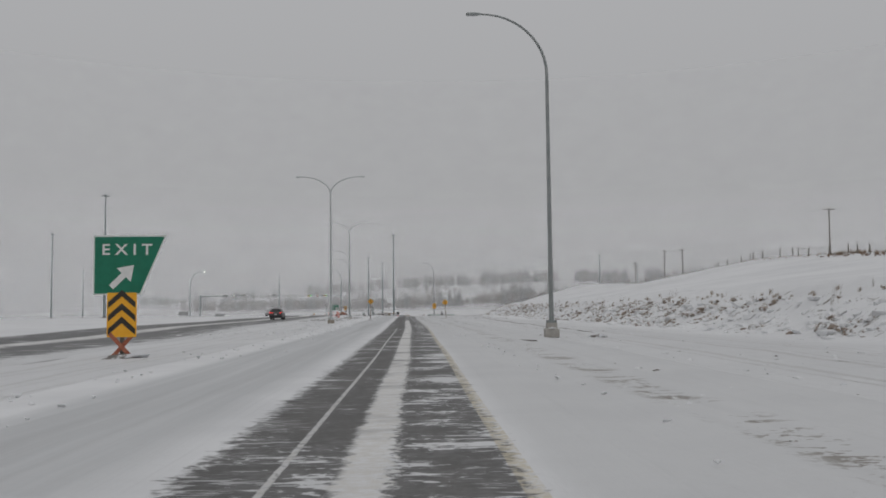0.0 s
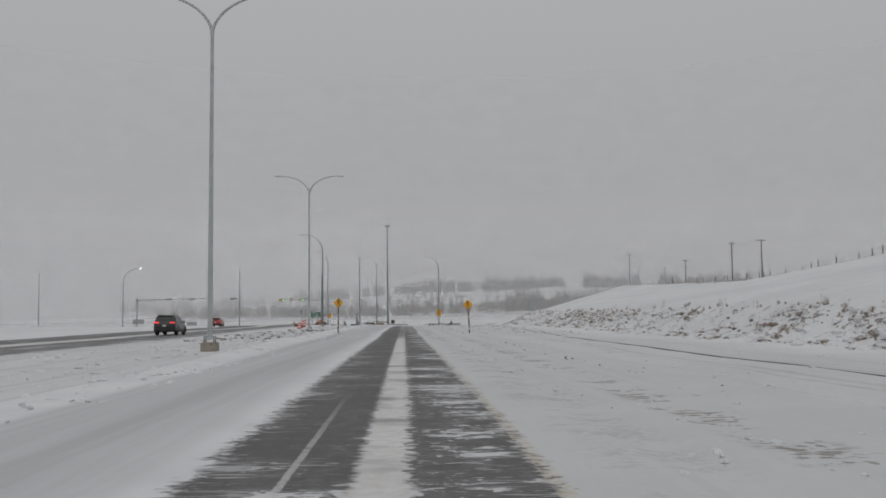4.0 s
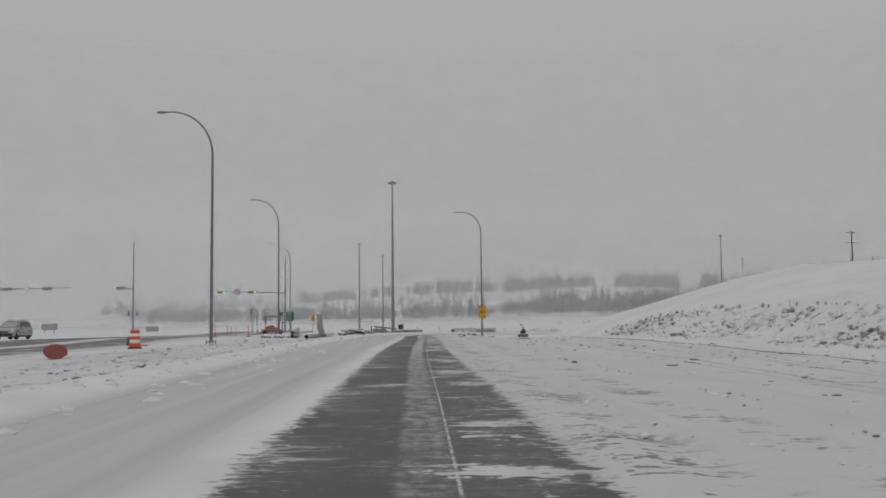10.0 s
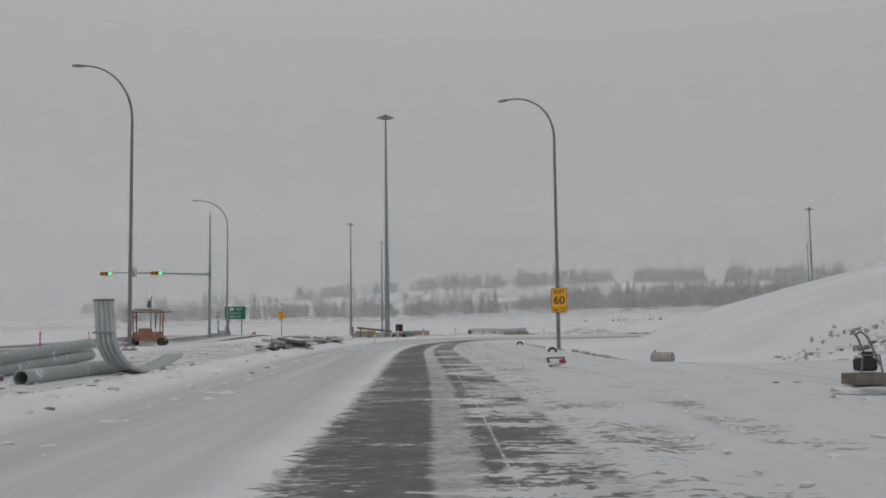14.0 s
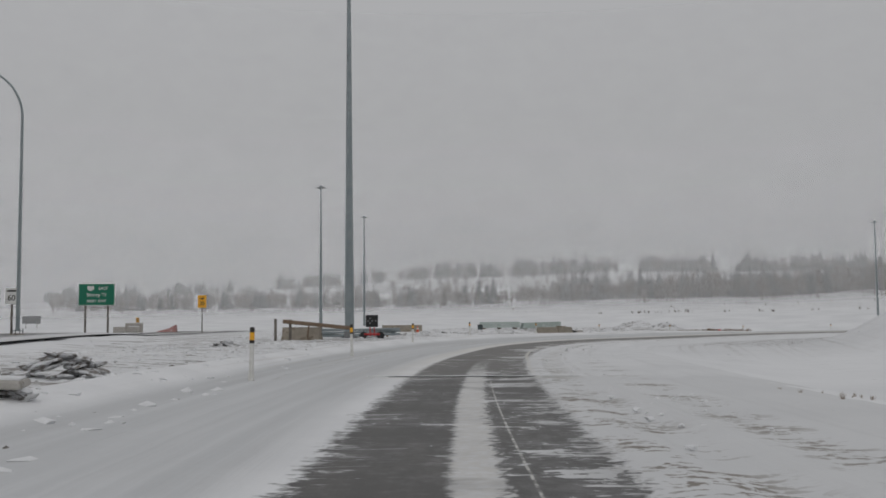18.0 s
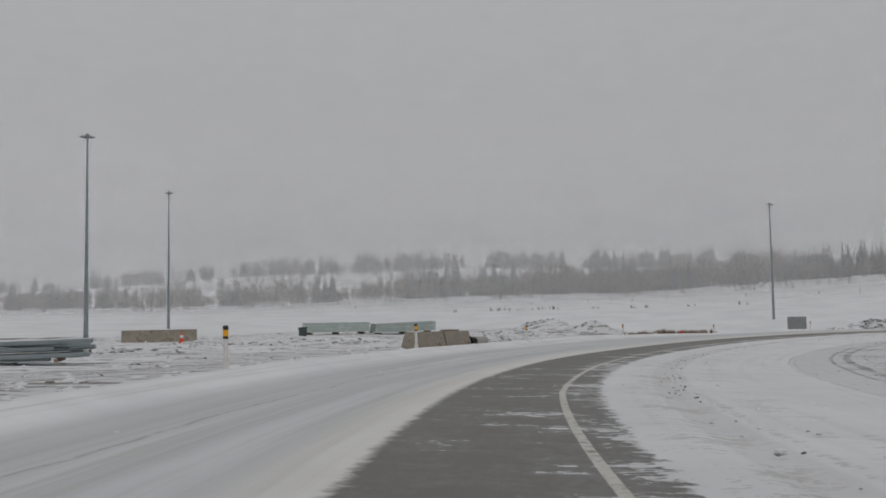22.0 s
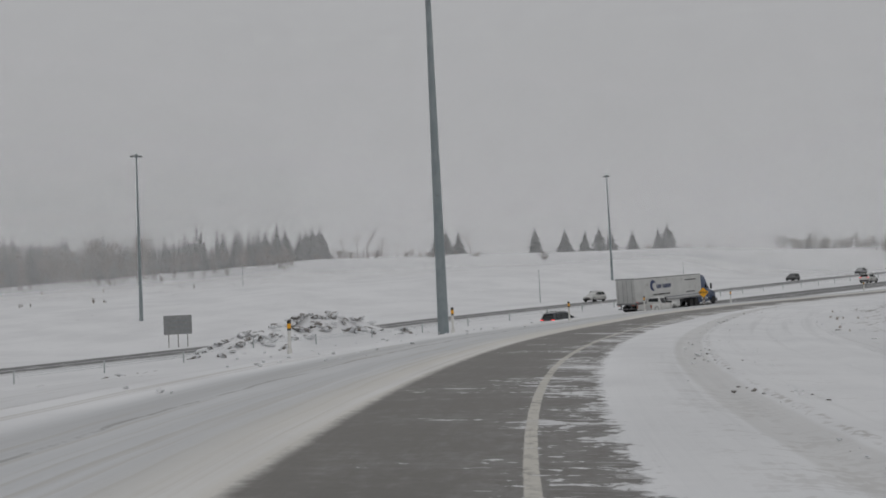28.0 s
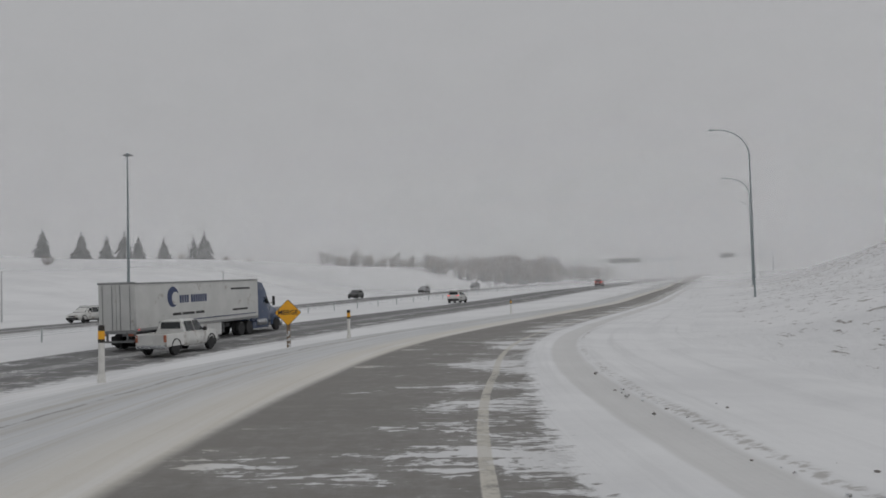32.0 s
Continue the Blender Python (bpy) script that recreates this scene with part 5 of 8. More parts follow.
def lump(seed, sub=1):
    """An uneven clod."""
    r = random.Random(seed)
    bm = bmesh.new()
    bmesh.ops.create_icosphere(bm, subdivisions=sub, radius=0.5)
    off = Vector((r.uniform(-9, 9), r.uniform(-9, 9), 0))
    for v in bm.verts:
        k = 1 + 0.75 * noise.noise(v.co * 1.9 + off) + 0.25 * noise.noise(v.co * 5 + off)
        v.co = Vector((v.co.x * k * 1.25, v.co.y * k, v.co.z * k * 0.62))
    sh = Shape()
    bm.verts.index_update()
    sh.v, sh.f = [tuple(v.co) for v in bm.verts], [tuple(v.index for v in f.verts) for f in bm.faces]
    bm.free()
    return sh


lumps = [lump(s, 2) for s in range(6)]
pebbles = [lump(s, 1) for s in range(6, 11)]


def scatter(n, xr, yr, sr, seed, keep=None, sink=0.25):
    r = random.Random(seed)
    pts = [(r.uniform(*xr), r.uniform(*yr), r.uniform(*sr) * r.uniform(0.5, 1)) for _ in range(n)]
    if keep:
        pts = [p for p in pts if keep(p[0], p[1], r)]
    zs = land([p[0] for p in pts], [p[1] for p in pts])
    return [(x, y, z - sink * s * 0.2, s) for (x, y, s), z in zip(pts, zs)]


def clumped(x, y, r):
    """Gathers things in uneven groups along the bank."""
    return math.sin(y * 0.23 + 0.8 * x) + math.sin(y * 0.071 + 1.0) + 0.8 * math.sin(y * 0.61 - 1.3 * x) > r.uniform(-1.3, 1.1)


# the turned-over sods along the foot of the hill, with dry grass in them
stuff("sod_clods", copies(lumps, scatter(4600, (18.4, 23.4), (20, 284), (0.15, 0.72), 4, lambda x, y, r: clumped(x, y, r) and (y < 274 or r.random() < (286 - y) / 12))), M_SOD, "snow-crusted clods of turned sod on the bank", "clods")
stuff("dry_grass", copies(tuft, scatter(3600, (18.8, 24.0), (20, 286), (0.15, 0.5), 5, lambda x, y, r: (clumped(x, y, r) or x > 23.6) and r.random() < 0.3 + 0.1 * (x - 18.8) and (y < 276 or r.random() < (288 - y) / 12))), M_GRASS, "tan dry grass tufts in the snowy bank", "grass")
stuff("crest_brush", copies(tuft, scatter(260, (56, 60), (84, 132), (0.3, 0.9), 61) + scatter(120, (57, 60), (132, 260), (0.2, 0.5), 62) + scatter(90, (285, 320), (384, 400), (0.8, 1.8), 63)), M_REED, "brown brush along the fence on the crest", "brush")
stuff("weed_stalks", copies(thin_stalks, scatter(46, (21, 24.5), (30, 275), (0.7, 1.2), 6)), M_TWIG, "thin dead weed stalks on the bank", "weeds")
stuff("snow_lumps", copies(pebbles, scatter(1000, (18.0, 23.0), (20, 284), (0.3, 1.1), 41, lambda x, y, r: y < 274 or r.random() < (286 - y) / 12)
      + scatter(3200, (-16, -5.6), (60, 345), (0.06, 0.42), 42) + scatter(1100, (4.0, 17), (10, 262), (0.05, 0.3), 43)), M_SNOW, "crusted lumps of snow along the verges", "snow")
# loose clods beside the lane
stuff("snow_clods", copies(pebbles, scatter(420, (4.2, 16), (150, 250), (0.06, 0.32), 9) + scatter(90, (3.5, 15), (10, 150), (0.05, 0.2), 10) + scatter(700, (-15, -5.2), (120, 330), (0.04, 0.24), 11) + scatter(240, (-15, -9), (126, 182), (0.15, 0.6), 51) + scatter(120, (-14, -7.5), (182, 250), (0.1, 0.4), 52)), M_ROCK, "frozen clods scattered over the snow", "clods")


def right_of(x, y, lo, hi):
    u = near_axis(x, y)[0][0]
    return lo < u < hi


stuff("snow_clods", copies(pebbles, scatter(500, (20, 100), (350, 430), (0.05, 0.26), 13, lambda x, y, r: right_of(x, y, 6.5, 24))), M_ROCK, "dark clods on the slope inside the curve", "clods")
stuff("snow_lumps", copies(pebbles, scatter(2600, (-16, 36), (330, 448), (0.08, 0.5), 44, lambda x, y, r: right_of(x, y, -70, -6.5)) + scatter(1400, (10, 105), (330, 436), (0.05, 0.3), 45, lambda x, y, r: right_of(x, y, 4.5, 24))), M_SNOW, "crusted lumps of snow over the works and the curve", "snow")
stuff("snow_clods", copies(lumps, scatter(420, (-15, 36), (335, 448), (0.08, 0.4), 14, lambda x, y, r: right_of(x, y, -70, -10))), M_ROCK, "frozen lumps of soil over the works area", "clods")
stuff("dry_grass", copies(tuft, scatter(110, (7.2, 10.4), (278, 286), (0.12, 0.36), 15) + scatter(70, (5.8, 7.4), (282, 304), (0.08, 0.2), 16)), M_GRASS, "short dry grass beside the shallow ditch", "grass")
stuff("reeds", copies(stalks + tuft[:1], scatter(1900, (33, 46), (404, 432), (0.3, 0.66), 18, lambda x, y, r: right_of(x, y, -12.0, -9.8))), M_REED, "brown reeds standing at the edge of the bank", "reeds")
stuff("dry_grass", copies(tuft, scatter(60, (60, 100), (418, 434), (0.08, 0.22), 19, lambda x, y, r: right_of(x, y, 8, 22))), M_GRASS, "sparse dry grass on the slope inside the curve", "grass")


def along_lane(t0, t1, step, u0, spread, size, seed, more=0.0):
    """Lumps strewn along the lane at a distance to its right."""
    r = random.Random(seed)
    out = []
    for s in np.arange(s_of(t0), s_of(t1) + more, step):
        x, y, z, rx, ry, slope = ramp_at(float(s) + r.uniform(-0.5, 0.5) * step)
        if math.sin(s * 0.31) + math.sin(s * 0.83 + 1) < r.uniform(-1.6, 1.2):
            continue
        u = u0 + r.gauss(0, spread)
        out.append((x + rx * u, y + ry * u, z - u * slope + 0.04, r.uniform(*size) * r.uniform(0.5, 1)))
    return out


stuff("snow_clods", copies(pebbles, along_lane(21.5, 32, 0.13, 3.55, 0.30, (0.025, 0.10), 81, 20) + along_lane(5, 12, 0.3, 5.95, 0.25, (0.03, 0.10), 82)), M_ROCK, "dirty crumbs along the berm of the wheel rut", "clods")
stuff("snow_lumps", copies(pebbles, along_lane(0, 32, 0.3, -6.7, 0.9, (0.04, 0.18), 83) + along_lane(0, 32, 0.3, 3.6, 0.5, (0.04, 0.16), 84)), M_SNOW, "crumbled snow along the edges of the ramp", "snow")


# ---- signs and signals ----
def lettering(body, height, mat, parent, at, name="lettering", yaw=0.0, label=""):
    """Raised letters facing -y, centred at a point."""
    cu = bpy.data.curves.new(name, "FONT")
    cu.body, cu.size, cu.extrude, cu.offset = body, height * 1.38, 0.004, height * 0.02
    cu.align_x, cu.align_y, cu.resolution_u = "CENTER", "CENTER", 3
    tmp = new("tmp", cu)
    me = bpy.data.meshes.new_from_object(tmp.evaluated_get(bpy.context.evaluated_depsgraph_get()))
    bpy.data.objects.remove(tmp)
    me.materials.clear()
    me.materials.append(mat)
    ob = new(name, me)
    ob.parent = parent
    ob.matrix_basis = pose(*at, 90, 0, yaw)
    return tagged(ob, label)


def slab(w, h, r=0.0, n=4):
    """Outline of a rounded plate, centred."""
    if r <= 0:
        return [(-w / 2, -h / 2), (w / 2, -h / 2), (w / 2, h / 2), (-w / 2, h / 2)]
    out = []
    for cx, cz, a0 in ((w / 2 - r, -h / 2 + r, -90), (w / 2 - r, h / 2 - r, 0), (-w / 2 + r, h / 2 - r, 90), (-w / 2 + r, -h / 2 + r, 180)):
        out += [(cx + r * math.cos(radians(a0 + 90 * k / n)), cz + r * math.sin(radians(a0 + 90 * k / n))) for k in range(n + 1)]
    return out


def bars(parent, mat, rows, y, name="writing_bar"):
    for x, z, w, h in rows:
        part(name, Shape().box((w, 0.006, h), (x, y, z)), mat, parent)


# gore sign: green exit board over a chevron board on crossed red timbers
g = thing("exit_sign", "green exit sign over a yellow chevron board on red timbers", "road sign", at=pose(-10.2, 35.4, land_at(-10.2, 35.4), 0, 0, 4))
z0 = land_at(-10.2, 35.4)
board = part("sign_board", Shape().plate([(-1.28, 2.40 - z0), (0.40, 2.40 - z0), (1.30, 4.55 - z0), (-1.28, 4.55 - z0)], 0.03), M_WHITE, g, "green board with white rim")
part("sign_face", Shape().plate([(-1.23, 2.45 - z0), (0.365, 2.45 - z0), (1.225, 4.50 - z0), (-1.23, 4.50 - z0)], 0.008, pose(0, -0.02, 0)), M_GREEN, board)
ex = lettering("E X I T", 0.40, M_WHITE, board, (-0.1, -0.03, 4.02 - z0))
ex.scale = (1.12, 1.0, 1.0)
arrow = [(-0.09, -0.52), (0.09, -0.52), (0.09, 0.02), (0.30, 0.02), (0.0, 0.46), (-0.30, 0.02), (-0.09, 0.02)]
part("arrow", Shape().plate([(x * 1.18, z * 1.15) for x, z in arrow], 0.008, pose(-0.22, -0.03, 3.10 - z0, 0, 45, 0)), M_WHITE, board)
cb = part("chevron_board", Shape().plate([(x, z + 1.68 - z0) for x, z in slab(1.04, 1.6, 0.04)], 0.025, pose(-0.26, -0.015, 0)), M_YELLOW, g, "yellow board with black chevrons")
for k in range(3):
    zc = 1.18 + 0.48 * k - z0
    part("chevron", Shape().plate([(-0.48, zc), (0, zc + 0.44), (0.48, zc), (0.48, zc - 0.22), (0, zc + 0.20), (-0.48, zc - 0.22)], 0.006, pose(-0.26, -0.032, 0)), M_BLACK, cb)
for sgn in (-1, 1):
    part("timber", Shape().box((0.14, 0.06, 1.25), (-0.26, 0.03 + 0.04 * sgn, 0.42), 0.012, (0, 42 * sgn, 0)), M_RUSTRED, g)
part("post", Shape().box((0.14, 0.14, 4.3), (-0.26, 0.12, 2.1), 0.012), M_GREYWOOD, g)
part("snow_heap", lump(77, 2), M_ROCK, g, "dirty heap of snow round the foot").matrix_basis = pose(0.0, 0, 0.03) @ Matrix.Diagonal((1.3, 0.7, 0.45, 1))


def walker(parent, mat, at, flip):
    """A plain walking figure of bars, as on a crossing sign."""
    x0, y0, z0 = at
    f = -1 if flip else 1
    segs = (((0, 0.05), (0.015, 0.26), 0.05), ((0, 0.05), (0.10, -0.06), 0.032), ((0.10, -0.06), (0.145, -0.2), 0.028), ((0, 0.05), (-0.06, -0.08), 0.032), ((-0.06, -0.08), (-0.10, -0.2), 0.028), ((0.01, 0.24), (0.12, 0.14), 0.022), ((0.12, 0.14), (0.17, 0.17), 0.02), ((0.01, 0.24), (-0.09, 0.16), 0.022), ((-0.09, 0.16), (-0.11, 0.07), 0.02))
    sh = Shape()
    for (ax, az), (bx, bz), w in segs:
        L = math.hypot(bx - ax, bz - az)
        sh.box((w * 1.6, 0.006, L + w), ((ax + bx) / 2 * f, 0, (az + bz) / 2), 0, (0, math.degrees(math.atan2((bx - ax) * f, bz - az)), 0))
    sh.lathe([(0.045, -0.003), (0.045, 0.003)], 12, (0.025 * f, 0, 0.325), (90, 0, 0))
    sh.box((0.44, 0.006, 0.02), (0.02, 0, -0.24))
    o = part("symbol", sh, mat, parent, "black crossing symbol")
    o.matrix_basis = pose(x0, y0, z0)


def diamond_sign(x, y, zc, side, yaw, lean=0.0, words=None, flip=False, label="", zb=None):
    zb = land_at(x, y) if zb is None else zb
    ob = thing("warning_sign", label, "road sign", at=pose(x, y, zb, 0, lean, yaw))
    h = zc - zb
    d = side * math.sqrt(0.5)
    post = part("post", Shape().box((0.13, 0.10, h + d * 0.9 + 0.3), (0, 0.06, (h + d * 0.9 - 0.3) / 2), 0.012), M_WOOD, ob, "brown timber post caked with snow")
    r = random.Random(int(x * 10))
    for k in range(6):
        part("snow_crust", lump(200 + k, 1), M_SNOW, post).matrix_basis = pose(r.uniform(-0.03, 0.03), 0.005, h * r.uniform(0.03, 0.62)) @ Matrix.Diagonal((0.08, 0.03, r.uniform(0.10, 0.34), 1))
    pl = part("sign_board", Shape().plate(slab(side, side, 0.05), 0.012, pose(0, -0.02, h, 0, 45, 0)), M_BLACK, ob, "yellow diamond with black rim")
    part("sign_face", Shape().plate(slab(side - 0.03, side - 0.03, 0.04), 0.006, pose(0, -0.029, h, 0, 45, 0)), M_YELLOW, pl)
    if words:
        lettering(words, 0.17, M_BLACK, pl, (0, -0.035, h))
    else:
        walker(pl, M_BLACK, (0, -0.034, h - 0.03), flip)
    return ob


diamond_sign(5.36, 155.1, 3.70, 0.66, 0, -3.0, None, True, "yellow diamond crossing sign on a leaning timber post", zb=1.12)
diamond_sign(-6.72, 156.0, 3.99, 0.66, 0, 0.8, None, False, "yellow diamond crossing sign on a timber post in the verge", zb=land_at(-6.72, 156.0))
diamond_sign(121.7, 447.95, 1.35, 0.68, -72, 0, "MERGE", False, "yellow diamond merge sign on a timber post", zb=land_at(121.7, 447.95))

# exit speed board on the lamp post
e = thing("exit_speed_sign", "yellow exit speed board fixed to a grey lamp post", "road sign", at=pose(6.40, 283.66, 4.47, 0, 0, 2))
pl = part("sign_board", Shape().plate(slab(0.92, 1.46, 0.05), 0.02), M_BLACK, e)
part("sign_face", Shape().plate(slab(0.88, 1.42, 0.04), 0.006, pose(0, -0.014, 0)), M_YELLOW, pl)
part("rule", Shape().box((0.88, 0.006, 0.02), (0, -0.019, -0.44)), M_BLACK, pl)
lettering("EXIT", 0.22, M_BLACK, pl, (0, -0.02, 0.48))
lettering("60", 0.50, M_BLACK, pl, (0, -0.02, -0.02))
lettering("km / h", 0.19, M_BLACK, pl, (0, -0.02, -0.57))
part("clamp", Shape().box((0.3, 0.16, 0.06), (0, 0.08, 0.4), 0.01).box((0.3, 0.16, 0.06), (0, 0.08, -0.4), 0.01), M_GALV, e)

# guide sign
zb = land_at(-29.4, 368.8)
e = thing("guide_sign", "green road guide sign with white lettering on two posts", "road sign", at=pose(-29.4, 368.8, zb, 0, 0, 5))
h = 6.23 - zb
pl = part("sign_board", Shape().plate(slab(3.06, 1.9, 0.1), 0.04, pose(0, 0, h - 0.95)), M_WHITE, e)
part("sign_face", Shape().plate(slab(2.98, 1.82, 0.08), 0.008, pose(0, -0.026, h - 0.95)), M_GREEN, pl)
lettering("EAST", 0.26, M_WHITE, pl, (0.55, -0.034, h - 0.42))
part("shield", Shape().plate([(-0.3, 0.2), (-0.26, -0.1), (0, -0.24), (0.26, -0.1), (0.3, 0.2)], 0.008, pose(-0.5, -0.034, h - 0.42)), M_WHITE, pl)
lettering("Stoney Tr", 0.30, M_WHITE, pl, (0, -0.034, h - 0.98))
lettering("NEXT EXIT", 0.24, M_WHITE, pl, (0, -0.034, h - 1.52))
for sx in (-0.95, 0.95):
    part("post", Shape().box((0.15, 0.15, h + 0.2), (sx, 0.1, h / 2 - 0.1), 0.01), M_GREYWOOD, e)


def board_on_posts(x, y, yaw, w, h, zc, posts, face, label, name="road_sign", rows=(), zb=None, post_mat=None):
    zb = land_at(x, y) if zb is None else zb
    ob = thing(name, label, "road sign", at=pose(x, y, zb, 0, 0, yaw))
    k = zc - zb
    pl = part("sign_board", Shape().plate(slab(w, h, 0.05), 0.03, pose(0, 0, k)), face, ob)
    bars(pl, M_BLACK, [(a, k + b, c, d) for a, b, c, d in rows], -0.02)
    for px in posts:
        part("post", Shape().box((0.11, 0.11, k + h / 2 + 0.2), (px, 0.08, (k + h / 2) / 2 - 0.1), 0.008), post_mat or M_GREYWOOD, ob)
    return ob, pl, k


o, pl, k = board_on_posts(-27.6, 401.9, 0, 1.0, 1.5, 5.2, (0,), M_YELLOW, "yellow ramp speed sign far off in the works", name="ramp_speed_sign")
lettering("30", 0.42, M_BLACK, pl, (0, -0.02, k - 0.25))
part("arrow", Shape().plate(arrow, 0.006, pose(0, -0.018, k + 0.38, 0, 90, 0) @ Matrix.Diagonal((0.6, 1, 0.6, 1))), M_BLACK, pl)
o, pl, k = board_on_posts(-26.7, 344.6, 2, 0.75, 1.0, 4.6, (0,), M_WHITE, "white speed limit sign beside the junction", name="speed_limit_sign")
lettering("60", 0.36, M_BLACK, pl, (0, -0.02, k - 0.12))
bars(pl, M_BLACK, ((0, k + 0.33, 0.55, 0.12),), -0.02)
# the grey back of a large sign facing the highway
o, pl, k = board_on_posts(117.5, 527.4, -38, 3.9, 2.7, -0.1, (-1.3, 0, 1.3), M_ALU, "bare grey back of a large sign on three posts", name="blank_road_sign")
for sz in (-0.6, 0, 0.6):
    part("rail", Shape().box((3.4, 0.05, 0.08), (0, -0.04, k + sz), 0.006), M_GALV, pl)
for bx, by, w in ((-98, 420, 4.0), (-110, 560, 5.0)):
    board_on_posts(bx, by, 5, w, w * 0.42, land_at(bx, by) + 2.4, (-w * 0.3, w * 0.3), M_ALU, "grey back of a road sign dim in the storm", name="blank_road_sign")
# a hazard marker and barricade in the works
o, pl, k = board_on_posts(-43.3, 430, 0, 0.5, 1.1, land_at(-43.3, 430) + 1.6, (0,), M_YELLOW, "yellow and black hazard marker in the works", name="hazard_marker")
for q in (-0.36, -0.08, 0.2):
    part("stripe", Shape().plate([(-0.25, k + q), (0.25, k + q + 0.22), (0.25, k + q + 0.36), (-0.25, k + q + 0.14)], 0.004, pose(0, -0.018, 0)), M_BLACK, pl)


# ---- traffic signals ----
def signal_head(parent, at, lit, yaw=0.0, upright=False, housing=None, size=1.0):
    """A three-lamp head lying along the arm, or upright; lit: the index of the burning lamp."""
    hs = part("signal_head", Shape().box((1.28, 0.22, 0.42), (0, 0, 0), 0.04), housing or M_YELLOW, parent, "yellow signal housing" if housing is None else "dark signal housing")
    hs.matrix_basis = pose(*at, 0, 90 if upright else 0, yaw) @ Matrix.Diagonal((size, size, size, 1))
    for k in range(3):
        x = -0.41 + 0.41 * k
        part("lens", Shape().lathe([(0.15, -0.01), (0.15, 0.01), (0.12, 0.03)], 14, (x, -0.115, 0), (90, 0, 0)), M_GREENLIGHT if k == lit else M_BLACK, hs, "lit green lamp" if k == lit else "")
        part("hood", Shape().tube([(x + 0.17 * math.cos(a), -0.2, 0.17 * math.sin(a)) for a in [math.pi * j / 8 for j in range(9)]], 0.02, 5), M_BLACK, hs)
    return hs


def signal_pole(x, y, arm_to, arm_z, top, heads, label, housing=None):
    """A pole whose level arm runs along x to arm_to, with lying heads at given x."""
    zb = land_at(x, y)
    ob = thing("traffic_signal", label, "traffic light", "junction signals", at=pose(x, y, zb))
    pole_base(ob, 0, 0.14, M_GALV)
    part("pole", Shape().tube([(0, 0, 0.2), (0, 0, arm_z - zb), (0, 0, top - zb)], [0.15, 0.12, 0.06], 12), M_GALV, ob)
    arm = part("mast_arm", Shape().tube([(0, 0, arm_z - zb - 0.1), ((arm_to - x) * 0.5, 0, arm_z - zb + 0.1), (arm_to - x, 0, arm_z - zb + 0.22)], [0.10, 0.075, 0.045], 10), M_GALV, ob)
    part("collar", Shape().lathe([(0.19, arm_z - zb - 0.35), (0.19, arm_z - zb + 0.15)], 12), M_GALV, ob)
    for hx, lit in heads:
        signal_head(arm, (hx - x, -0.22, arm_z - zb + 0.08), lit, 180 if housing else 0, housing=housing)
    return ob, arm, zb


o, arm, zb = signal_pole(-23.8, 327.0, -34.8, 8.75, 15.0, ((-34.35, 2), (-29.2, 2)), "traffic signal arm with two green lamps over the road")
sg = part("turn_sign", Shape().plate(slab(1.0, 1.05, 0.06), 0.02, pose(-7.9, -0.12, 8.95 - zb)), M_WHITE, arm, "white no-turn sign")
ring = [(-7.9 + 0.39 * math.cos(2 * math.pi * k / 24), -0.14, 8.95 - zb + 0.39 * math.sin(2 * math.pi * k / 24)) for k in range(25)]
part("ring", Shape().tube(ring, 0.035, 5), M_SIGNRED, sg)
part("turn_arrow", Shape().box((0.11, 0.01, 0.44), (-7.80, -0.137, 8.88 - zb)).box((0.36, 0.01, 0.11), (-7.93, -0.137, 9.07 - zb)), M_BLACK, sg)
part("slash", Shape().box((0.74, 0.01, 0.06), (-7.9, -0.146, 8.95 - zb), 0, (0, 45, 0)), M_SIGNRED, sg)
o, arm, zb = signal_pole(-64, 296, -48, 8.3, 8.7, ((-56.5, -1), (-51.2, -1)), "traffic signal arm dim in the blowing snow", M_ALU)
part("turn_sign", Shape().plate(slab(0.7, 0.75, 0.05), 0.02, pose(10.0, -0.12, 8.45 - zb)), M_WHITE, arm)
o, arm, zb = signal_pole(-40.7, 299, -42.6, 8.4, 15.0, ((-42.3, -1),), "signal pole with a short arm and two low heads", M_ALU)
for sx in (-0.6, 0.6):
    signal_head(o, (sx, 0, 5.0 - zb), -1, 0, True, M_BLACK, 0.5)
    part("bracket", Shape().tube([(0, 0, 5.0 - zb), (sx, 0, 5.0 - zb)], 0.03, 6), M_GALV, o)
# low signal posts near the far corner
zb = land_at(-28.4, 322)
o = thing("pedestrian_signal", "low grey signal post with a dark lamp head", "traffic light", at=pose(-28.4, 322, zb))
part("pole", Shape().tube([(0, 0, -0.1), (0, 0, 4.3)], 0.08, 8), M_GALV, o)
signal_head(o, (-0.2, -0.05, 3.55), -1, 0, True, M_BLACK, 0.55)
o = thing("marker_post", "dark timber post banded with snow", "post", at=pose(-27.1, 319, land_at(-27.1, 319)))
part("shaft", Shape().box((0.14, 0.14, 3.0), (0, 0, 1.4), 0.01), M_GREYWOOD, o)
part("snow_band", Shape().box((0.155, 0.155, 0.5), (0, 0, 0.9), 0.01), M_SNOW, o)


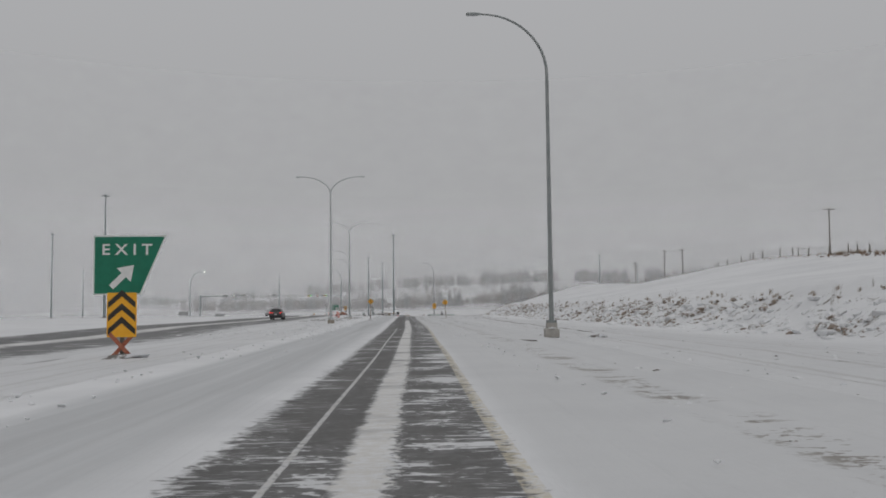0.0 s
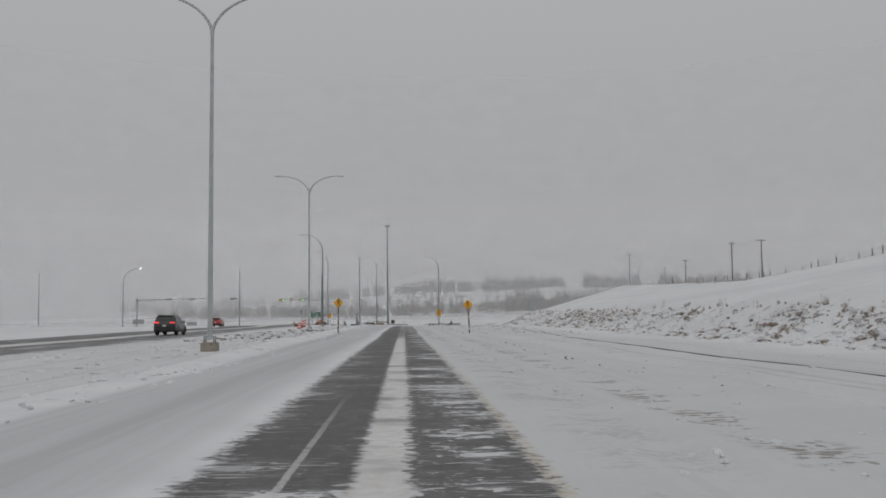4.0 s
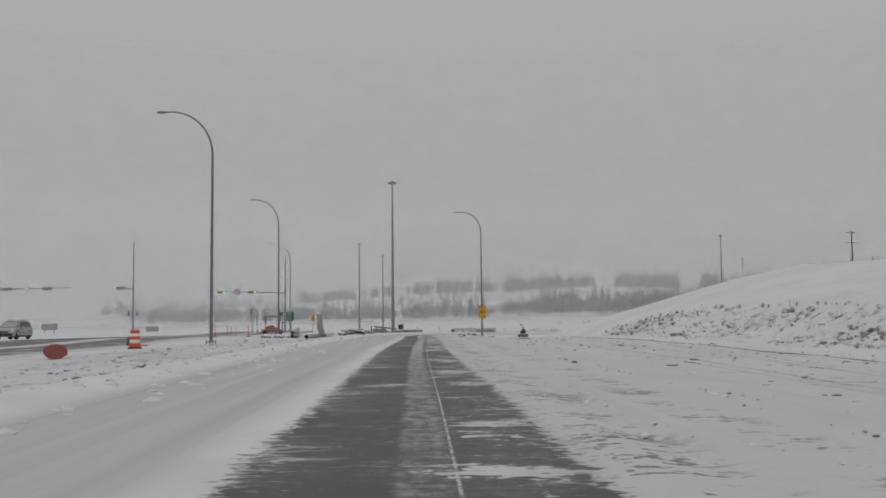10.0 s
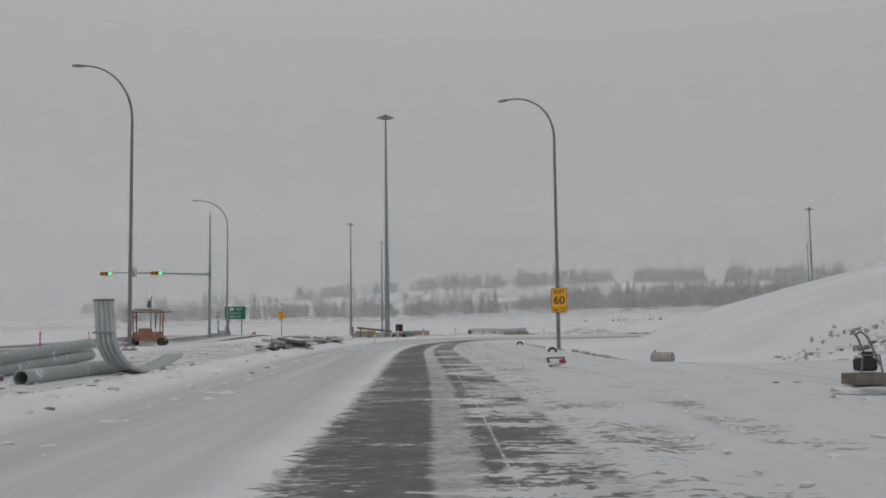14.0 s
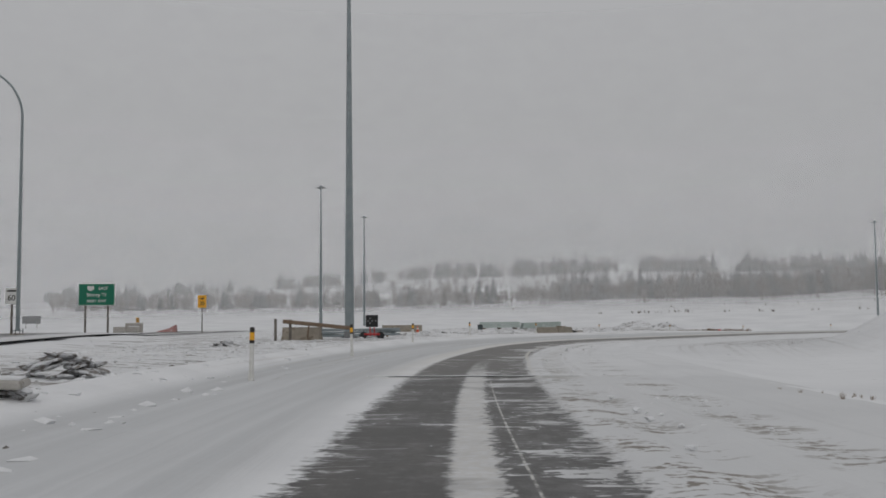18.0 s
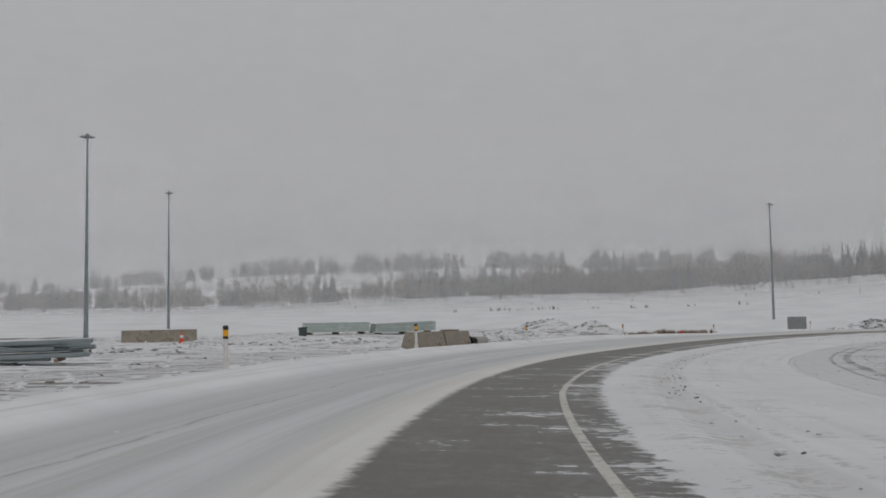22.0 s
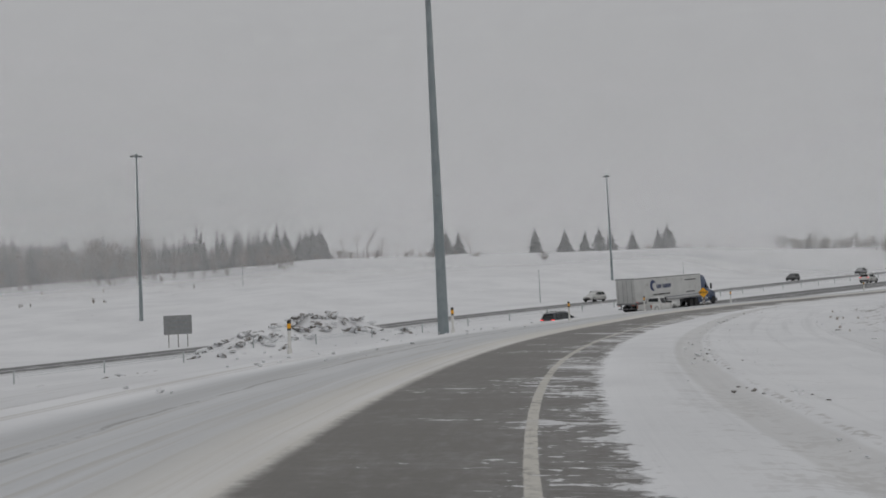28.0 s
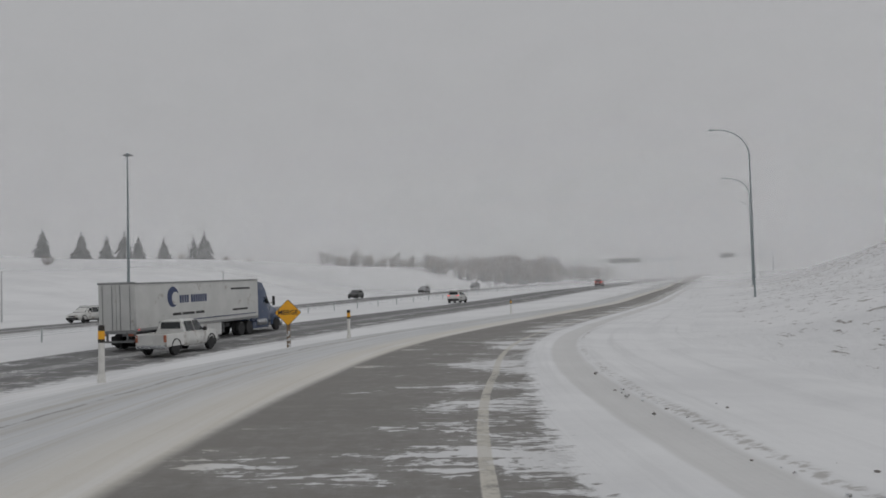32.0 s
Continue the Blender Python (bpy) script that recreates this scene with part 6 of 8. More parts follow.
# ---- delineators, drums, fences ----
def delineator(x, y, lean=0.0, top=None, yaw=0):
    zb = land_at(x, y)
    h = 1.12 if top is None else top - zb + 0.02
    ob = thing("delineator_post", "white marker post with black and yellow cap", "marker post", "marker posts along the ramp", at=pose(x, y, zb - 0.02, 0, lean, yaw))
    part("shaft", Shape().tube([(0, 0, -0.1), (0, 0, h * 0.72)], [0.062, 0.056], 10), M_POST, ob)
    part("base_collar", Shape().lathe([(0.085, 0), (0.08, 0.16), (0.06, 0.2)], 10), M_POST, ob)
    part("lower_band", Shape().tube([(0, 0, h * 0.70), (0, 0, h * 0.76)], 0.063, 10), M_BLACK, ob)
    part("reflector", Shape().tube([(0, 0, h * 0.76), (0, 0, h * 0.90)], 0.064, 10), M_YELLOW, ob, "amber reflective band")
    part("cap", Shape().lathe([(0.063, h * 0.90), (0.063, h * 0.985), (0.04, h)], 10), M_BLACK, ob)


for x, y, lean, top in ((-5.86, 308.86, 1, 2.87), (-4.38, 325.0, -1, 2.81), (-1.9, 341.4, 0.5, 2.72), (2.41, 358.9, 0, 2.66), (9.53, 375.1, -1, 2.49), (18.0, 388.6, 0.5, 2.17), (29.65, 403.8, -0.5, 1.92), (42.95, 416.1, 0.4, 1.58)):
    delineator(x, y, lean, top)
for x, y, lean in ((61.5, 431, 0.6), (72.6, 433.9, 0), (87.5, 438.4, -1), (105.5, 444.3, 0), (124.2, 446.6, 0.5), (163, 448.4, 0)):
    delineator(x, y, lean)


def drum(x, y, tip=0.0, zb=None, size=1.0):
    ob = thing("traffic_drum", "orange and white traffic drum standing in the snow" if tip == 0 else "orange traffic drum lying on its side", "traffic drum", at=pose(x, y, (land_at(x, y) if zb is None else zb) + (0.28 if tip else 0), tip, 0, 20) @ Matrix.Diagonal((size, size, size, 1)))
    prof = ((0.29, 0.08, 0.32, M_ORANGE), (0.275, 0.32, 0.50, M_WHITE), (0.265, 0.50, 0.68, M_ORANGE), (0.255, 0.68, 0.84, M_WHITE), (0.245, 0.84, 1.02, M_ORANGE))
    part("rubber_base", Shape().lathe([(0.38, 0), (0.38, 0.06), (0.31, 0.1)], 18), M_RUBBER, ob)
    for r, a, b, m in prof:
        part("band", Shape().lathe([(r, a), (r, b - 0.02), (r - 0.012, b)], 18), m, ob)
    part("handle", Shape().tube([(-0.12, 0, 1.02), (-0.1, 0, 1.1), (0.1, 0, 1.1), (0.12, 0, 1.02)], 0.02, 6), M_ORANGE, ob)


drum(-14.8, 196.0, zb=land_at(-14.8, 196.0) - 0.06, size=0.84)
drum(-16.65, 218.1)
o = thing("fallen_sign", "round dull red sign tipped over in the snow", "road sign", at=pose(-15.6, 203.8, land_at(-15.6, 203.8) + 0.30, 36, 12, 8))
part("disc", Shape().lathe([(0.46, -0.015), (0.46, 0.015)], 24), worn("dull_red_sign", (0.20, 0.035, 0.035), (0.27, 0.06, 0.055), 0.5), o)
part("stand", Shape().tube([(-0.5, 0, -0.05), (0.5, 0, -0.05)], 0.03, 6), M_GALV, o)
o = thing("sign_stand", "small fallen sign stand half buried in snow", "sign stand", at=pose(-18.6, 224, land_at(-18.6, 224), 0, 0, 15))
part("plate", Shape().box((0.55, 0.06, 0.5), (0, 0, 0.3), 0.01, (12, 0, 0)), M_GREYWOOD, o)
part("foot", Shape().box((1.1, 0.2, 0.08), (0.4, 0, 0.06), 0.01), M_ORANGE, o)


def channelizer(x, y):
    ob = thing("tubular_marker", "slim orange and white tubular traffic marker", "traffic marker", "tubular markers in the works", at=pose(x, y, land_at(x, y)))
    part("rubber_base", Shape().box((0.4, 0.4, 0.06), (0, 0, 0.03), 0.02), M_RUBBER, ob)
    for a, b, m in ((0.05, 0.5, M_ORANGE), (0.5, 0.62, M_WHITE), (0.62, 0.78, M_ORANGE), (0.78, 0.9, M_WHITE), (0.9, 1.12, M_ORANGE)):
        part("band", Shape().tube([(0, 0, a), (0, 0, b)], 0.055 - 0.01 * a, 10), m, ob)


for x, y in ((-19.6, 252.5), (-21.6, 268), (-24.5, 285), (-26.8, 300), (-18.3, 262)):
    channelizer(x, y)

# median cable barrier of the highway
cb = thing("cable_barrier", "slim white cable barrier in the snowy median", "barrier", at=pose(0, 0, 0))
bx = list(np.arange(75, 330, 7.5))
for x in bx:
    y = float(highway_y(x)) + 21
    part("post", Shape().box((0.10, 0.10, 1.1), (x, y, land_at(x, y) + 0.5), 0.01), M_GALV_NEW, cb)
for dz in (0.5, 0.65, 0.8):
    part("cable", Shape().tube([(x, float(highway_y(x)) + 21, land_at(x, float(highway_y(x)) + 21) + dz) for x in bx], 0.012, 4), M_GALV, cb)

# fence and power poles on the hill
fx = thing("hill_fence", "old wire fence with timber posts on the hill crest", "fence")
pts = [(58 + 0.02 * (y - 100) + 0.8 * math.sin(y * 0.3), y) for y in np.arange(70, 345, 5.0)]
for i, (x, y) in enumerate(pts):
    part("post", Shape().tube([(x, y, land_at(x, y) - 0.3), (x + 0.05 * math.sin(i * 2.3), y, land_at(x, y) + 1.25)], 0.085, 6), M_GREYWOOD, fx)
for dz in (0.45, 0.8, 1.1):
    part("wire", Shape().tube([(x, y, land_at(x, y) + dz) for x, y in pts], 0.012, 3), M_DARKPOLE, fx)


def power_pole(x, y, top, yaw, arms=2):
    zb = land_at(x, y)
    ob = thing("power_pole", "weathered timber power pole with crossarms", "power pole", "power poles on the hill", at=pose(x, y, zb, 0, 0, yaw))
    h = top - zb
    part("pole", Shape().tube([(0, 0, -0.5), (0, 0, h)], [0.17, 0.11], 8), M_GREYWOOD, ob)
    for k in range(arms):
        arm = part("crossarm", Shape().box((2.6, 0.12, 0.14), (0, 0.12, h - 0.4 - 1.9 * k), 0.01), M_GREYWOOD, ob)
        for sx in (-1.2, -0.6, 0.6, 1.2):
            part("insulator", Shape().lathe([(0.05, 0), (0.06, 0.08), (0.03, 0.16)], 8, (sx, 0.12, h - 0.33 - 1.9 * k)), M_WHITE, arm)


PP = ((79.4, 302.5, 21.5, 30), (79.5, 282.5, 20.5, 10), (83.6, 191, 22.4, 0), (80, 345, 20.0, 25))
for x, y, top, yaw in PP:
    power_pole(x, y, top, yaw, 2 if y > 290 else 1)
w = thing("power_line", "thin overhead wires between the power poles", "power line")
for sx in (-1.2, 1.2):
    for (xa, ya, za, _), (xb, yb, zb2, _) in ((PP[2], PP[1]), (PP[1], PP[0]), (PP[0], PP[3])):
        part("wire", Shape().tube([(lerp(xa, xb, q) + sx, lerp(ya, yb, q), lerp(za, zb2, q) - 0.2 - 3.2 * q * (1 - q)) for q in [j / 10 for j in range(11)]], 0.012, 3), M_DARKPOLE, w)

# kerb at the edge of the unfinished lane
kb = thing("kerb", "thin dark kerb edge half buried in snow", "kerb", kind="structure")
ky = list(np.arange(58, 262, 6.0))
for a, b in zip(ky[:-1], ky[1:]):
    xa, xb = (float(np.interp(q, (40, 72, 122, 177, 230, 262), (10.2, 11.2, 11.0, 12.6, 14.8, 12.5))) for q in (a, b))
    part("kerb_stone", Shape().tube([(xa, a, land_at(xa, a) + 0.0), (xb, b - 0.05, land_at(xb, b) + 0.0)], 0.035, 4), M_GREYWOOD, kb, smooth=False)


# ---- vehicles ----
M_TYRE = worn("tyre", (0.02, 0.02, 0.021), (0.05, 0.05, 0.052), 0.85, 0, 5.0, 0.002, (0.30, 0.30, 0.30), 0.64)
M_RIM = worn("alloy_rim", (0.16, 0.165, 0.17), (0.24, 0.245, 0.25), 0.4, 0.6, 8.0)
M_GLASS_DARK, _nd, _lk, _b = material("tinted_car_glass", 0.08)
_b.inputs["Base Color"].default_value = (0.015, 0.018, 0.02, 1)
_b.inputs["Specular IOR Level"].default_value = 0.6
M_TRIM = worn("black_car_trim", (0.018, 0.018, 0.019), (0.04, 0.04, 0.041), 0.6, 0, 6.0)
M_CHROME = worn("dull_chrome", (0.38, 0.39, 0.40), (0.48, 0.49, 0.50), 0.25, 0.9, 8.0)
M_PLATE = worn("plain_plate", (0.62, 0.62, 0.60), (0.70, 0.70, 0.68), 0.5)


def car_paint(name, c, grime=(0.30, 0.29, 0.275), at=0.60):
    m = worn(name, c, tuple(x * 1.15 for x in c), 0.32, 0.1, 1.2, 0.0004, grime, at)
    m.node_tree.nodes["Principled BSDF"].inputs["Coat Weight"].default_value = 0.35
    return m


def wheel(parent, x, y, r, w):
    side = 1 if y > 0 else -1
    t = part("wheel", Shape().lathe([(r * 0.62, -w / 2), (r * 0.93, -w / 2), (r, -w * 0.36), (r, w * 0.36), (r * 0.93, w / 2), (r * 0.62, w / 2)], 22, (0, 0, 0), (90, 0, 0)), M_TYRE, parent)
    t.matrix_basis = pose(x, y, r)
    rim = Shape().lathe([(r * 0.62, -w * 0.3), (r * 0.62, w * 0.3)], 18, (0, 0, 0), (90, 0, 0))
    for k in range(5):
        a = 2 * math.pi * k / 5
        rim.box((r * 0.5, 0.04, r * 0.15), (math.cos(a) * r * 0.33, side * w * 0.36, math.sin(a) * r * 0.33), 0.01, (0, -math.degrees(a), 0))
    rim.lathe([(r * 0.14, -0.03), (r * 0.12, 0.03)], 10, (0, side * w * 0.38, 0), (90, 0, 0))
    part("rim", rim, M_RIM, t)


def body_rings(stations):
    """stations: x, floor z, belt z, roof z, half width at the belt, half width at the roof."""
    rings = []
    for x, zf, zb, zr, wb, wr in stations:
        zm = zf + (zb - zf) * 0.55
        pts = [(wb * 0.90, zf), (wb * 0.985, zf + 0.10), (wb * 1.0, zm), (wb * 0.965, zb), (wr, zr - 0.07 * (zr > zb + 0.1)), (wr * 0.82, zr)]
        rings.append([(x, y, z) for y, z in pts] + [(x, -y, z) for y, z in reversed(pts)])
    return rings


def quad_panel(pts, mat, name, parent, label=""):
    """A thin pane through four or more corner points, 6 mm thick outward."""
    p = [Vector(q) for q in pts]
    n = (p[1] - p[0]).cross(p[2] - p[0]).normalized() * 0.006
    v = [q + n for q in p] + [q - n * 2 for q in p]
    k = len(p)
    f = [tuple(range(k)), tuple(range(2 * k - 1, k - 1, -1))] + [(i, i + k, (i + 1) % k + k, (i + 1) % k) for i in range(k)]
    return part(name, Shape().add(v, f), mat, parent, label, smooth=False)


def suv(x, y, yaw, paint, label, name="suv", braking=False, lights=False, size=1.0, zb=None, tilt=0.0):
    ob = thing(name, label, "car", at=pose(x, y, land_at(x, y) + 0.05 if zb is None else zb, 0, tilt, yaw))
    st = [(-2.36, 0.50, 0.92, 0.94, 0.80, 0.74), (-2.33, 0.36, 0.98, 1.00, 0.88, 0.80), (-2.24, 0.30, 1.08, 1.22, 0.92, 0.78), (-2.02, 0.28, 1.10, 1.62, 0.94, 0.68), (-1.75, 0.27, 1.10, 1.70, 0.945, 0.67), (-0.8, 0.26, 1.08, 1.745, 0.95, 0.67), (0.15, 0.26, 1.05, 1.71, 0.95, 0.66), (0.62, 0.26, 1.04, 1.46, 0.95, 0.70), (1.12, 0.26, 1.03, 1.07, 0.94, 0.80), (1.75, 0.28, 0.94, 1.00, 0.92, 0.76), (2.2, 0.34, 0.82, 0.88, 0.85, 0.66), (2.34, 0.42, 0.66, 0.70, 0.74, 0.58)]
    if size != 1.0:
        st = [tuple(v * size for v in s) for s in st]
    body = part("body", Shape().loft(body_rings(st)), paint, ob)
    k = size

    def sc(p):
        return [(a * k, b * k, c * k) for a, b, c in p]

    for s in (-1, 1):
        for (xa, xb, za, zc) in ((-1.92, -1.10, 1.13, 1.60), (-1.02, -0.10, 1.11, 1.62), (-0.02, 0.78, 1.09, 1.56)):
            wb, wt = 0.925, 0.735
            top_b = xb - (0.46 if xb > 0.5 else 0.0)
            top_a = xa + (0.14 if xa < -1.8 else 0.0)
            pts = sc([(xa, s * wb, za), (xb, s * wb, za), (top_b, s * wt, zc), (top_a, s * wt, zc)])
            quad_panel(pts if s < 0 else pts[::-1], M_GLASS_DARK, "side_window", body)
        wheel(ob, -1.42 * k, s * 0.80 * k, 0.36 * k, 0.24 * k)
        wheel(ob, 1.42 * k, s * 0.80 * k, 0.36 * k, 0.24 * k)
        for wx in (-1.42, 1.42):
            arch = [(wx * k + 0.43 * k * math.cos(a), s * 0.925 * k, 0.37 * k + 0.43 * k * math.sin(a)) for a in [math.pi * j / 10 for j in range(-1, 12)]]
            part("wheel_arch", Shape().tube(arch, 0.045 * k, 6), M_TRIM, ob)
        part("mirror", Shape().box((0.14 * k, 0.20 * k, 0.15 * k), (0.62 * k, s * 1.03 * k, 1.14 * k), 0.03), paint, ob)
        part("tail_lamp", Shape().box((0.10 * k, 0.42 * k, 0.10 * k), (-2.27 * k, s * 0.66 * k, 1.04 * k), 0.02), M_REDGLOW if braking else M_RUSTRED, ob, "glowing red tail lamp" if braking else "")
        part("headlamp", Shape().box((0.16 * k, 0.38 * k, 0.11 * k), (2.14 * k, s * 0.60 * k, 0.78 * k), 0.02), M_HEADGLOW if lights else M_CLEARGLASS, ob, "lit headlamp" if lights else "")
        part("roof_rail", Shape().tube(sc([(-1.7, s * 0.62, 1.71), (-1.4, s * 0.62, 1.79), (-0.1, s * 0.62, 1.79), (0.2, s * 0.62, 1.72)]), 0.025 * k, 6), M_TRIM, ob)
        part("door_handle", Shape().box((0.2 * k, 0.03, 0.04 * k), (-0.85 * k, s * 0.955 * k, 0.98 * k), 0.01), paint, body)
        part("sill", Shape().box((2.1 * k, 0.06, 0.14 * k), (0, s * 0.92 * k, 0.30 * k), 0.02), M_TRIM, ob)
    quad_panel(sc([(-2.275, 0.66, 1.20), (-2.275, -0.66, 1.20), (-2.075, -0.60, 1.57), (-2.075, 0.60, 1.57)]), M_GLASS_DARK, "rear_window", body)
    quad_panel(sc([(1.09, -0.74, 1.09), (1.09, 0.74, 1.09), (0.26, 0.62, 1.655), (0.26, -0.62, 1.655)]), M_GLASS_DARK, "windscreen", body)
    part("rear_bumper", Shape().box((0.16 * k, 1.66 * k, 0.30 * k), (-2.30 * k, 0, 0.48 * k), 0.05), M_TRIM, ob)
    part("front_bumper", Shape().box((0.2 * k, 1.5 * k, 0.28 * k), (2.26 * k, 0, 0.46 * k), 0.05), M_TRIM, ob)
    part("grille", Shape().box((0.06, 0.8 * k, 0.16 * k), (2.32 * k, 0, 0.68 * k), 0.02), M_TRIM, ob)
    part("plate", Shape().box((0.02, 0.30 * k, 0.15 * k), (-2.365 * k, 0, 0.80 * k), 0.005), M_PLATE, ob)
    part("spoiler", Shape().box((0.22 * k, 1.26 * k, 0.05 * k), (-2.06 * k, 0, 1.655 * k), 0.02), paint, ob)
    return ob


def pickup(x, y, yaw, paint, label, lights=False, zb=None, tilt=0.0):
    ob = thing("pickup_truck", label, "pickup truck", at=pose(x, y, land_at(x, y) + 0.05 if zb is None else zb, 0, tilt, yaw))
    cab = [(-0.95, 0.45, 1.20, 1.24, 0.96, 0.90), (-0.90, 0.42, 1.22, 1.84, 0.98, 0.70), (-0.3, 0.40, 1.22, 1.93, 0.985, 0.70), (0.55, 0.40, 1.20, 1.90, 0.985, 0.69), (0.95, 0.40, 1.19, 1.66, 0.985, 0.74), (1.45, 0.40, 1.18, 1.22, 0.98, 0.86), (2.35, 0.42, 1.10, 1.17, 0.97, 0.84), (2.85, 0.48, 1.02, 1.08, 0.93, 0.80), (2.95, 0.55, 0.85, 0.9, 0.85, 0.74)]
    body = part("cab", Shape().loft(body_rings(cab)), paint, ob)
    bed = Shape()
    for s in (-1, 1):
        bed.box((2.02, 0.10, 0.72), (-1.93, s * 0.93, 0.86), 0.03)
    bed.box((0.10, 1.78, 0.62), (-2.92, 0, 0.90), 0.03).box((1.98, 1.8, 0.08), (-1.93, 0, 0.62), 0.01).box((0.08, 1.8, 0.66), (-0.98, 0, 0.88), 0.01)
    part("cargo_bed", bed, paint, ob)
    for s in (-1, 1):
        for xa, xb in ((-0.80, 0.02), (0.10, 1.05)):
            pts = [(xa, s * 0.965, 1.24), (xb, s * 0.965, 1.23), (xb - (0.40 if xb > 0.5 else 0.02), s * 0.765, 1.80), (xa + 0.03, s * 0.765, 1.82)]
            quad_panel(pts if s < 0 else pts[::-1], M_GLASS_DARK, "side_window", body)
        wheel(ob, -1.95, s * 0.84, 0.40, 0.27)
        wheel(ob, 1.95, s * 0.84, 0.40, 0.27)
        for wx in (-1.95, 1.95):
            part("wheel_arch", Shape().tube([(wx + 0.48 * math.cos(a), s * 0.965, 0.42 + 0.48 * math.sin(a)) for a in [math.pi * j / 10 for j in range(-1, 12)]], 0.045, 6), M_TRIM, ob)
        part("mirror", Shape().box((0.14, 0.24, 0.22), (0.98, s * 1.10, 1.28), 0.03), M_TRIM, ob)
        part("tail_lamp", Shape().box((0.08, 0.16, 0.40), (-2.95, s * 0.88, 0.98), 0.02), M_RUSTRED, ob, "red tail lamp")
        part("headlamp", Shape().box((0.16, 0.34, 0.2), (2.82, s * 0.70, 0.95), 0.03), M_HEADGLOW if lights else M_CLEARGLASS, ob, "lit headlamp" if lights else "")
    quad_panel([(-0.935, 0.66, 1.30), (-0.935, -0.66, 1.30), (-0.915, -0.60, 1.78), (-0.915, 0.60, 1.78)], M_GLASS_DARK, "rear_window", body)
    quad_panel([(1.42, -0.78, 1.24), (1.42, 0.78, 1.24), (0.62, 0.64, 1.86), (0.62, -0.64, 1.86)], M_GLASS_DARK, "windscreen", body)
    part("rear_bumper", Shape().box((0.18, 1.8, 0.2), (-3.02, 0, 0.52), 0.04), M_CHROME, ob)
    part("front_bumper", Shape().box((0.2, 1.8, 0.24), (2.95, 0, 0.55), 0.05), M_CHROME, ob)
    part("grille", Shape().box((0.06, 1.0, 0.32), (2.94, 0, 0.92), 0.03), M_TRIM, ob)
    part("plate", Shape().box((0.02, 0.30, 0.15), (-2.99, 0, 0.78), 0.004), M_PLATE, ob)
    return ob


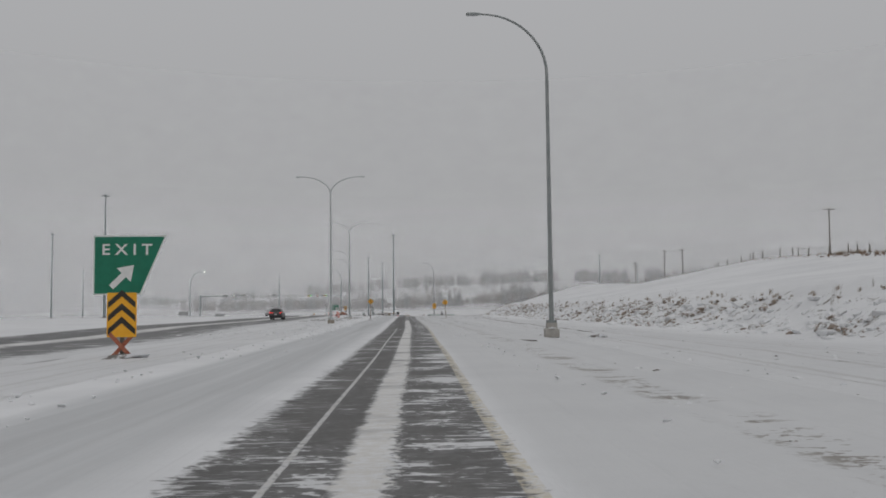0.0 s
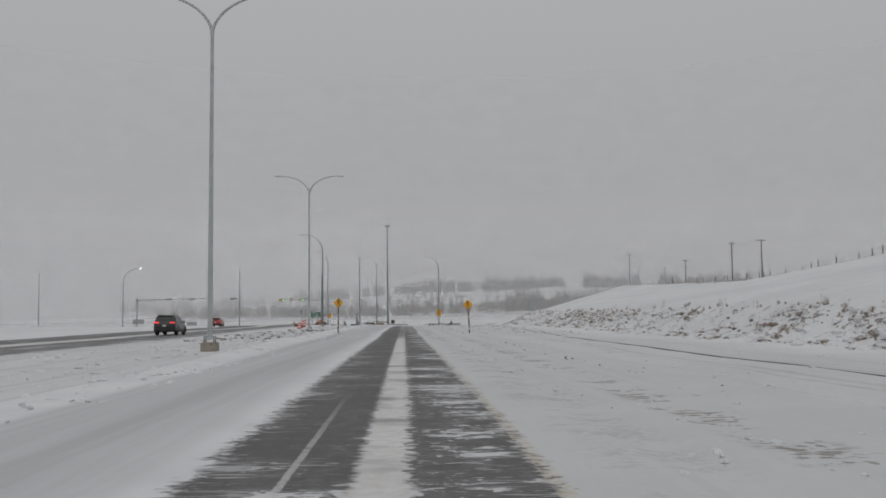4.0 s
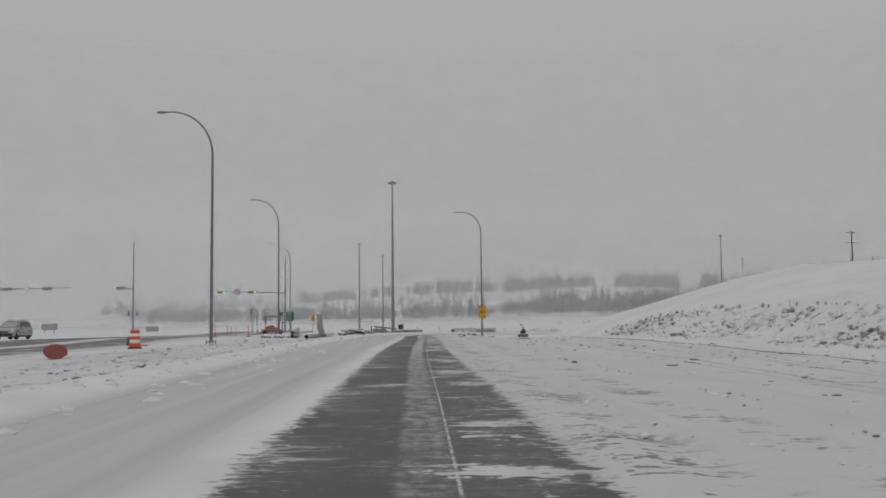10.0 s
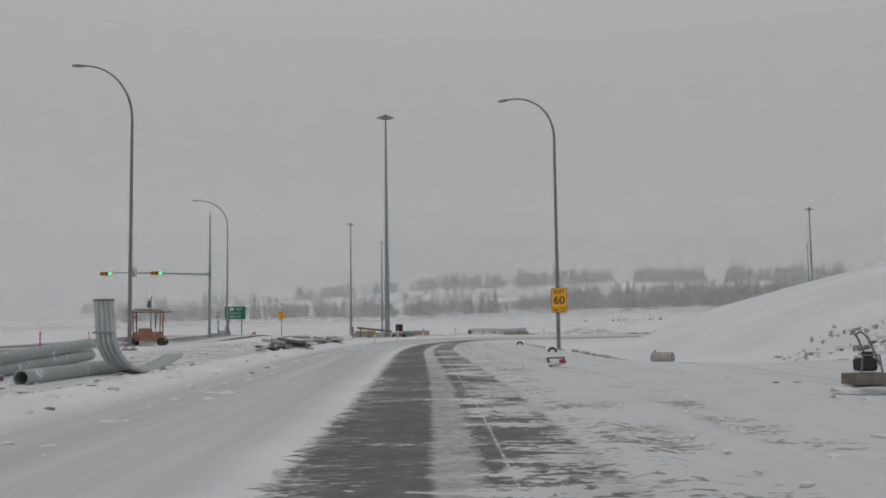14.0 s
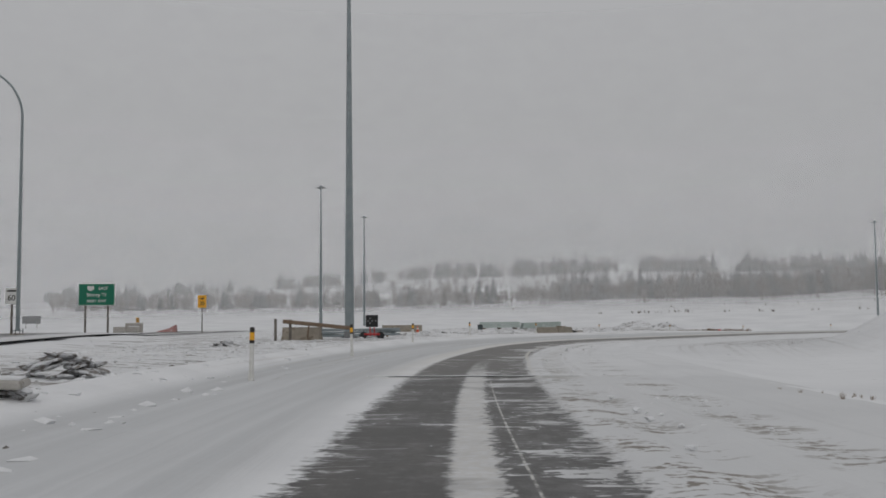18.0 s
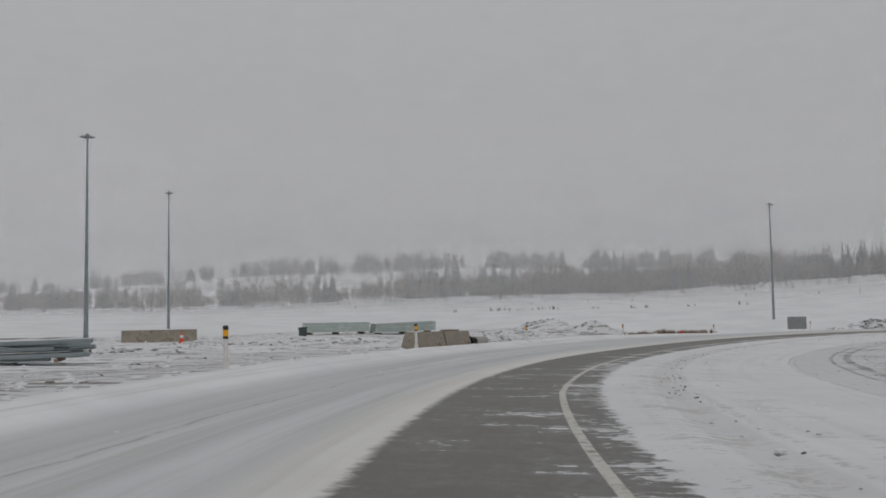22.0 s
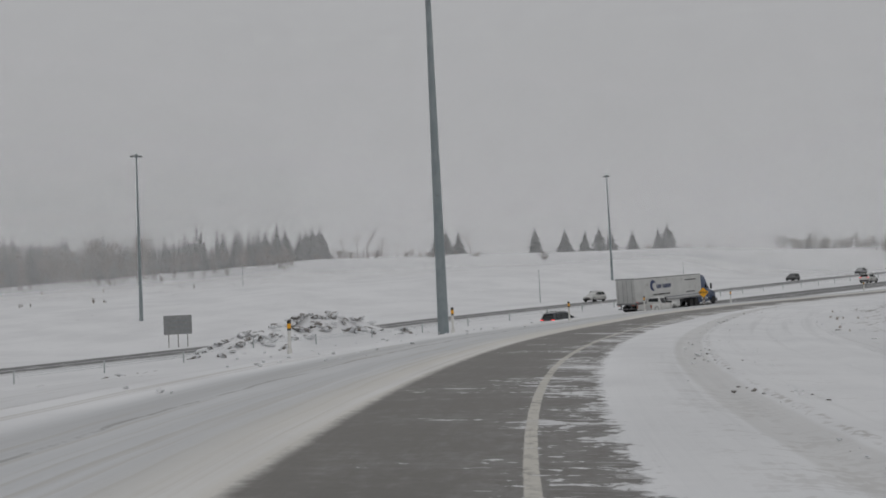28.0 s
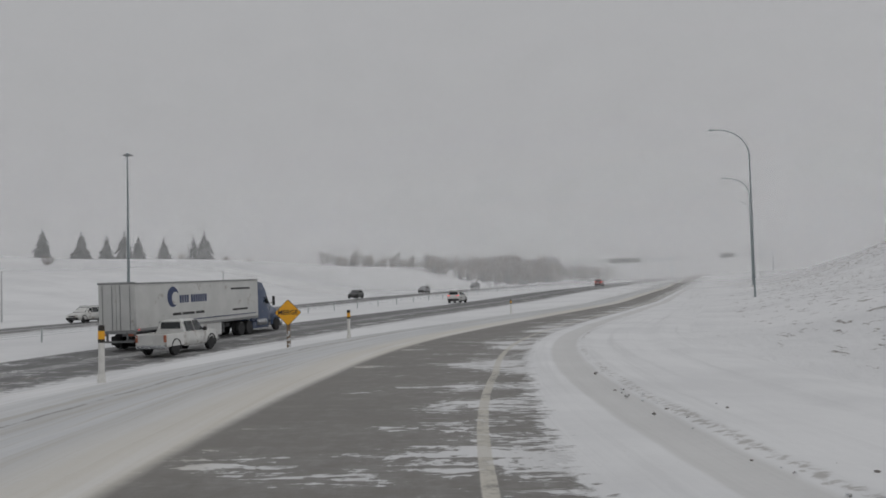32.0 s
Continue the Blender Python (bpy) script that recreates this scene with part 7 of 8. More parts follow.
def semi_truck(x, y, yaw, tilt):
    """x, y: the rear of the trailer; it runs along local +x."""
    z = land_at(x, y) + 0.05
    root = pose(x, y, z, 0, tilt, yaw)
    tr = thing("semi_trailer", "dirty white box trailer behind a blue tractor", "trailer", at=root)
    L, W2, zf, zt = 16.1, 1.3, 1.15, 4.1
    box = part("cargo_box", Shape().box((L, W2 * 2, zt - zf), (L / 2, 0, (zf + zt) / 2), 0.04), M_TRAILER, tr)
    for s in (-1, 1):
        part("bottom_rail", Shape().box((L - 0.1, 0.05, 0.16), (L / 2, s * (W2 + 0.02), zf + 0.1), 0.01), M_ALU, box)
        part("top_rail", Shape().box((L - 0.1, 0.05, 0.10), (L / 2, s * (W2 + 0.02), zt - 0.06), 0.01), M_ALU, box)
        part("side_skirt", Shape().box((6.8, 0.04, 0.85), (7.0, s * (W2 - 0.03), zf - 0.42), 0.01), M_TRAILER, tr, "grey-white skirt panel")
        for ax in (1.9, 3.2):
            for dy in (0.0, 0.32):
                w = part("wheel", Shape().lathe([(0.30, -0.13), (0.48, -0.13), (0.51, -0.08), (0.51, 0.08), (0.48, 0.13), (0.30, 0.13)], 20, (0, 0, 0), (90, 0, 0)), M_TYRE, tr)
                w.matrix_basis = pose(ax, s * (1.12 - dy), 0.51)
                if dy == 0:
                    part("rim", Shape().lathe([(0.30, -0.10), (0.30, 0.04), (0.12, 0.10)], 16, (0, 0, 0), (90 * -s, 0, 0)), M_RIM, w)
        part("mud_flap", Shape().box((0.03, 0.6, 0.55), (1.2, s * 0.95, 0.55), 0.005), M_RUBBER, tr)
        part("landing_leg", Shape().box((0.14, 0.14, 0.85), (11.6, s * 0.75, 0.78), 0.01), M_DARKPOLE, tr)
        part("marker_lamp", Shape().box((0.1, 0.03, 0.06), (0.25, s * (W2 + 0.05), zf + 0.12), 0.01), M_REDGLOW, tr)
        part("tail_lamp", Shape().box((0.04, 0.36, 0.12), (-0.02, s * 0.95, zf - 0.18), 0.01), M_RUSTRED, tr)
    for s in (-1, 1):
        d = part("rear_door", Shape().box((0.06, 1.22, zt - zf - 0.2), (-0.03, s * 0.625, (zf + zt) / 2), 0.015), M_TRAILER, tr, "grimy white rear door")
        for lx in (0.28, 0.95):
            part("lock_rod", Shape().tube([(-0.08, s * lx, zf + 0.1), (-0.08, s * lx, zt - 0.15)], 0.02, 6), M_ALU, d)
    part("rear_header", Shape().box((0.10, 2.62, 0.14), (0, 0, zt - 0.02), 0.02), M_ALU, tr)
    part("rear_sill", Shape().box((0.10, 2.62, 0.2), (0, 0, zf - 0.02), 0.02), M_ALU, tr)
    part("underride_guard", Shape().box((0.1, 2.2, 0.12), (0.0, 0, 0.56), 0.02).box((0.1, 0.1, 0.6), (0, -0.7, 0.85)).box((0.1, 0.1, 0.6), (0, 0.7, 0.85)), M_DARKPOLE, tr)
    part("bogie", Shape().box((2.6, 1.0, 0.3), (2.5, 0, 0.95), 0.02).tube([(1.9, -1.1, 0.51), (1.9, 1.1, 0.51)], 0.09, 8).tube([(3.2, -1.1, 0.51), (3.2, 1.1, 0.51)], 0.09, 8), M_DARKPOLE, tr)
    # the livery facing the ramp: a dark blue crescent emblem and plain bars for the writing
    lv = part("emblem", Shape().lathe([(0.66, 0), (0.66, 0.012)], 28, (4.15, -W2 - 0.005, 3.12), (90, 0, 0)), M_NAVY, box, "dark blue crescent emblem")
    part("emblem_cut", Shape().lathe([(0.42, 0), (0.42, 0.012)], 24, (4.42, -W2 - 0.018, 3.02), (90, 0, 0)), M_TRAILER, lv)
    bars(box, M_NAVY, [(5.05 + 0.30 * k + (0.22 if k > 3 else 0), 2.95, 0.22, 0.5) for k in range(11)], -W2 - 0.012, "writing_bar")
    bars(box, M_TRIM, ((4.6, 2.0, 1.0, 0.16), (6.0, 2.0, 1.5, 0.16), (7.5, 2.0, 1.1, 0.16), (13.3, 3.45, 2.9, 0.13), (13.2, 1.95, 2.3, 0.13)), -W2 - 0.012, "writing_bar")
    part("stripe", Shape().box((13.2, 0.012, 0.05), (9.0, -W2 - 0.05, zf + 0.42)), M_NAVY, box)

    tk = thing("tractor_unit", "dark blue sleeper tractor pulling a white trailer", "truck", at=root @ pose(13.7, 0, 0))
    cabst = [(1.55, 0.9, 2.2, 3.95, 1.18, 1.08), (2.2, 0.85, 2.2, 4.02, 1.22, 1.10), (3.6, 0.8, 2.15, 3.86, 1.22, 1.05), (4.35, 0.8, 2.05, 3.30, 1.2, 0.95), (4.75, 0.8, 2.0, 2.62, 1.16, 0.92), (5.1, 0.75, 1.95, 2.05, 1.10, 0.92), (6.0, 0.7, 1.70, 1.82, 1.05, 0.80), (6.75, 0.62, 1.40, 1.5, 0.98, 0.72), (6.95, 0.6, 1.1, 1.2, 0.88, 0.66)]
    cab = part("cab", Shape().loft(body_rings(cabst)), M_TRUCKBLUE, tk)
    part("chassis", Shape().box((6.4, 0.9, 0.28), (2.2, 0, 0.82), 0.02), M_DARKPOLE, tk)
    for s in (-1, 1):
        for ax, dual in ((-0.2, True), (1.1, True), (5.75, False)):
            for dy in ((0.0, 0.32) if dual else (0.0,)):
                w = part("wheel", Shape().lathe([(0.30, -0.13), (0.48, -0.13), (0.51, -0.08), (0.51, 0.08), (0.48, 0.13), (0.30, 0.13)], 20, (0, 0, 0), (90, 0, 0)), M_TYRE, tk)
                w.matrix_basis = pose(ax, s * (1.10 - dy), 0.51)
                if dy == 0:
                    part("rim", Shape().lathe([(0.30, -0.10), (0.30, 0.04), (0.12, 0.10)], 16, (0, 0, 0), (90 * -s, 0, 0)), M_RIM, w)
        part("fender", Shape().tube([(5.75 + 0.62 * math.cos(a), s * 1.05, 0.5 + 0.62 * math.sin(a)) for a in [math.pi * j / 9 for j in range(10)]], 0.10, 6), M_TRUCKBLUE, tk)
        part("fuel_tank", Shape().tube([(2.2, s * 1.0, 0.78), (3.9, s * 1.0, 0.78)], 0.33, 14), M_CHROME, tk)
        part("side_fairing", Shape().box((2.6, 0.06, 0.5), (2.9, s * 1.2, 0.62), 0.02), M_TRUCKBLUE, tk)
        pts = [(3.75, s * 1.205, 2.2), (4.6, s * 1.17, 2.12), (4.25, s * 1.06, 2.85), (3.75, s * 1.09, 2.9)]
        quad_panel(pts if s < 0 else pts[::-1], M_GLASS_DARK, "side_window", cab)
        m = part("mirror", Shape().box((0.16, 0.2, 0.75), (4.75, s * 1.45, 2.35), 0.04).tube([(4.7, s * 1.15, 2.2), (4.75, s * 1.42, 2.2)], 0.03, 6), M_TRIM, tk)
        part("headlamp", Shape().box((0.25, 0.36, 0.24), (6.72, s * 0.76, 1.08), 0.05), M_CLEARGLASS, tk)
        part("cab_extender", Shape().box((0.6, 0.05, 2.6), (1.35, s * 1.17, 2.5), 0.02), M_TRUCKBLUE, tk)
        part("step", Shape().box((0.7, 0.2, 0.06), (4.3, s * 1.1, 0.55), 0.01), M_DARKPOLE, tk)
    quad_panel([(5.02, -0.9, 2.12), (5.02, 0.9, 2.12), (4.42, 0.84, 3.05), (4.42, -0.84, 3.05)], M_GLASS_DARK, "windscreen", cab)
    part("bumper", Shape().box((0.3, 2.2, 0.42), (6.9, 0, 0.52), 0.08), M_CHROME, tk)
    part("grille", Shape().box((0.08, 1.0, 0.6), (6.93, 0, 1.05), 0.04), M_CHROME, tk)
    part("exhaust", Shape().tube([(1.45, -0.95, 0.9), (1.45, -0.95, 3.7)], 0.09, 8), M_CHROME, tk)


M_TRAILER = worn("grimy_white_panel", (0.58, 0.585, 0.57), (0.66, 0.66, 0.645), 0.5, 0, 0.8, 0.0006, (0.42, 0.40, 0.37), 0.58)
M_NAVY = worn("navy_vinyl", (0.028, 0.045, 0.12), (0.035, 0.055, 0.14), 0.45)
M_TRUCKBLUE = car_paint("dark_blue_truck_paint", (0.022, 0.05, 0.12), (0.16, 0.17, 0.185), 0.56)
P_DARK = car_paint("dark_grey_paint", (0.030, 0.031, 0.033), (0.11, 0.11, 0.108), 0.52)
P_BLACK = car_paint("blue_black_paint", (0.022, 0.027, 0.036), (0.09, 0.095, 0.10), 0.55)
P_WHITE = car_paint("white_paint", (0.60, 0.60, 0.58), (0.40, 0.38, 0.35), 0.55)
P_SILVER = car_paint("silver_paint", (0.36, 0.37, 0.38), (0.30, 0.29, 0.28), 0.52)
P_RED = car_paint("red_paint", (0.26, 0.03, 0.025), (0.24, 0.18, 0.16), 0.55)

suv(-20.8, 151.0, 91, P_DARK, "dark grey suv with glowing tail lamps on the snowy road", braking=True)
suv(-33.5, 236.0, 92, P_RED, "dark red car far ahead on the main road", name="car", braking=True, size=0.92)
suv(-36.5, 250.0, -88, P_SILVER, "oncoming car with lit headlamps in blowing snow", name="car", lights=True, size=0.95)
semi_truck(140.6, 467.9, 0, -1.5)
pickup(139.6, 463.1, 0, P_WHITE, "dirty white crew-cab pickup beside the trailer", tilt=-1.8)
suv(121.5, 463.6, 0, P_BLACK, "blue-black suv on the wet highway", braking=True, tilt=-2.2)
suv(225.0, 469.2, 0, P_WHITE, "white suv far ahead on the highway", braking=True)
suv(181.0, 499.5, 180, P_WHITE, "white suv coming along the far carriageway", lights=True)
pickup(212.5, 498.0, 180, P_SILVER, "silver pickup coming along the far carriageway", lights=True)
suv(262.0, 499.0, 180, P_DARK, "oncoming car with lit headlamps in the far carriageway", name="car", lights=True, size=0.95)
suv(300.0, 497.0, 180, P_SILVER, "oncoming car with lit headlamps in the far carriageway", name="car", lights=True, size=0.95)
suv(352.0, 498.0, 180, P_DARK, "oncoming car with lit headlamps dim in the storm", name="car", lights=True)
suv(410.0, 496.0, 180, P_DARK, "oncoming car with lit headlamps dim in the storm", name="car", lights=True)
suv(330.0, 461.0, 0, P_RED, "red car going off into the storm", name="car", braking=True)


# ---- the works area ----
M_ORANGEMACH = worn("faded_orange_machine", (0.31, 0.15, 0.10), (0.40, 0.22, 0.155), 0.65, 0, 2.5, 0.002, (0.20, 0.10, 0.07), 0.55)
M_PIPEGREY = worn("grey_plastic_pipe", (0.30, 0.335, 0.335), (0.38, 0.41, 0.41), 0.5, 0, 1.5, 0.002, (0.70, 0.72, 0.74), 0.60)
M_PALEGREEN = worn("pale_green_panel", (0.42, 0.50, 0.465), (0.50, 0.56, 0.53), 0.55, 0.1, 1.5, 0.001, (0.68, 0.70, 0.71), 0.58)
M_RED = worn("bright_red_plastic", (0.50, 0.03, 0.03), (0.58, 0.05, 0.045), 0.45)
M_BOARD = worn("dark_lamp_board", (0.018, 0.018, 0.02), (0.032, 0.032, 0.034), 0.6)


def pipe(parent, a, b, r, mat=None, wall=0.03, name="pipe"):
    """A hollow pipe from a to b."""
    a, b = Vector(a), Vector(b)
    d = (b - a).normalized()
    sh = Shape().tube([a, b], r, 18, False).tube([a, b], r - wall, 18, False)
    n = 18
    sh.f += [(k, (k + 1) % n, 2 * n + (k + 1) % n, 2 * n + k) for k in range(n)]
    sh.f += [(n + k, n + (k + 1) % n, 3 * n + (k + 1) % n, 3 * n + k) for k in range(n)]
    return part(name, sh, mat or M_PIPEGREY, parent)


# pipes and the upright bent rail sections in the verge
pl = thing("pipe_stack", "two grey steel poles stacked in the snowy verge", "pipes", at=pose(-12.35, 250, land_at(-12.35, 250)))
zl = land_at(-12.35, 250)
pipe(pl, (0, 0.05, 2.30 - zl), (-0.88, 10.9, 2.62 - zl), 0.185)
pipe(pl, (0.03, -0.05, 2.05 - zl), (-0.85, 10.8, 2.22 - zl), 0.185)
part("timber", Shape().box((1.1, 0.12, 0.10), (-0.1, 0.8, 0.05), 0.01), M_WOOD, pl)
part("timber", Shape().box((1.1, 0.12, 0.10), (-0.7, 8.5, 0.09), 0.01), M_WOOD, pl)
zl = land_at(-11.1, 250)
p2 = thing("steel_pipe", "single grey steel pole with a dark mouth", "pipe", at=pose(-11.1, 249.95, zl))
pipe(p2, (0, 0, 0.16), (0.45, 6.3, 0.22), 0.2)
zl = land_at(-10.3, 254.5)
r = thing("bent_guardrail", "bundle of ribbed steel rails bent upright out of the snow", "guardrail", at=pose(-10.55, 253.55, zl))
for k in range(4):
    dx = 0.145 * k
    pts = [(0.55 + dx * 1.1, 5.2, 0.42), (0.50 + dx * 1.1, 3.8, 0.24), (0.42 + dx * 1.05, 2.4, 0.09)]
    for j in range(9):
        a = math.pi / 2 * j / 8
        pts.append((0.40 - 0.36 * math.sin(a) ** 1.3 + dx * (1.05 - 0.1 * j / 8), 1.75 - 1.7 * math.sin(a), 0.09 + 1.15 * (1 - math.cos(a))))
    pts += [(0.02 + dx * 0.92, 0.03, 1.75), (0.0 + dx * 0.88, 0.0, 2.12)]
    part("rail", Shape().tube(pts, 0.078, 8), M_GALV_NEW, r, "ribbed galvanised rail")
part("strap", Shape().box((0.58, 0.2, 0.06), (0.21, 0.03, 1.22), 0.01), M_GALV, r)
part("strap", Shape().box((0.55, 0.2, 0.05), (0.2, 0.0, 2.12), 0.01), M_WOOD, r)
for x, y, yaw, long in ((-14.0, 246.8, 101, 5.0), (-13.25, 248.0, 98, 3.0)):
    d = thing("timber_scrap", "grey boards under a ridge of snow in the verge", "timber", at=pose(x, y, land_at(x, y), 0, 0, yaw))
    for k in range(3):
        part("board", Shape().box((long * (1 - 0.08 * k), 0.26, 0.09), (long / 2, -0.28 + 0.27 * k, 0.10 + 0.02 * k), 0.015, (0, -1.0 + k, 1.5 * k - 2)), M_GREYWOOD, d)
    part("snow_cap", Shape().loft([[(long * q, -0.42 * w, 0.12), (long * q, 0.42 * w, 0.13), (long * q, 0.30 * w, 0.13 + 0.17 * w), (long * q, 0.0, 0.15 + 0.22 * w), (long * q, -0.28 * w, 0.13 + 0.15 * w)] for q, w in ((0.04, 0.5), (0.12, 0.9), (0.35, 1.0), (0.6, 0.85), (0.85, 0.95), (0.97, 0.4))]), M_SNOW, d)

# a canopied trailer
t = thing("work_trailer", "faded red-orange work trailer with a flat snowy canopy", "trailer", at=pose(-21.0, 295.2, land_at(-21.0, 295.2), 0, 0, 6))
part("chassis", Shape().box((2.3, 1.5, 0.16), (0, 0, 0.42), 0.03), M_ORANGEMACH, t)
part("tank", Shape().loft([[(x, -0.7, 0.46), (x, 0.7, 0.46), (x, 0.74, 0.78), (x, 0.5, 0.98), (x, -0.5, 0.98), (x, -0.74, 0.78)] for x in (-0.95, 0.95)]), M_ORANGEMACH, t, "bulky faded orange body")
part("engine_cover", Shape().box((0.8, 1.0, 0.3), (-0.2, 0, 1.08), 0.06), M_ORANGEMACH, t)
for sx in (-1.0, 1.0):
    for sy in (-0.6, 0.6):
        part("upright", Shape().box((0.09, 0.09, 1.45), (sx * 0.92, sy, 1.60), 0.01, (0, 2 * sx, 0)), M_ORANGEMACH, t)
    part("cross_brace", Shape().tube([(sx * 0.92, -0.6, 1.6), (sx * 0.95, 0.6, 2.25)], 0.03, 6), M_ORANGEMACH, t)
    part("mudguard", Shape().tube([(sx * 1.0 + 0.36 * math.cos(q), -0.78, 0.32 + 0.36 * math.sin(q)) for q in [math.pi * j / 8 for j in range(9)]], 0.07, 6), M_ORANGEMACH, t)
    for sy in (-0.72, 0.72):
        part("wheel", Shape().lathe([(0.13, -0.09), (0.26, -0.09), (0.28, 0), (0.26, 0.09), (0.13, 0.09)], 16, (sx * 1.0, sy, 0.28), (90, 0, 0)), M_TYRE, t)
part("canopy", Shape().box((2.9, 1.9, 0.07), (0, 0, 2.36), 0.02), M_GREYWOOD, t, "weathered flat canopy")
for sy in (-0.55, 0.1, 0.6):
    part("roof_rail", Shape().box((1.9, 0.08, 0.10), (-0.05, sy, 2.50 + 0.03 * sy), 0.01, (0, 2 * sy, 3)), M_GREYWOOD, t)
for sx in (-0.75, 0.65):
    part("roof_bracket", Shape().box((0.12, 1.3, 0.12), (sx, 0, 2.43), 0.01), M_RUSTRED, t)
part("snow_cap", Shape().box((2.5, 1.6, 0.05), (0, 0, 2.415), 0.02), M_SNOW, t)
part("drawbar", Shape().tube([(-1.1, 0, 0.42), (-1.8, 0.1, 0.30)], 0.05, 8), M_ORANGEMACH, t)


def rubble_heap(x, y, w, h, seed, label, logs=0, snowy=2):
    r = random.Random(seed)
    ob = thing("rubble_heap", label, "rubble", at=pose(x, y, land_at(x, y), 0, 0, r.uniform(-20, 20)))
    for k in range(30):
        a, d = r.uniform(0, 6.283), r.random() ** 0.6
        o = part("clod", lumps[k % 6], M_SNOW if k % 5 < snowy else M_ROCK, ob)
        q = r.uniform(0.25, 0.7) * (1.15 - 0.6 * d) * w / 3.2
        o.matrix_basis = pose(math.cos(a) * d * w / 2, math.sin(a) * d * w / 3.2, h * (1 - d) * 0.62, r.uniform(-15, 15), r.uniform(-15, 15), r.uniform(0, 360)) @ Matrix.Diagonal((q * 1.7, q, q * 0.55, 1))
    for k in range(logs):
        big = r.uniform(1.0, 1.9) * w / 3.6
        o = part("slab", Shape().box((big, r.uniform(0.35, 0.7), r.uniform(0.09, 0.15)), (0, 0, 0), 0.03), M_GREYWOOD if k % 3 == 0 else M_CONCRETE, ob, "broken slab dusted with snow")
        o.matrix_basis = pose(r.uniform(-0.32, 0.32) * w, r.uniform(-0.5, 0.4), h * (0.22 + 0.8 * k / max(logs, 1)), r.uniform(-12, 12), r.uniform(-10, 10), r.uniform(-25, 25))
        part("snow_cap", Shape().box((big * 0.9, 0.42, 0.05), (0, 0.05, 0.075), 0.02), M_SNOW, o)


rubble_heap(-9.55, 281.6, 3.3, 0.75, 3, "heap of broken slabs and frozen soil in the works", 9)
rubble_heap(-8.7, 299.5, 2.2, 0.55, 9, "low heap of frozen lumps and slabs in the works", 3)
rubble_heap(-10.7, 308.7, 3.0, 0.95, 4, "heap of dark frozen rubble dusted with snow", snowy=0)
rubble_heap(-11.0, 332.0, 1.6, 0.4, 6, "low heap of frozen lumps in the works")


def strewn_heap(x, y, sx, sy, n, size, seed, label, dark=3):
    """Lumps of frozen soil and snow strewn over a mound of the ground."""
    r = random.Random(seed)
    ob = thing("rubble_heap", label, "rubble", at=pose(x, y, land_at(x, y)))
    z0 = land_at(x, y)
    pts = [(r.gauss(0, sx * 0.48), r.gauss(0, sy * 0.48)) for _ in range(n)]
    zs = land([x + p[0] for p in pts], [y + p[1] for p in pts])
    for k, ((px_, py_), zz) in enumerate(zip(pts, zs)):
        s = size * r.uniform(0.35, 1.0) ** 1.5
        o = part("clod", lumps[k % 6], M_ROCK if k % 5 < dark else M_SNOW, ob)
        o.matrix_basis = pose(px_, py_, float(zz) - z0 + 0.02, r.uniform(-25, 25), r.uniform(-25, 25), r.uniform(0, 360)) @ Matrix.Diagonal((s * 1.3, s, s * 0.75, 1))


strewn_heap(30.8, 425.4, 3.2, 2.2, 40, 0.42, 12, "snow mound with dark frozen lumps in the works", 1)
strewn_heap(34.0, 422.1, 2.6, 1.8, 34, 0.45, 13, "snow mound with dark frozen lumps in the works", 2)
strewn_heap(25.0, 420.0, 6.0, 3.0, 60, 0.36, 14, "scattered frozen lumps beside the snow mound", 2)
for x, y, sx, sy, n, sd in ((1, 398, 5, 3, 55, 21), (11, 404, 6, 3, 60, 22), (20, 411, 5, 3, 50, 23), (-4, 388, 4, 3, 40, 24)):
    strewn_heap(x, y, sx, sy, n, 0.42, sd, "frozen ridges and lumps of dug-up soil in the works")
strewn_heap(108, 486.2, 10.0, 3.4, 130, 1.1, 15, "long heap of snow and broken soil beside the highway")
strewn_heap(98, 484.0, 6.0, 2.4, 60, 0.9, 16, "low end of the heap of snow and broken soil")
strewn_heap(84, 474.6, 9.0, 1.2, 60, 0.9, 17, "ragged row of frozen lumps along the highway's edge")

# compactor standing on the snow
d = thing("plate_compactor", "dark plate compactor with bent handle standing on snow", "compactor", at=pose(7.45, 246.05, land_at(7.45, 246.05) + 0.2, 0, 0, 8) @ Matrix.Diagonal((0.92, 0.92, 0.95, 1)))
part("snow_bed", lump(8, 2), M_SNOW, d).matrix_basis = pose(0.0, 0.0, -0.12) @ Matrix.Diagonal((1.3, 0.95, 0.36, 1))
part("base_plate", Shape().box((0.85, 0.6, 0.24), (0, 0, 0.12), 0.015), M_GREYWOOD, d)
part("engine", Shape().box((0.42, 0.36, 0.28), (0, 0.02, 0.42), 0.05).lathe([(0.12, 0), (0.12, 0.14)], 12, (0.05, 0, 0.55)), M_TRIM, d)
for sy in (-0.2, 0.2):
    part("handle_bar", Shape().tube([(0.22, sy, 0.4), (-0.05, sy, 1.0), (-0.18, sy * 0.8, 1.12), (-0.26, sy * 0.4, 1.06)], 0.025, 6), M_DARKPOLE, d)
part("frame", Shape().tube([(-0.25, -0.22, 0.25), (-0.2, -0.22, 0.62), (0.2, -0.22, 0.62), (0.25, -0.22, 0.25)], 0.022, 6), M_DARKPOLE, d)

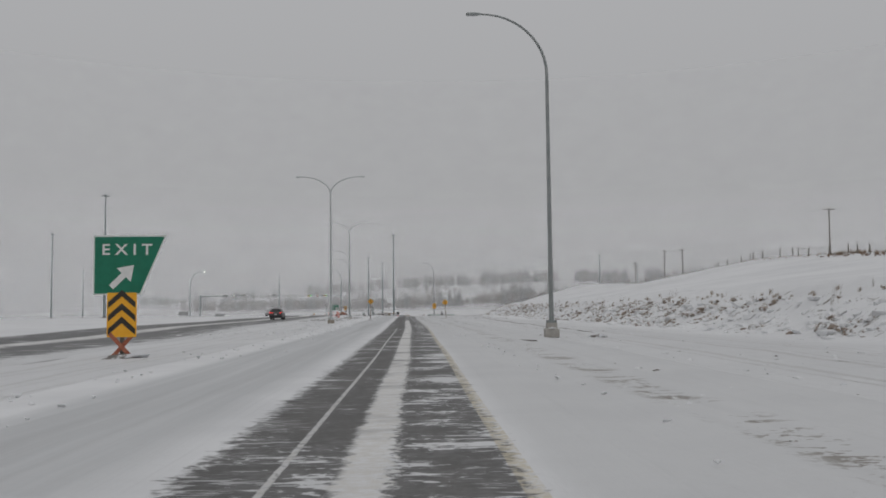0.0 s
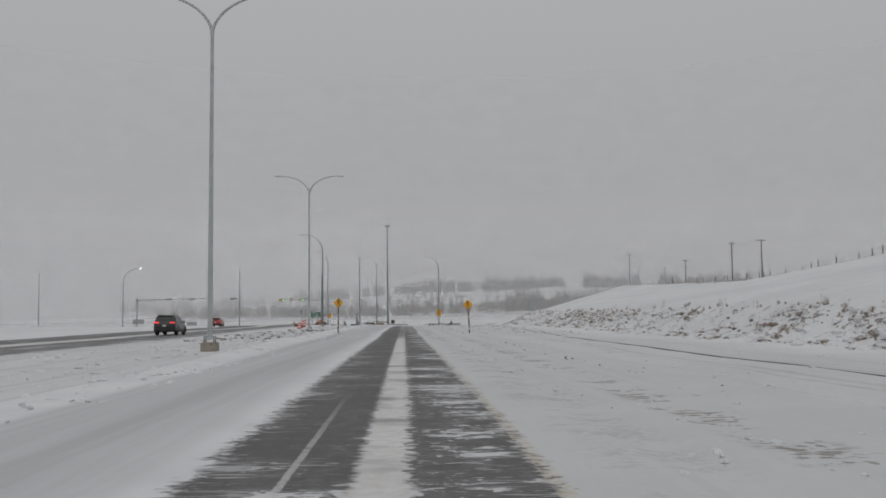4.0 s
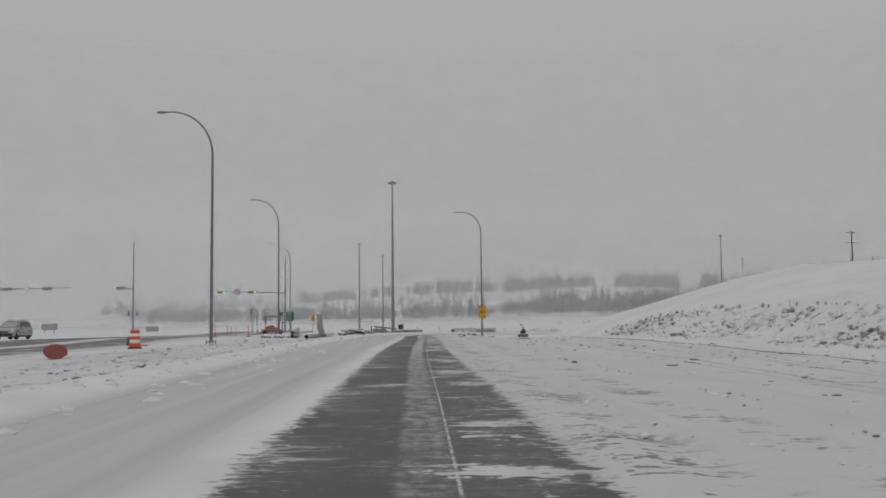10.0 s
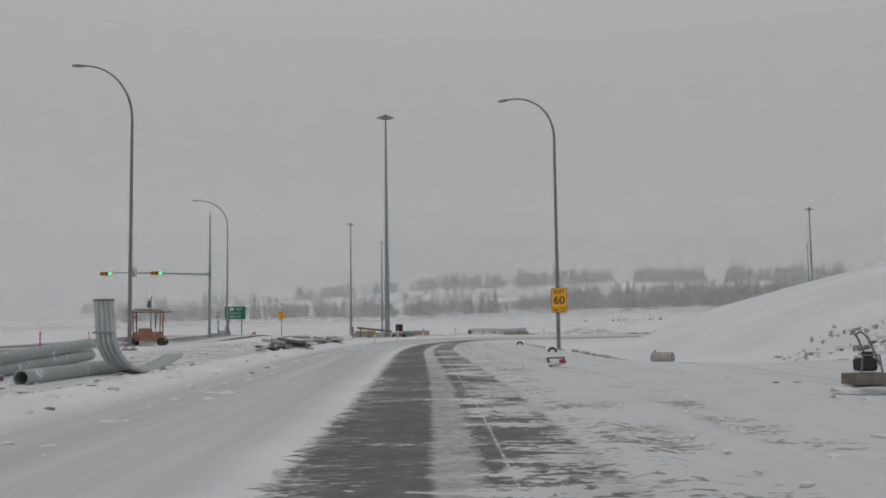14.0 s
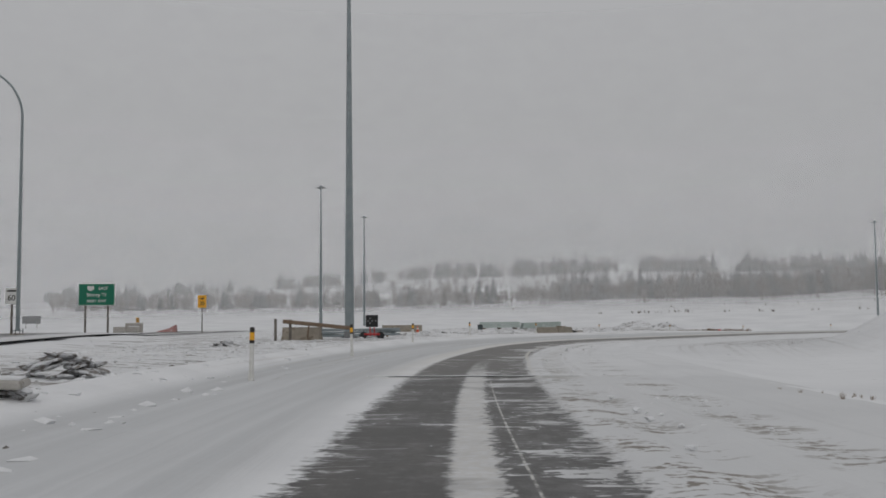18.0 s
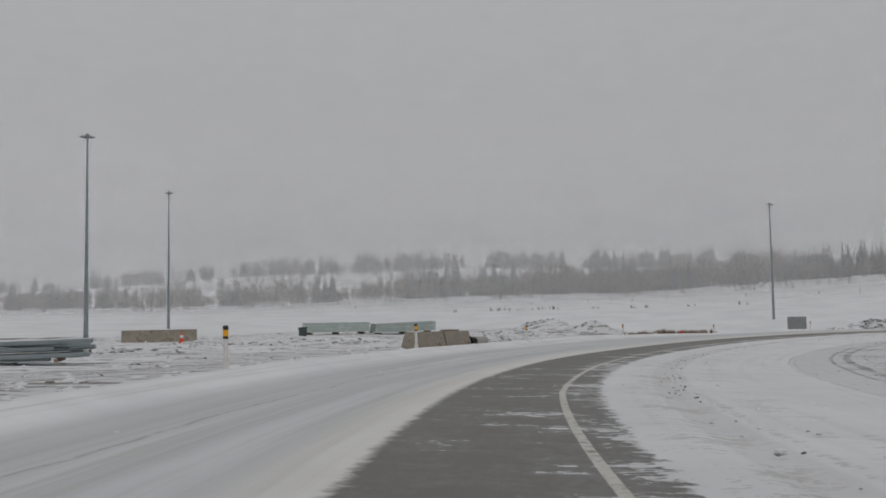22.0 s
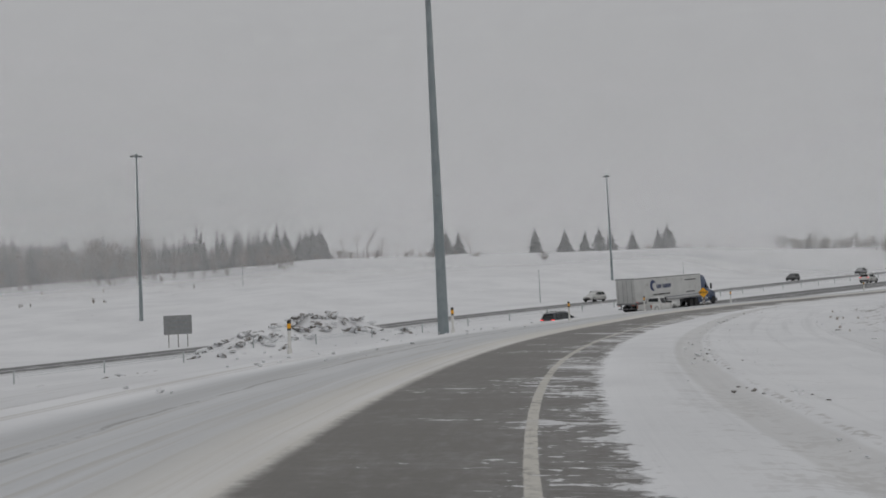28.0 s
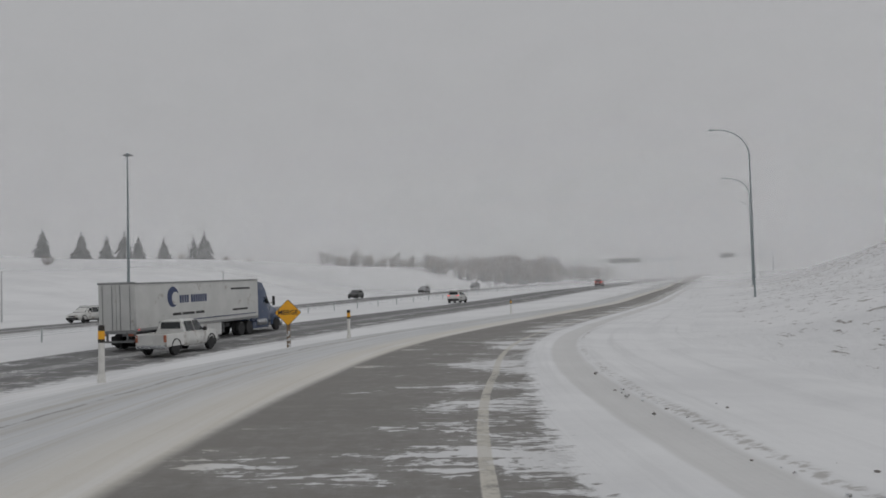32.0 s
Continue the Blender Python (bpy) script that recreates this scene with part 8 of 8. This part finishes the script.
# bits beside the lane
d = thing("broken_marker", "broken red and black marker lying on the snow", "debris", at=pose(2.83, 258.5, land_at(2.83, 258.5) + 0.03, 0, 0, 12) @ Matrix.Diagonal((0.62, 0.62, 0.62, 1)))
part("leg", Shape().box((0.09, 0.12, 0.55), (-0.40, 0, 0.24), 0.01, (0, -24, 0)).box((0.9, 0.08, 0.07), (0.02, 0, 0.49), 0.01).box((0.08, 0.08, 0.3), (0.46, 0, 0.36), 0.01, (0, -30, 0)), M_BLACK, d)
part("tip", Shape().box((0.34, 0.16, 0.20), (0.34, 0.02, 0.30), 0.05, (0, 14, 0)), M_RED, d)
part("snow_cap", lump(3, 2), M_SNOW, d).matrix_basis = pose(-0.05, 0.05, 0.2) @ Matrix.Diagonal((0.7, 0.4, 0.42, 1))
for x, y, rr in ((4.95, 276.0, 0.20), (5.35, 297.5, 0.20)):
    d = thing("half_buried_tyre", "worn tyre half buried upright in the snow", "tyre", at=pose(x, y, land_at(x, y), 0, 0, 15))
    part("tread", Shape().tube([(rr * math.cos(a), 0, 0.05 + rr * math.sin(a)) for a in [2 * math.pi * k / 20 for k in range(21)]], 0.06, 8), M_RUBBER, d)
    part("snow_fill", lump(7, 1), M_SNOW, d).matrix_basis = pose(0, 0.02, 0.03) @ Matrix.Diagonal((0.2, 0.12, 0.16, 1))
d = thing("steel_barrel", "dull grey steel barrel lying on its side in the snowy ditch", "barrel", at=pose(13.1, 286.5, land_at(13.1, 286.5) + 0.24, 0, 0, -38) @ Matrix.Diagonal((0.86, 0.86, 0.86, 1)))
part("shell", Shape().lathe([(0.36, -0.78), (0.40, -0.74), (0.40, -0.28), (0.42, -0.26), (0.40, -0.24), (0.40, 0.24), (0.42, 0.26), (0.40, 0.28), (0.40, 0.74), (0.36, 0.78)], 22, (0, 0, 0), (0, 90, 0)), M_CONCRETE, d)
part("end_plate", Shape().lathe([(0.34, 0.775), (0.33, 0.80)], 22, (0, 0, 0), (0, 90, 0)), M_TANCONC, d)
part("spout", Shape().tube([(-0.55, 0, 0.36), (-0.57, 0, 0.52)], 0.07, 8), M_GREYWOOD, d)
part("snow_cap", lump(5, 2), M_SNOW, d).matrix_basis = pose(-0.1, 0.0, 0.34) @ Matrix.Diagonal((0.8, 0.5, 0.16, 1))
part("snow_patch", lump(6, 2), M_SNOW, d).matrix_basis = pose(0.79, -0.04, 0.08) @ Matrix.Diagonal((0.04, 0.26, 0.24, 1))
d = thing("timber_scrap", "dark plank lying in the ditch", "timber", at=pose(9.0, 266.5, land_at(9.0, 266.5), 0, 0, 5))
part("board", Shape().tube([(-0.9, 0, 0.02), (0.2, 0.02, 0.035), (0.9, 0, 0.02)], 0.025, 5), M_GREYWOOD, d)
d = thing("rubble_lump", "dark lump of frozen soil beside the lane", "rubble", at=pose(9.4, 49.0, land_at(9.4, 49), 0, 0, 0))
part("clod", lumps[2], M_ROCK, d).matrix_basis = Matrix.Diagonal((0.7, 0.5, 0.5, 1))
d = thing("timber_scrap", "thin pole lying on the snow", "timber", at=pose(5.15, 46.2, land_at(5.15, 46.2), 0, 0, 112))
part("board", Shape().tube([(-1.5, 0, 0.02), (1.5, 0, 0.02)], 0.03, 5), M_GREYWOOD, d)

# guard rail remains near the high mast
g = thing("guardrail_end", "leaning timber guardrail end on dark posts", "guardrail", at=pose(-10.0, 344.0, land_at(-10.0, 344.0), 0, 0, 12))
for px_, hh in ((-0.35, 1.35), (0.55, 1.3)):
    part("post", Shape().box((0.16, 0.16, hh), (px_, 0, hh / 2), 0.01), M_GREYWOOD, g)
part("beam", Shape().box((4.6, 0.12, 0.24), (2.3, 0.25, 0.95), 0.02, (0, 6, 14)), M_WOOD, g)
b = thing("concrete_block", "tan concrete barrier block in the snow", "concrete block", at=pose(-9.0, 346.3, land_at(-9.0, 346.3), 0, 0, -24))
part("block", Shape().loft([[(x, -0.36, 0), (x, 0.36, 0), (x, 0.2, 0.35), (x, 0.14, 0.82), (x, -0.14, 0.82), (x, -0.2, 0.35)] for x in (-1.35, 1.35)]), M_TANCONC, b)
part("stake", Shape().box((0.07, 0.07, 1.2), (0.75, -0.5, 0.55), 0.005, (0, 6, 0)), M_WOOD, b)
st = thing("guardrail_stack", "stack of grey steel guardrail beams on timbers", "guardrail", at=pose(-8.0, 376.2, land_at(-8.0, 376.2), 0, 0, 4))
rr = random.Random(8)
for lev in range(3):
    for k in range(5 - lev):
        part("beam", Shape().box((rr.uniform(7.2, 9.6), 0.30, 0.17), (rr.uniform(-0.9, 0.9), -1.1 + 0.55 * k + 0.1 * lev, 0.20 + 0.25 * lev), 0.03, (0, rr.uniform(-1.4, 1.4), rr.uniform(-6, 6))), M_GALV, st)
for sx in (-3.5, 0, 3.5):
    part("timber", Shape().box((0.16, 2.4, 0.12), (sx, 0, 0.06), 0.01), M_WOOD, st)
jb = thing("concrete_barrier", "long tan concrete barrier with an orange marker end", "barrier", at=pose(-3.6, 406.6, land_at(-3.6, 406.6), 0, 0, 14))
part("block", Shape().loft([[(x, -0.34, 0), (x, 0.34, 0), (x, 0.2, 0.3), (x, 0.13, 0.85), (x, -0.13, 0.85), (x, -0.2, 0.3)] for x in (-2.5, 2.6)]), M_TANCONC, jb)
part("debris", lump(9, 2), M_ROCK, jb).matrix_basis = pose(-0.5, 0.8, 0.5) @ Matrix.Diagonal((2.6, 1.2, 0.9, 1))

cn = thing("traffic_cone", "orange traffic cone with a white collar in the snow", "traffic cone", at=pose(-1.6, 400.3, land_at(-1.6, 400.3)))
part("base", Shape().box((0.42, 0.42, 0.05), (0, 0, 0.025), 0.02), M_ORANGE, cn)
part("cone", Shape().lathe([(0.17, 0.04), (0.10, 0.40), (0.03, 0.74), (0.02, 0.75)], 16), M_ORANGE, cn)
part("collar", Shape().lathe([(0.118, 0.34), (0.082, 0.52), (0.08, 0.52)], 16), M_WHITE, cn)
for bx, by, w, yaw in ((-44.6, 425.4, 1.6, 8), (-42.7, 426.2, 1.5, -12), (-43.2, 427.9, 2.4, 4)):
    bk = thing("concrete_block", "grey concrete block standing in the works", "concrete block", at=pose(bx, by, land_at(bx, by) - 0.05, 0, 0, yaw))
    part("block", Shape().box((w, 0.8, 0.95 if w < 2 else 1.5), (0, 0, 0.45 if w < 2 else 0.7), 0.05), M_CONCRETE, bk)
    part("snow_cap", Shape().box((w * 0.96, 0.76, 0.10), (0, 0, 0.95 if w < 2 else 1.48), 0.045), M_SNOW, bk)
sl = thing("plastic_sheet", "dull pink sheeting draped over a heap in the works", "sheeting", at=pose(-37.6, 425.0, land_at(-37.6, 425.0)))
part("sheet", Shape().loft([[(-1.4, -0.5, 0.0), (-1.4, 0.5, 0.0), (-1.4, 0.3, 0.12), (-1.4, -0.3, 0.12)], [(0.2, -0.6, 0.0), (0.2, 0.6, 0.0), (0.2, 0.35, 0.5), (0.2, -0.35, 0.5)], [(1.3, -0.6, 0.0), (1.3, 0.6, 0.0), (1.25, 0.3, 1.05), (1.25, -0.3, 1.05)]]), worn("dull_pink_sheeting", (0.36, 0.17, 0.16), (0.44, 0.25, 0.23), 0.7, 0, 2.0, 0.004, (0.62, 0.60, 0.60), 0.6), sl)

# the arrow board trailer
a = thing("arrow_board", "dark arrow board on a small red trailer", "arrow board", at=pose(-5.4, 364.8, land_at(-5.4, 364.8), 0, 0, 4))
pn = part("panel", Shape().box((1.02, 0.12, 1.0), (0, 0, 1.55), 0.03), M_BOARD, a)
for k in range(4):
    part("louvre", Shape().box((0.94, 0.10, 0.05), (0, -0.10, 1.2 + 0.235 * k), 0.01), M_TRIM, pn)
for lx, lz in ((0, 1.55), (-0.32, 1.55), (0.32, 1.55), (-0.16, 1.76), (-0.16, 1.36)):
    part("lamp", Shape().lathe([(0.06, 0), (0.05, 0.03)], 10, (lx, -0.07, lz), (90, 0, 0)), M_CLEARGLASS, pn)
part("mast", Shape().box((0.1, 0.1, 0.9), (-0.15, 0.1, 0.72), 0.01).box((0.1, 0.1, 0.9), (0.2, 0.1, 0.72), 0.01), M_RED, a)
part("axle_frame", Shape().box((1.3, 0.5, 0.16), (0, 0.1, 0.46), 0.02).box((0.14, 1.6, 0.12), (0, 0.4, 0.5), 0.02), M_RED, a)
for sx in (-0.7, 0.7):
    w = part("wheel", Shape().lathe([(0.14, -0.1), (0.30, -0.1), (0.34, 0), (0.30, 0.1), (0.14, 0.1)], 18, (0, 0, 0), (90, 0, 90)), M_TYRE, a)
    w.matrix_basis = pose(sx, 0.0, 0.33, 0, 0, 90)
    part("mudguard", Shape().tube([(sx, 0.4 * math.cos(q), 0.33 + 0.4 * math.sin(q)) for q in [math.pi * j / 8 for j in range(9)]], 0.04, 5), M_TRIM, a)

# racks of pale panels, bin, vault and pipes
for n, (xa, ya, xb, yb) in enumerate(((6.8, 415.6, 12.2, 416.7), (12.55, 416.6, 17.95, 417.7))):
    L = math.hypot(xb - xa, yb - ya)
    rk = thing("panel_stack", "stack of pale green formwork panels on timbers", "panels", "panel stacks in the works", at=pose((xa + xb) / 2, (ya + yb) / 2, land_at((xa + xb) / 2, (ya + yb) / 2) + 0.02, 0, -1.5 if n else 0, math.degrees(math.atan2(yb - ya, xb - xa))))
    zz = 0.18
    for k, hh in enumerate((0.16, 0.14, 0.20, 0.16)):
        part("panel", Shape().box((L - 0.05 * k, 1.4, hh), (0.03 * k, 0, zz + hh / 2), 0.015), M_PALEGREEN, rk)
        zz += hh + 0.025
    part("snow_cap", Shape().box((L - 0.2, 1.3, 0.06), (0, 0, zz + 0.02), 0.025), M_SNOW, rk)
    for sx in (-L * 0.4, 0, L * 0.4):
        part("timber", Shape().box((0.14, 1.6, 0.16), (sx, 0, 0.08), 0.01), M_WOOD, rk)
bn = thing("waste_bin", "dark grey-green waste bin in the snow", "bin", at=pose(6.65, 412.3, land_at(6.65, 412.3) - 0.3, 0, 0, 5))
part("bin_body", Shape().loft([[(-0.24, -0.26, 0), (0.24, -0.26, 0), (0.24, 0.26, 0), (-0.24, 0.26, 0)], [(-0.3, -0.32, 0.92), (0.3, -0.32, 0.92), (0.3, 0.32, 0.92), (-0.3, 0.32, 0.92)]]), worn("bin_plastic", (0.055, 0.075, 0.075), (0.08, 0.10, 0.10), 0.5), bn)
part("lid", Shape().box((0.68, 0.72, 0.07), (0, 0, 0.96), 0.02), M_TRIM, bn)
ang = 29.0


def tapered(l0, l1, w0, w1, h):
    """A cast block, longer and broader at its foot, with rounded upper edges."""
    rings = []
    for q, z in ((0.0, 0.0), (0.0, 0.06), (0.93, h * 0.95), (1.06, h)):
        a, b = lerp(l0, l1, q) / 2, lerp(w0, w1, q) / 2
        c = 0.06
        rings.append([(-a + c, -b, z), (a - c, -b, z), (a, -b + c, z), (a, b - c, z), (a - c, b, z), (-a + c, b, z), (-a, b - c, z), (-a, -b + c, z)])
    return Shape().loft(rings)


for bx, by, l0, l1, turn in ((12.95, 393.3, 2.75, 2.3, 0), (15.0, 394.45, 2.1, 1.95, 2)):
    va = thing("concrete_vault", "stained tan concrete vault block beside the ramp", "concrete block", "vault blocks", at=pose(bx, by, land_at(bx, by) - 0.05, 0, 0, ang + turn))
    part("block", tapered(l0, l1, 1.15, 0.75, 1.84 - land_at(bx, by) + 0.05), M_TANCONC, va)
gr = thing("steel_grate", "rusty grate lying on a concrete block", "grate", at=pose(14.75, 394.4, 1.85, 0, 0, ang))
for k in range(7):
    part("bar", Shape().box((0.05, 0.55, 0.07), (-0.42 + 0.14 * k, 0, 0.035), 0.008), M_WOOD, gr)
part("rim", Shape().box((1.0, 0.05, 0.08), (0, -0.28, 0.04), 0.008).box((1.0, 0.05, 0.08), (0, 0.28, 0.04), 0.008), M_WOOD, gr)
cp = thing("culvert_pipe", "black corrugated culvert and a concrete pipe end", "pipe", at=pose(15.95, 394.9, land_at(15.95, 394.9), 0, 0, 38))
pipe(cp, (-0.2, -0.3, 0.30), (0.9, 0.5, 0.30), 0.31, M_RUBBER, 0.05)
# black disc added inside the pipe to stand for its shaded bore
part("bore_shade_disc", Shape().tube([(0.35, 0.1, 0.30), (0.4, 0.14, 0.30)], 0.27, 16), M_RUBBER, cp)
p3 = thing("concrete_pipe", "short grey concrete pipe section", "pipe", at=pose(16.6, 395.5, land_at(16.6, 395.5), 0, 0, 38))
pipe(p3, (-0.1, 0, 0.29), (1.1, 0.15, 0.29), 0.29, M_CONCRETE, 0.06)
rb = thing("red_canister", "small red plastic canister by the reeds", "canister", at=pose(39.2, 414.6, land_at(39.2, 414.6), 0, 0, 20))
part("can_body", Shape().box((0.32, 0.24, 0.28), (0, 0, 0.13), 0.05), M_RED, rb)
part("cap", Shape().tube([(0.08, 0, 0.26), (0.09, 0, 0.32)], 0.035, 8), M_BLACK, rb)

# overhead signs far along the highway
def gantry(x, ya, yb, top, sign_y, sign_w, label):
    zb = land_at(x, ya)
    ob = thing("sign_gantry", label, "sign gantry", at=pose(x, 0, 0))
    for y in ((ya, yb) if yb - ya > 20 else (ya,)):
        part("column", Shape().tube([(0, y, land_at(x, y) - 0.3), (0, y, top + 0.4)], [0.28, 0.22], 10), M_GALV, ob)
    sh = Shape()
    for dz in (0.0, 0.9):
        sh.tube([(0, ya, top - dz), (0, yb, top - dz)], 0.09, 6)
    for k in range(int((yb - ya) / 1.8)):
        sh.tube([(0, ya + 1.8 * k, top - 0.9 * (k % 2)), (0, ya + 1.8 * (k + 1), top - 0.9 * ((k + 1) % 2))], 0.05, 5)
    part("truss", sh, M_GALV, ob)
    part("sign_board", Shape().box((0.08, sign_w, 1.9), (-0.3, sign_y, top - 0.5), 0.03), M_ALU, ob, "dark back of an overhead sign")


gantry(468, 449.5, 486.5, 14.7, 467, 12, "overhead sign gantry dim in the blowing snow")
gantry(485, 412, 431, 16.0, 429, 5.5, "cantilever road sign dim in the blowing snow")
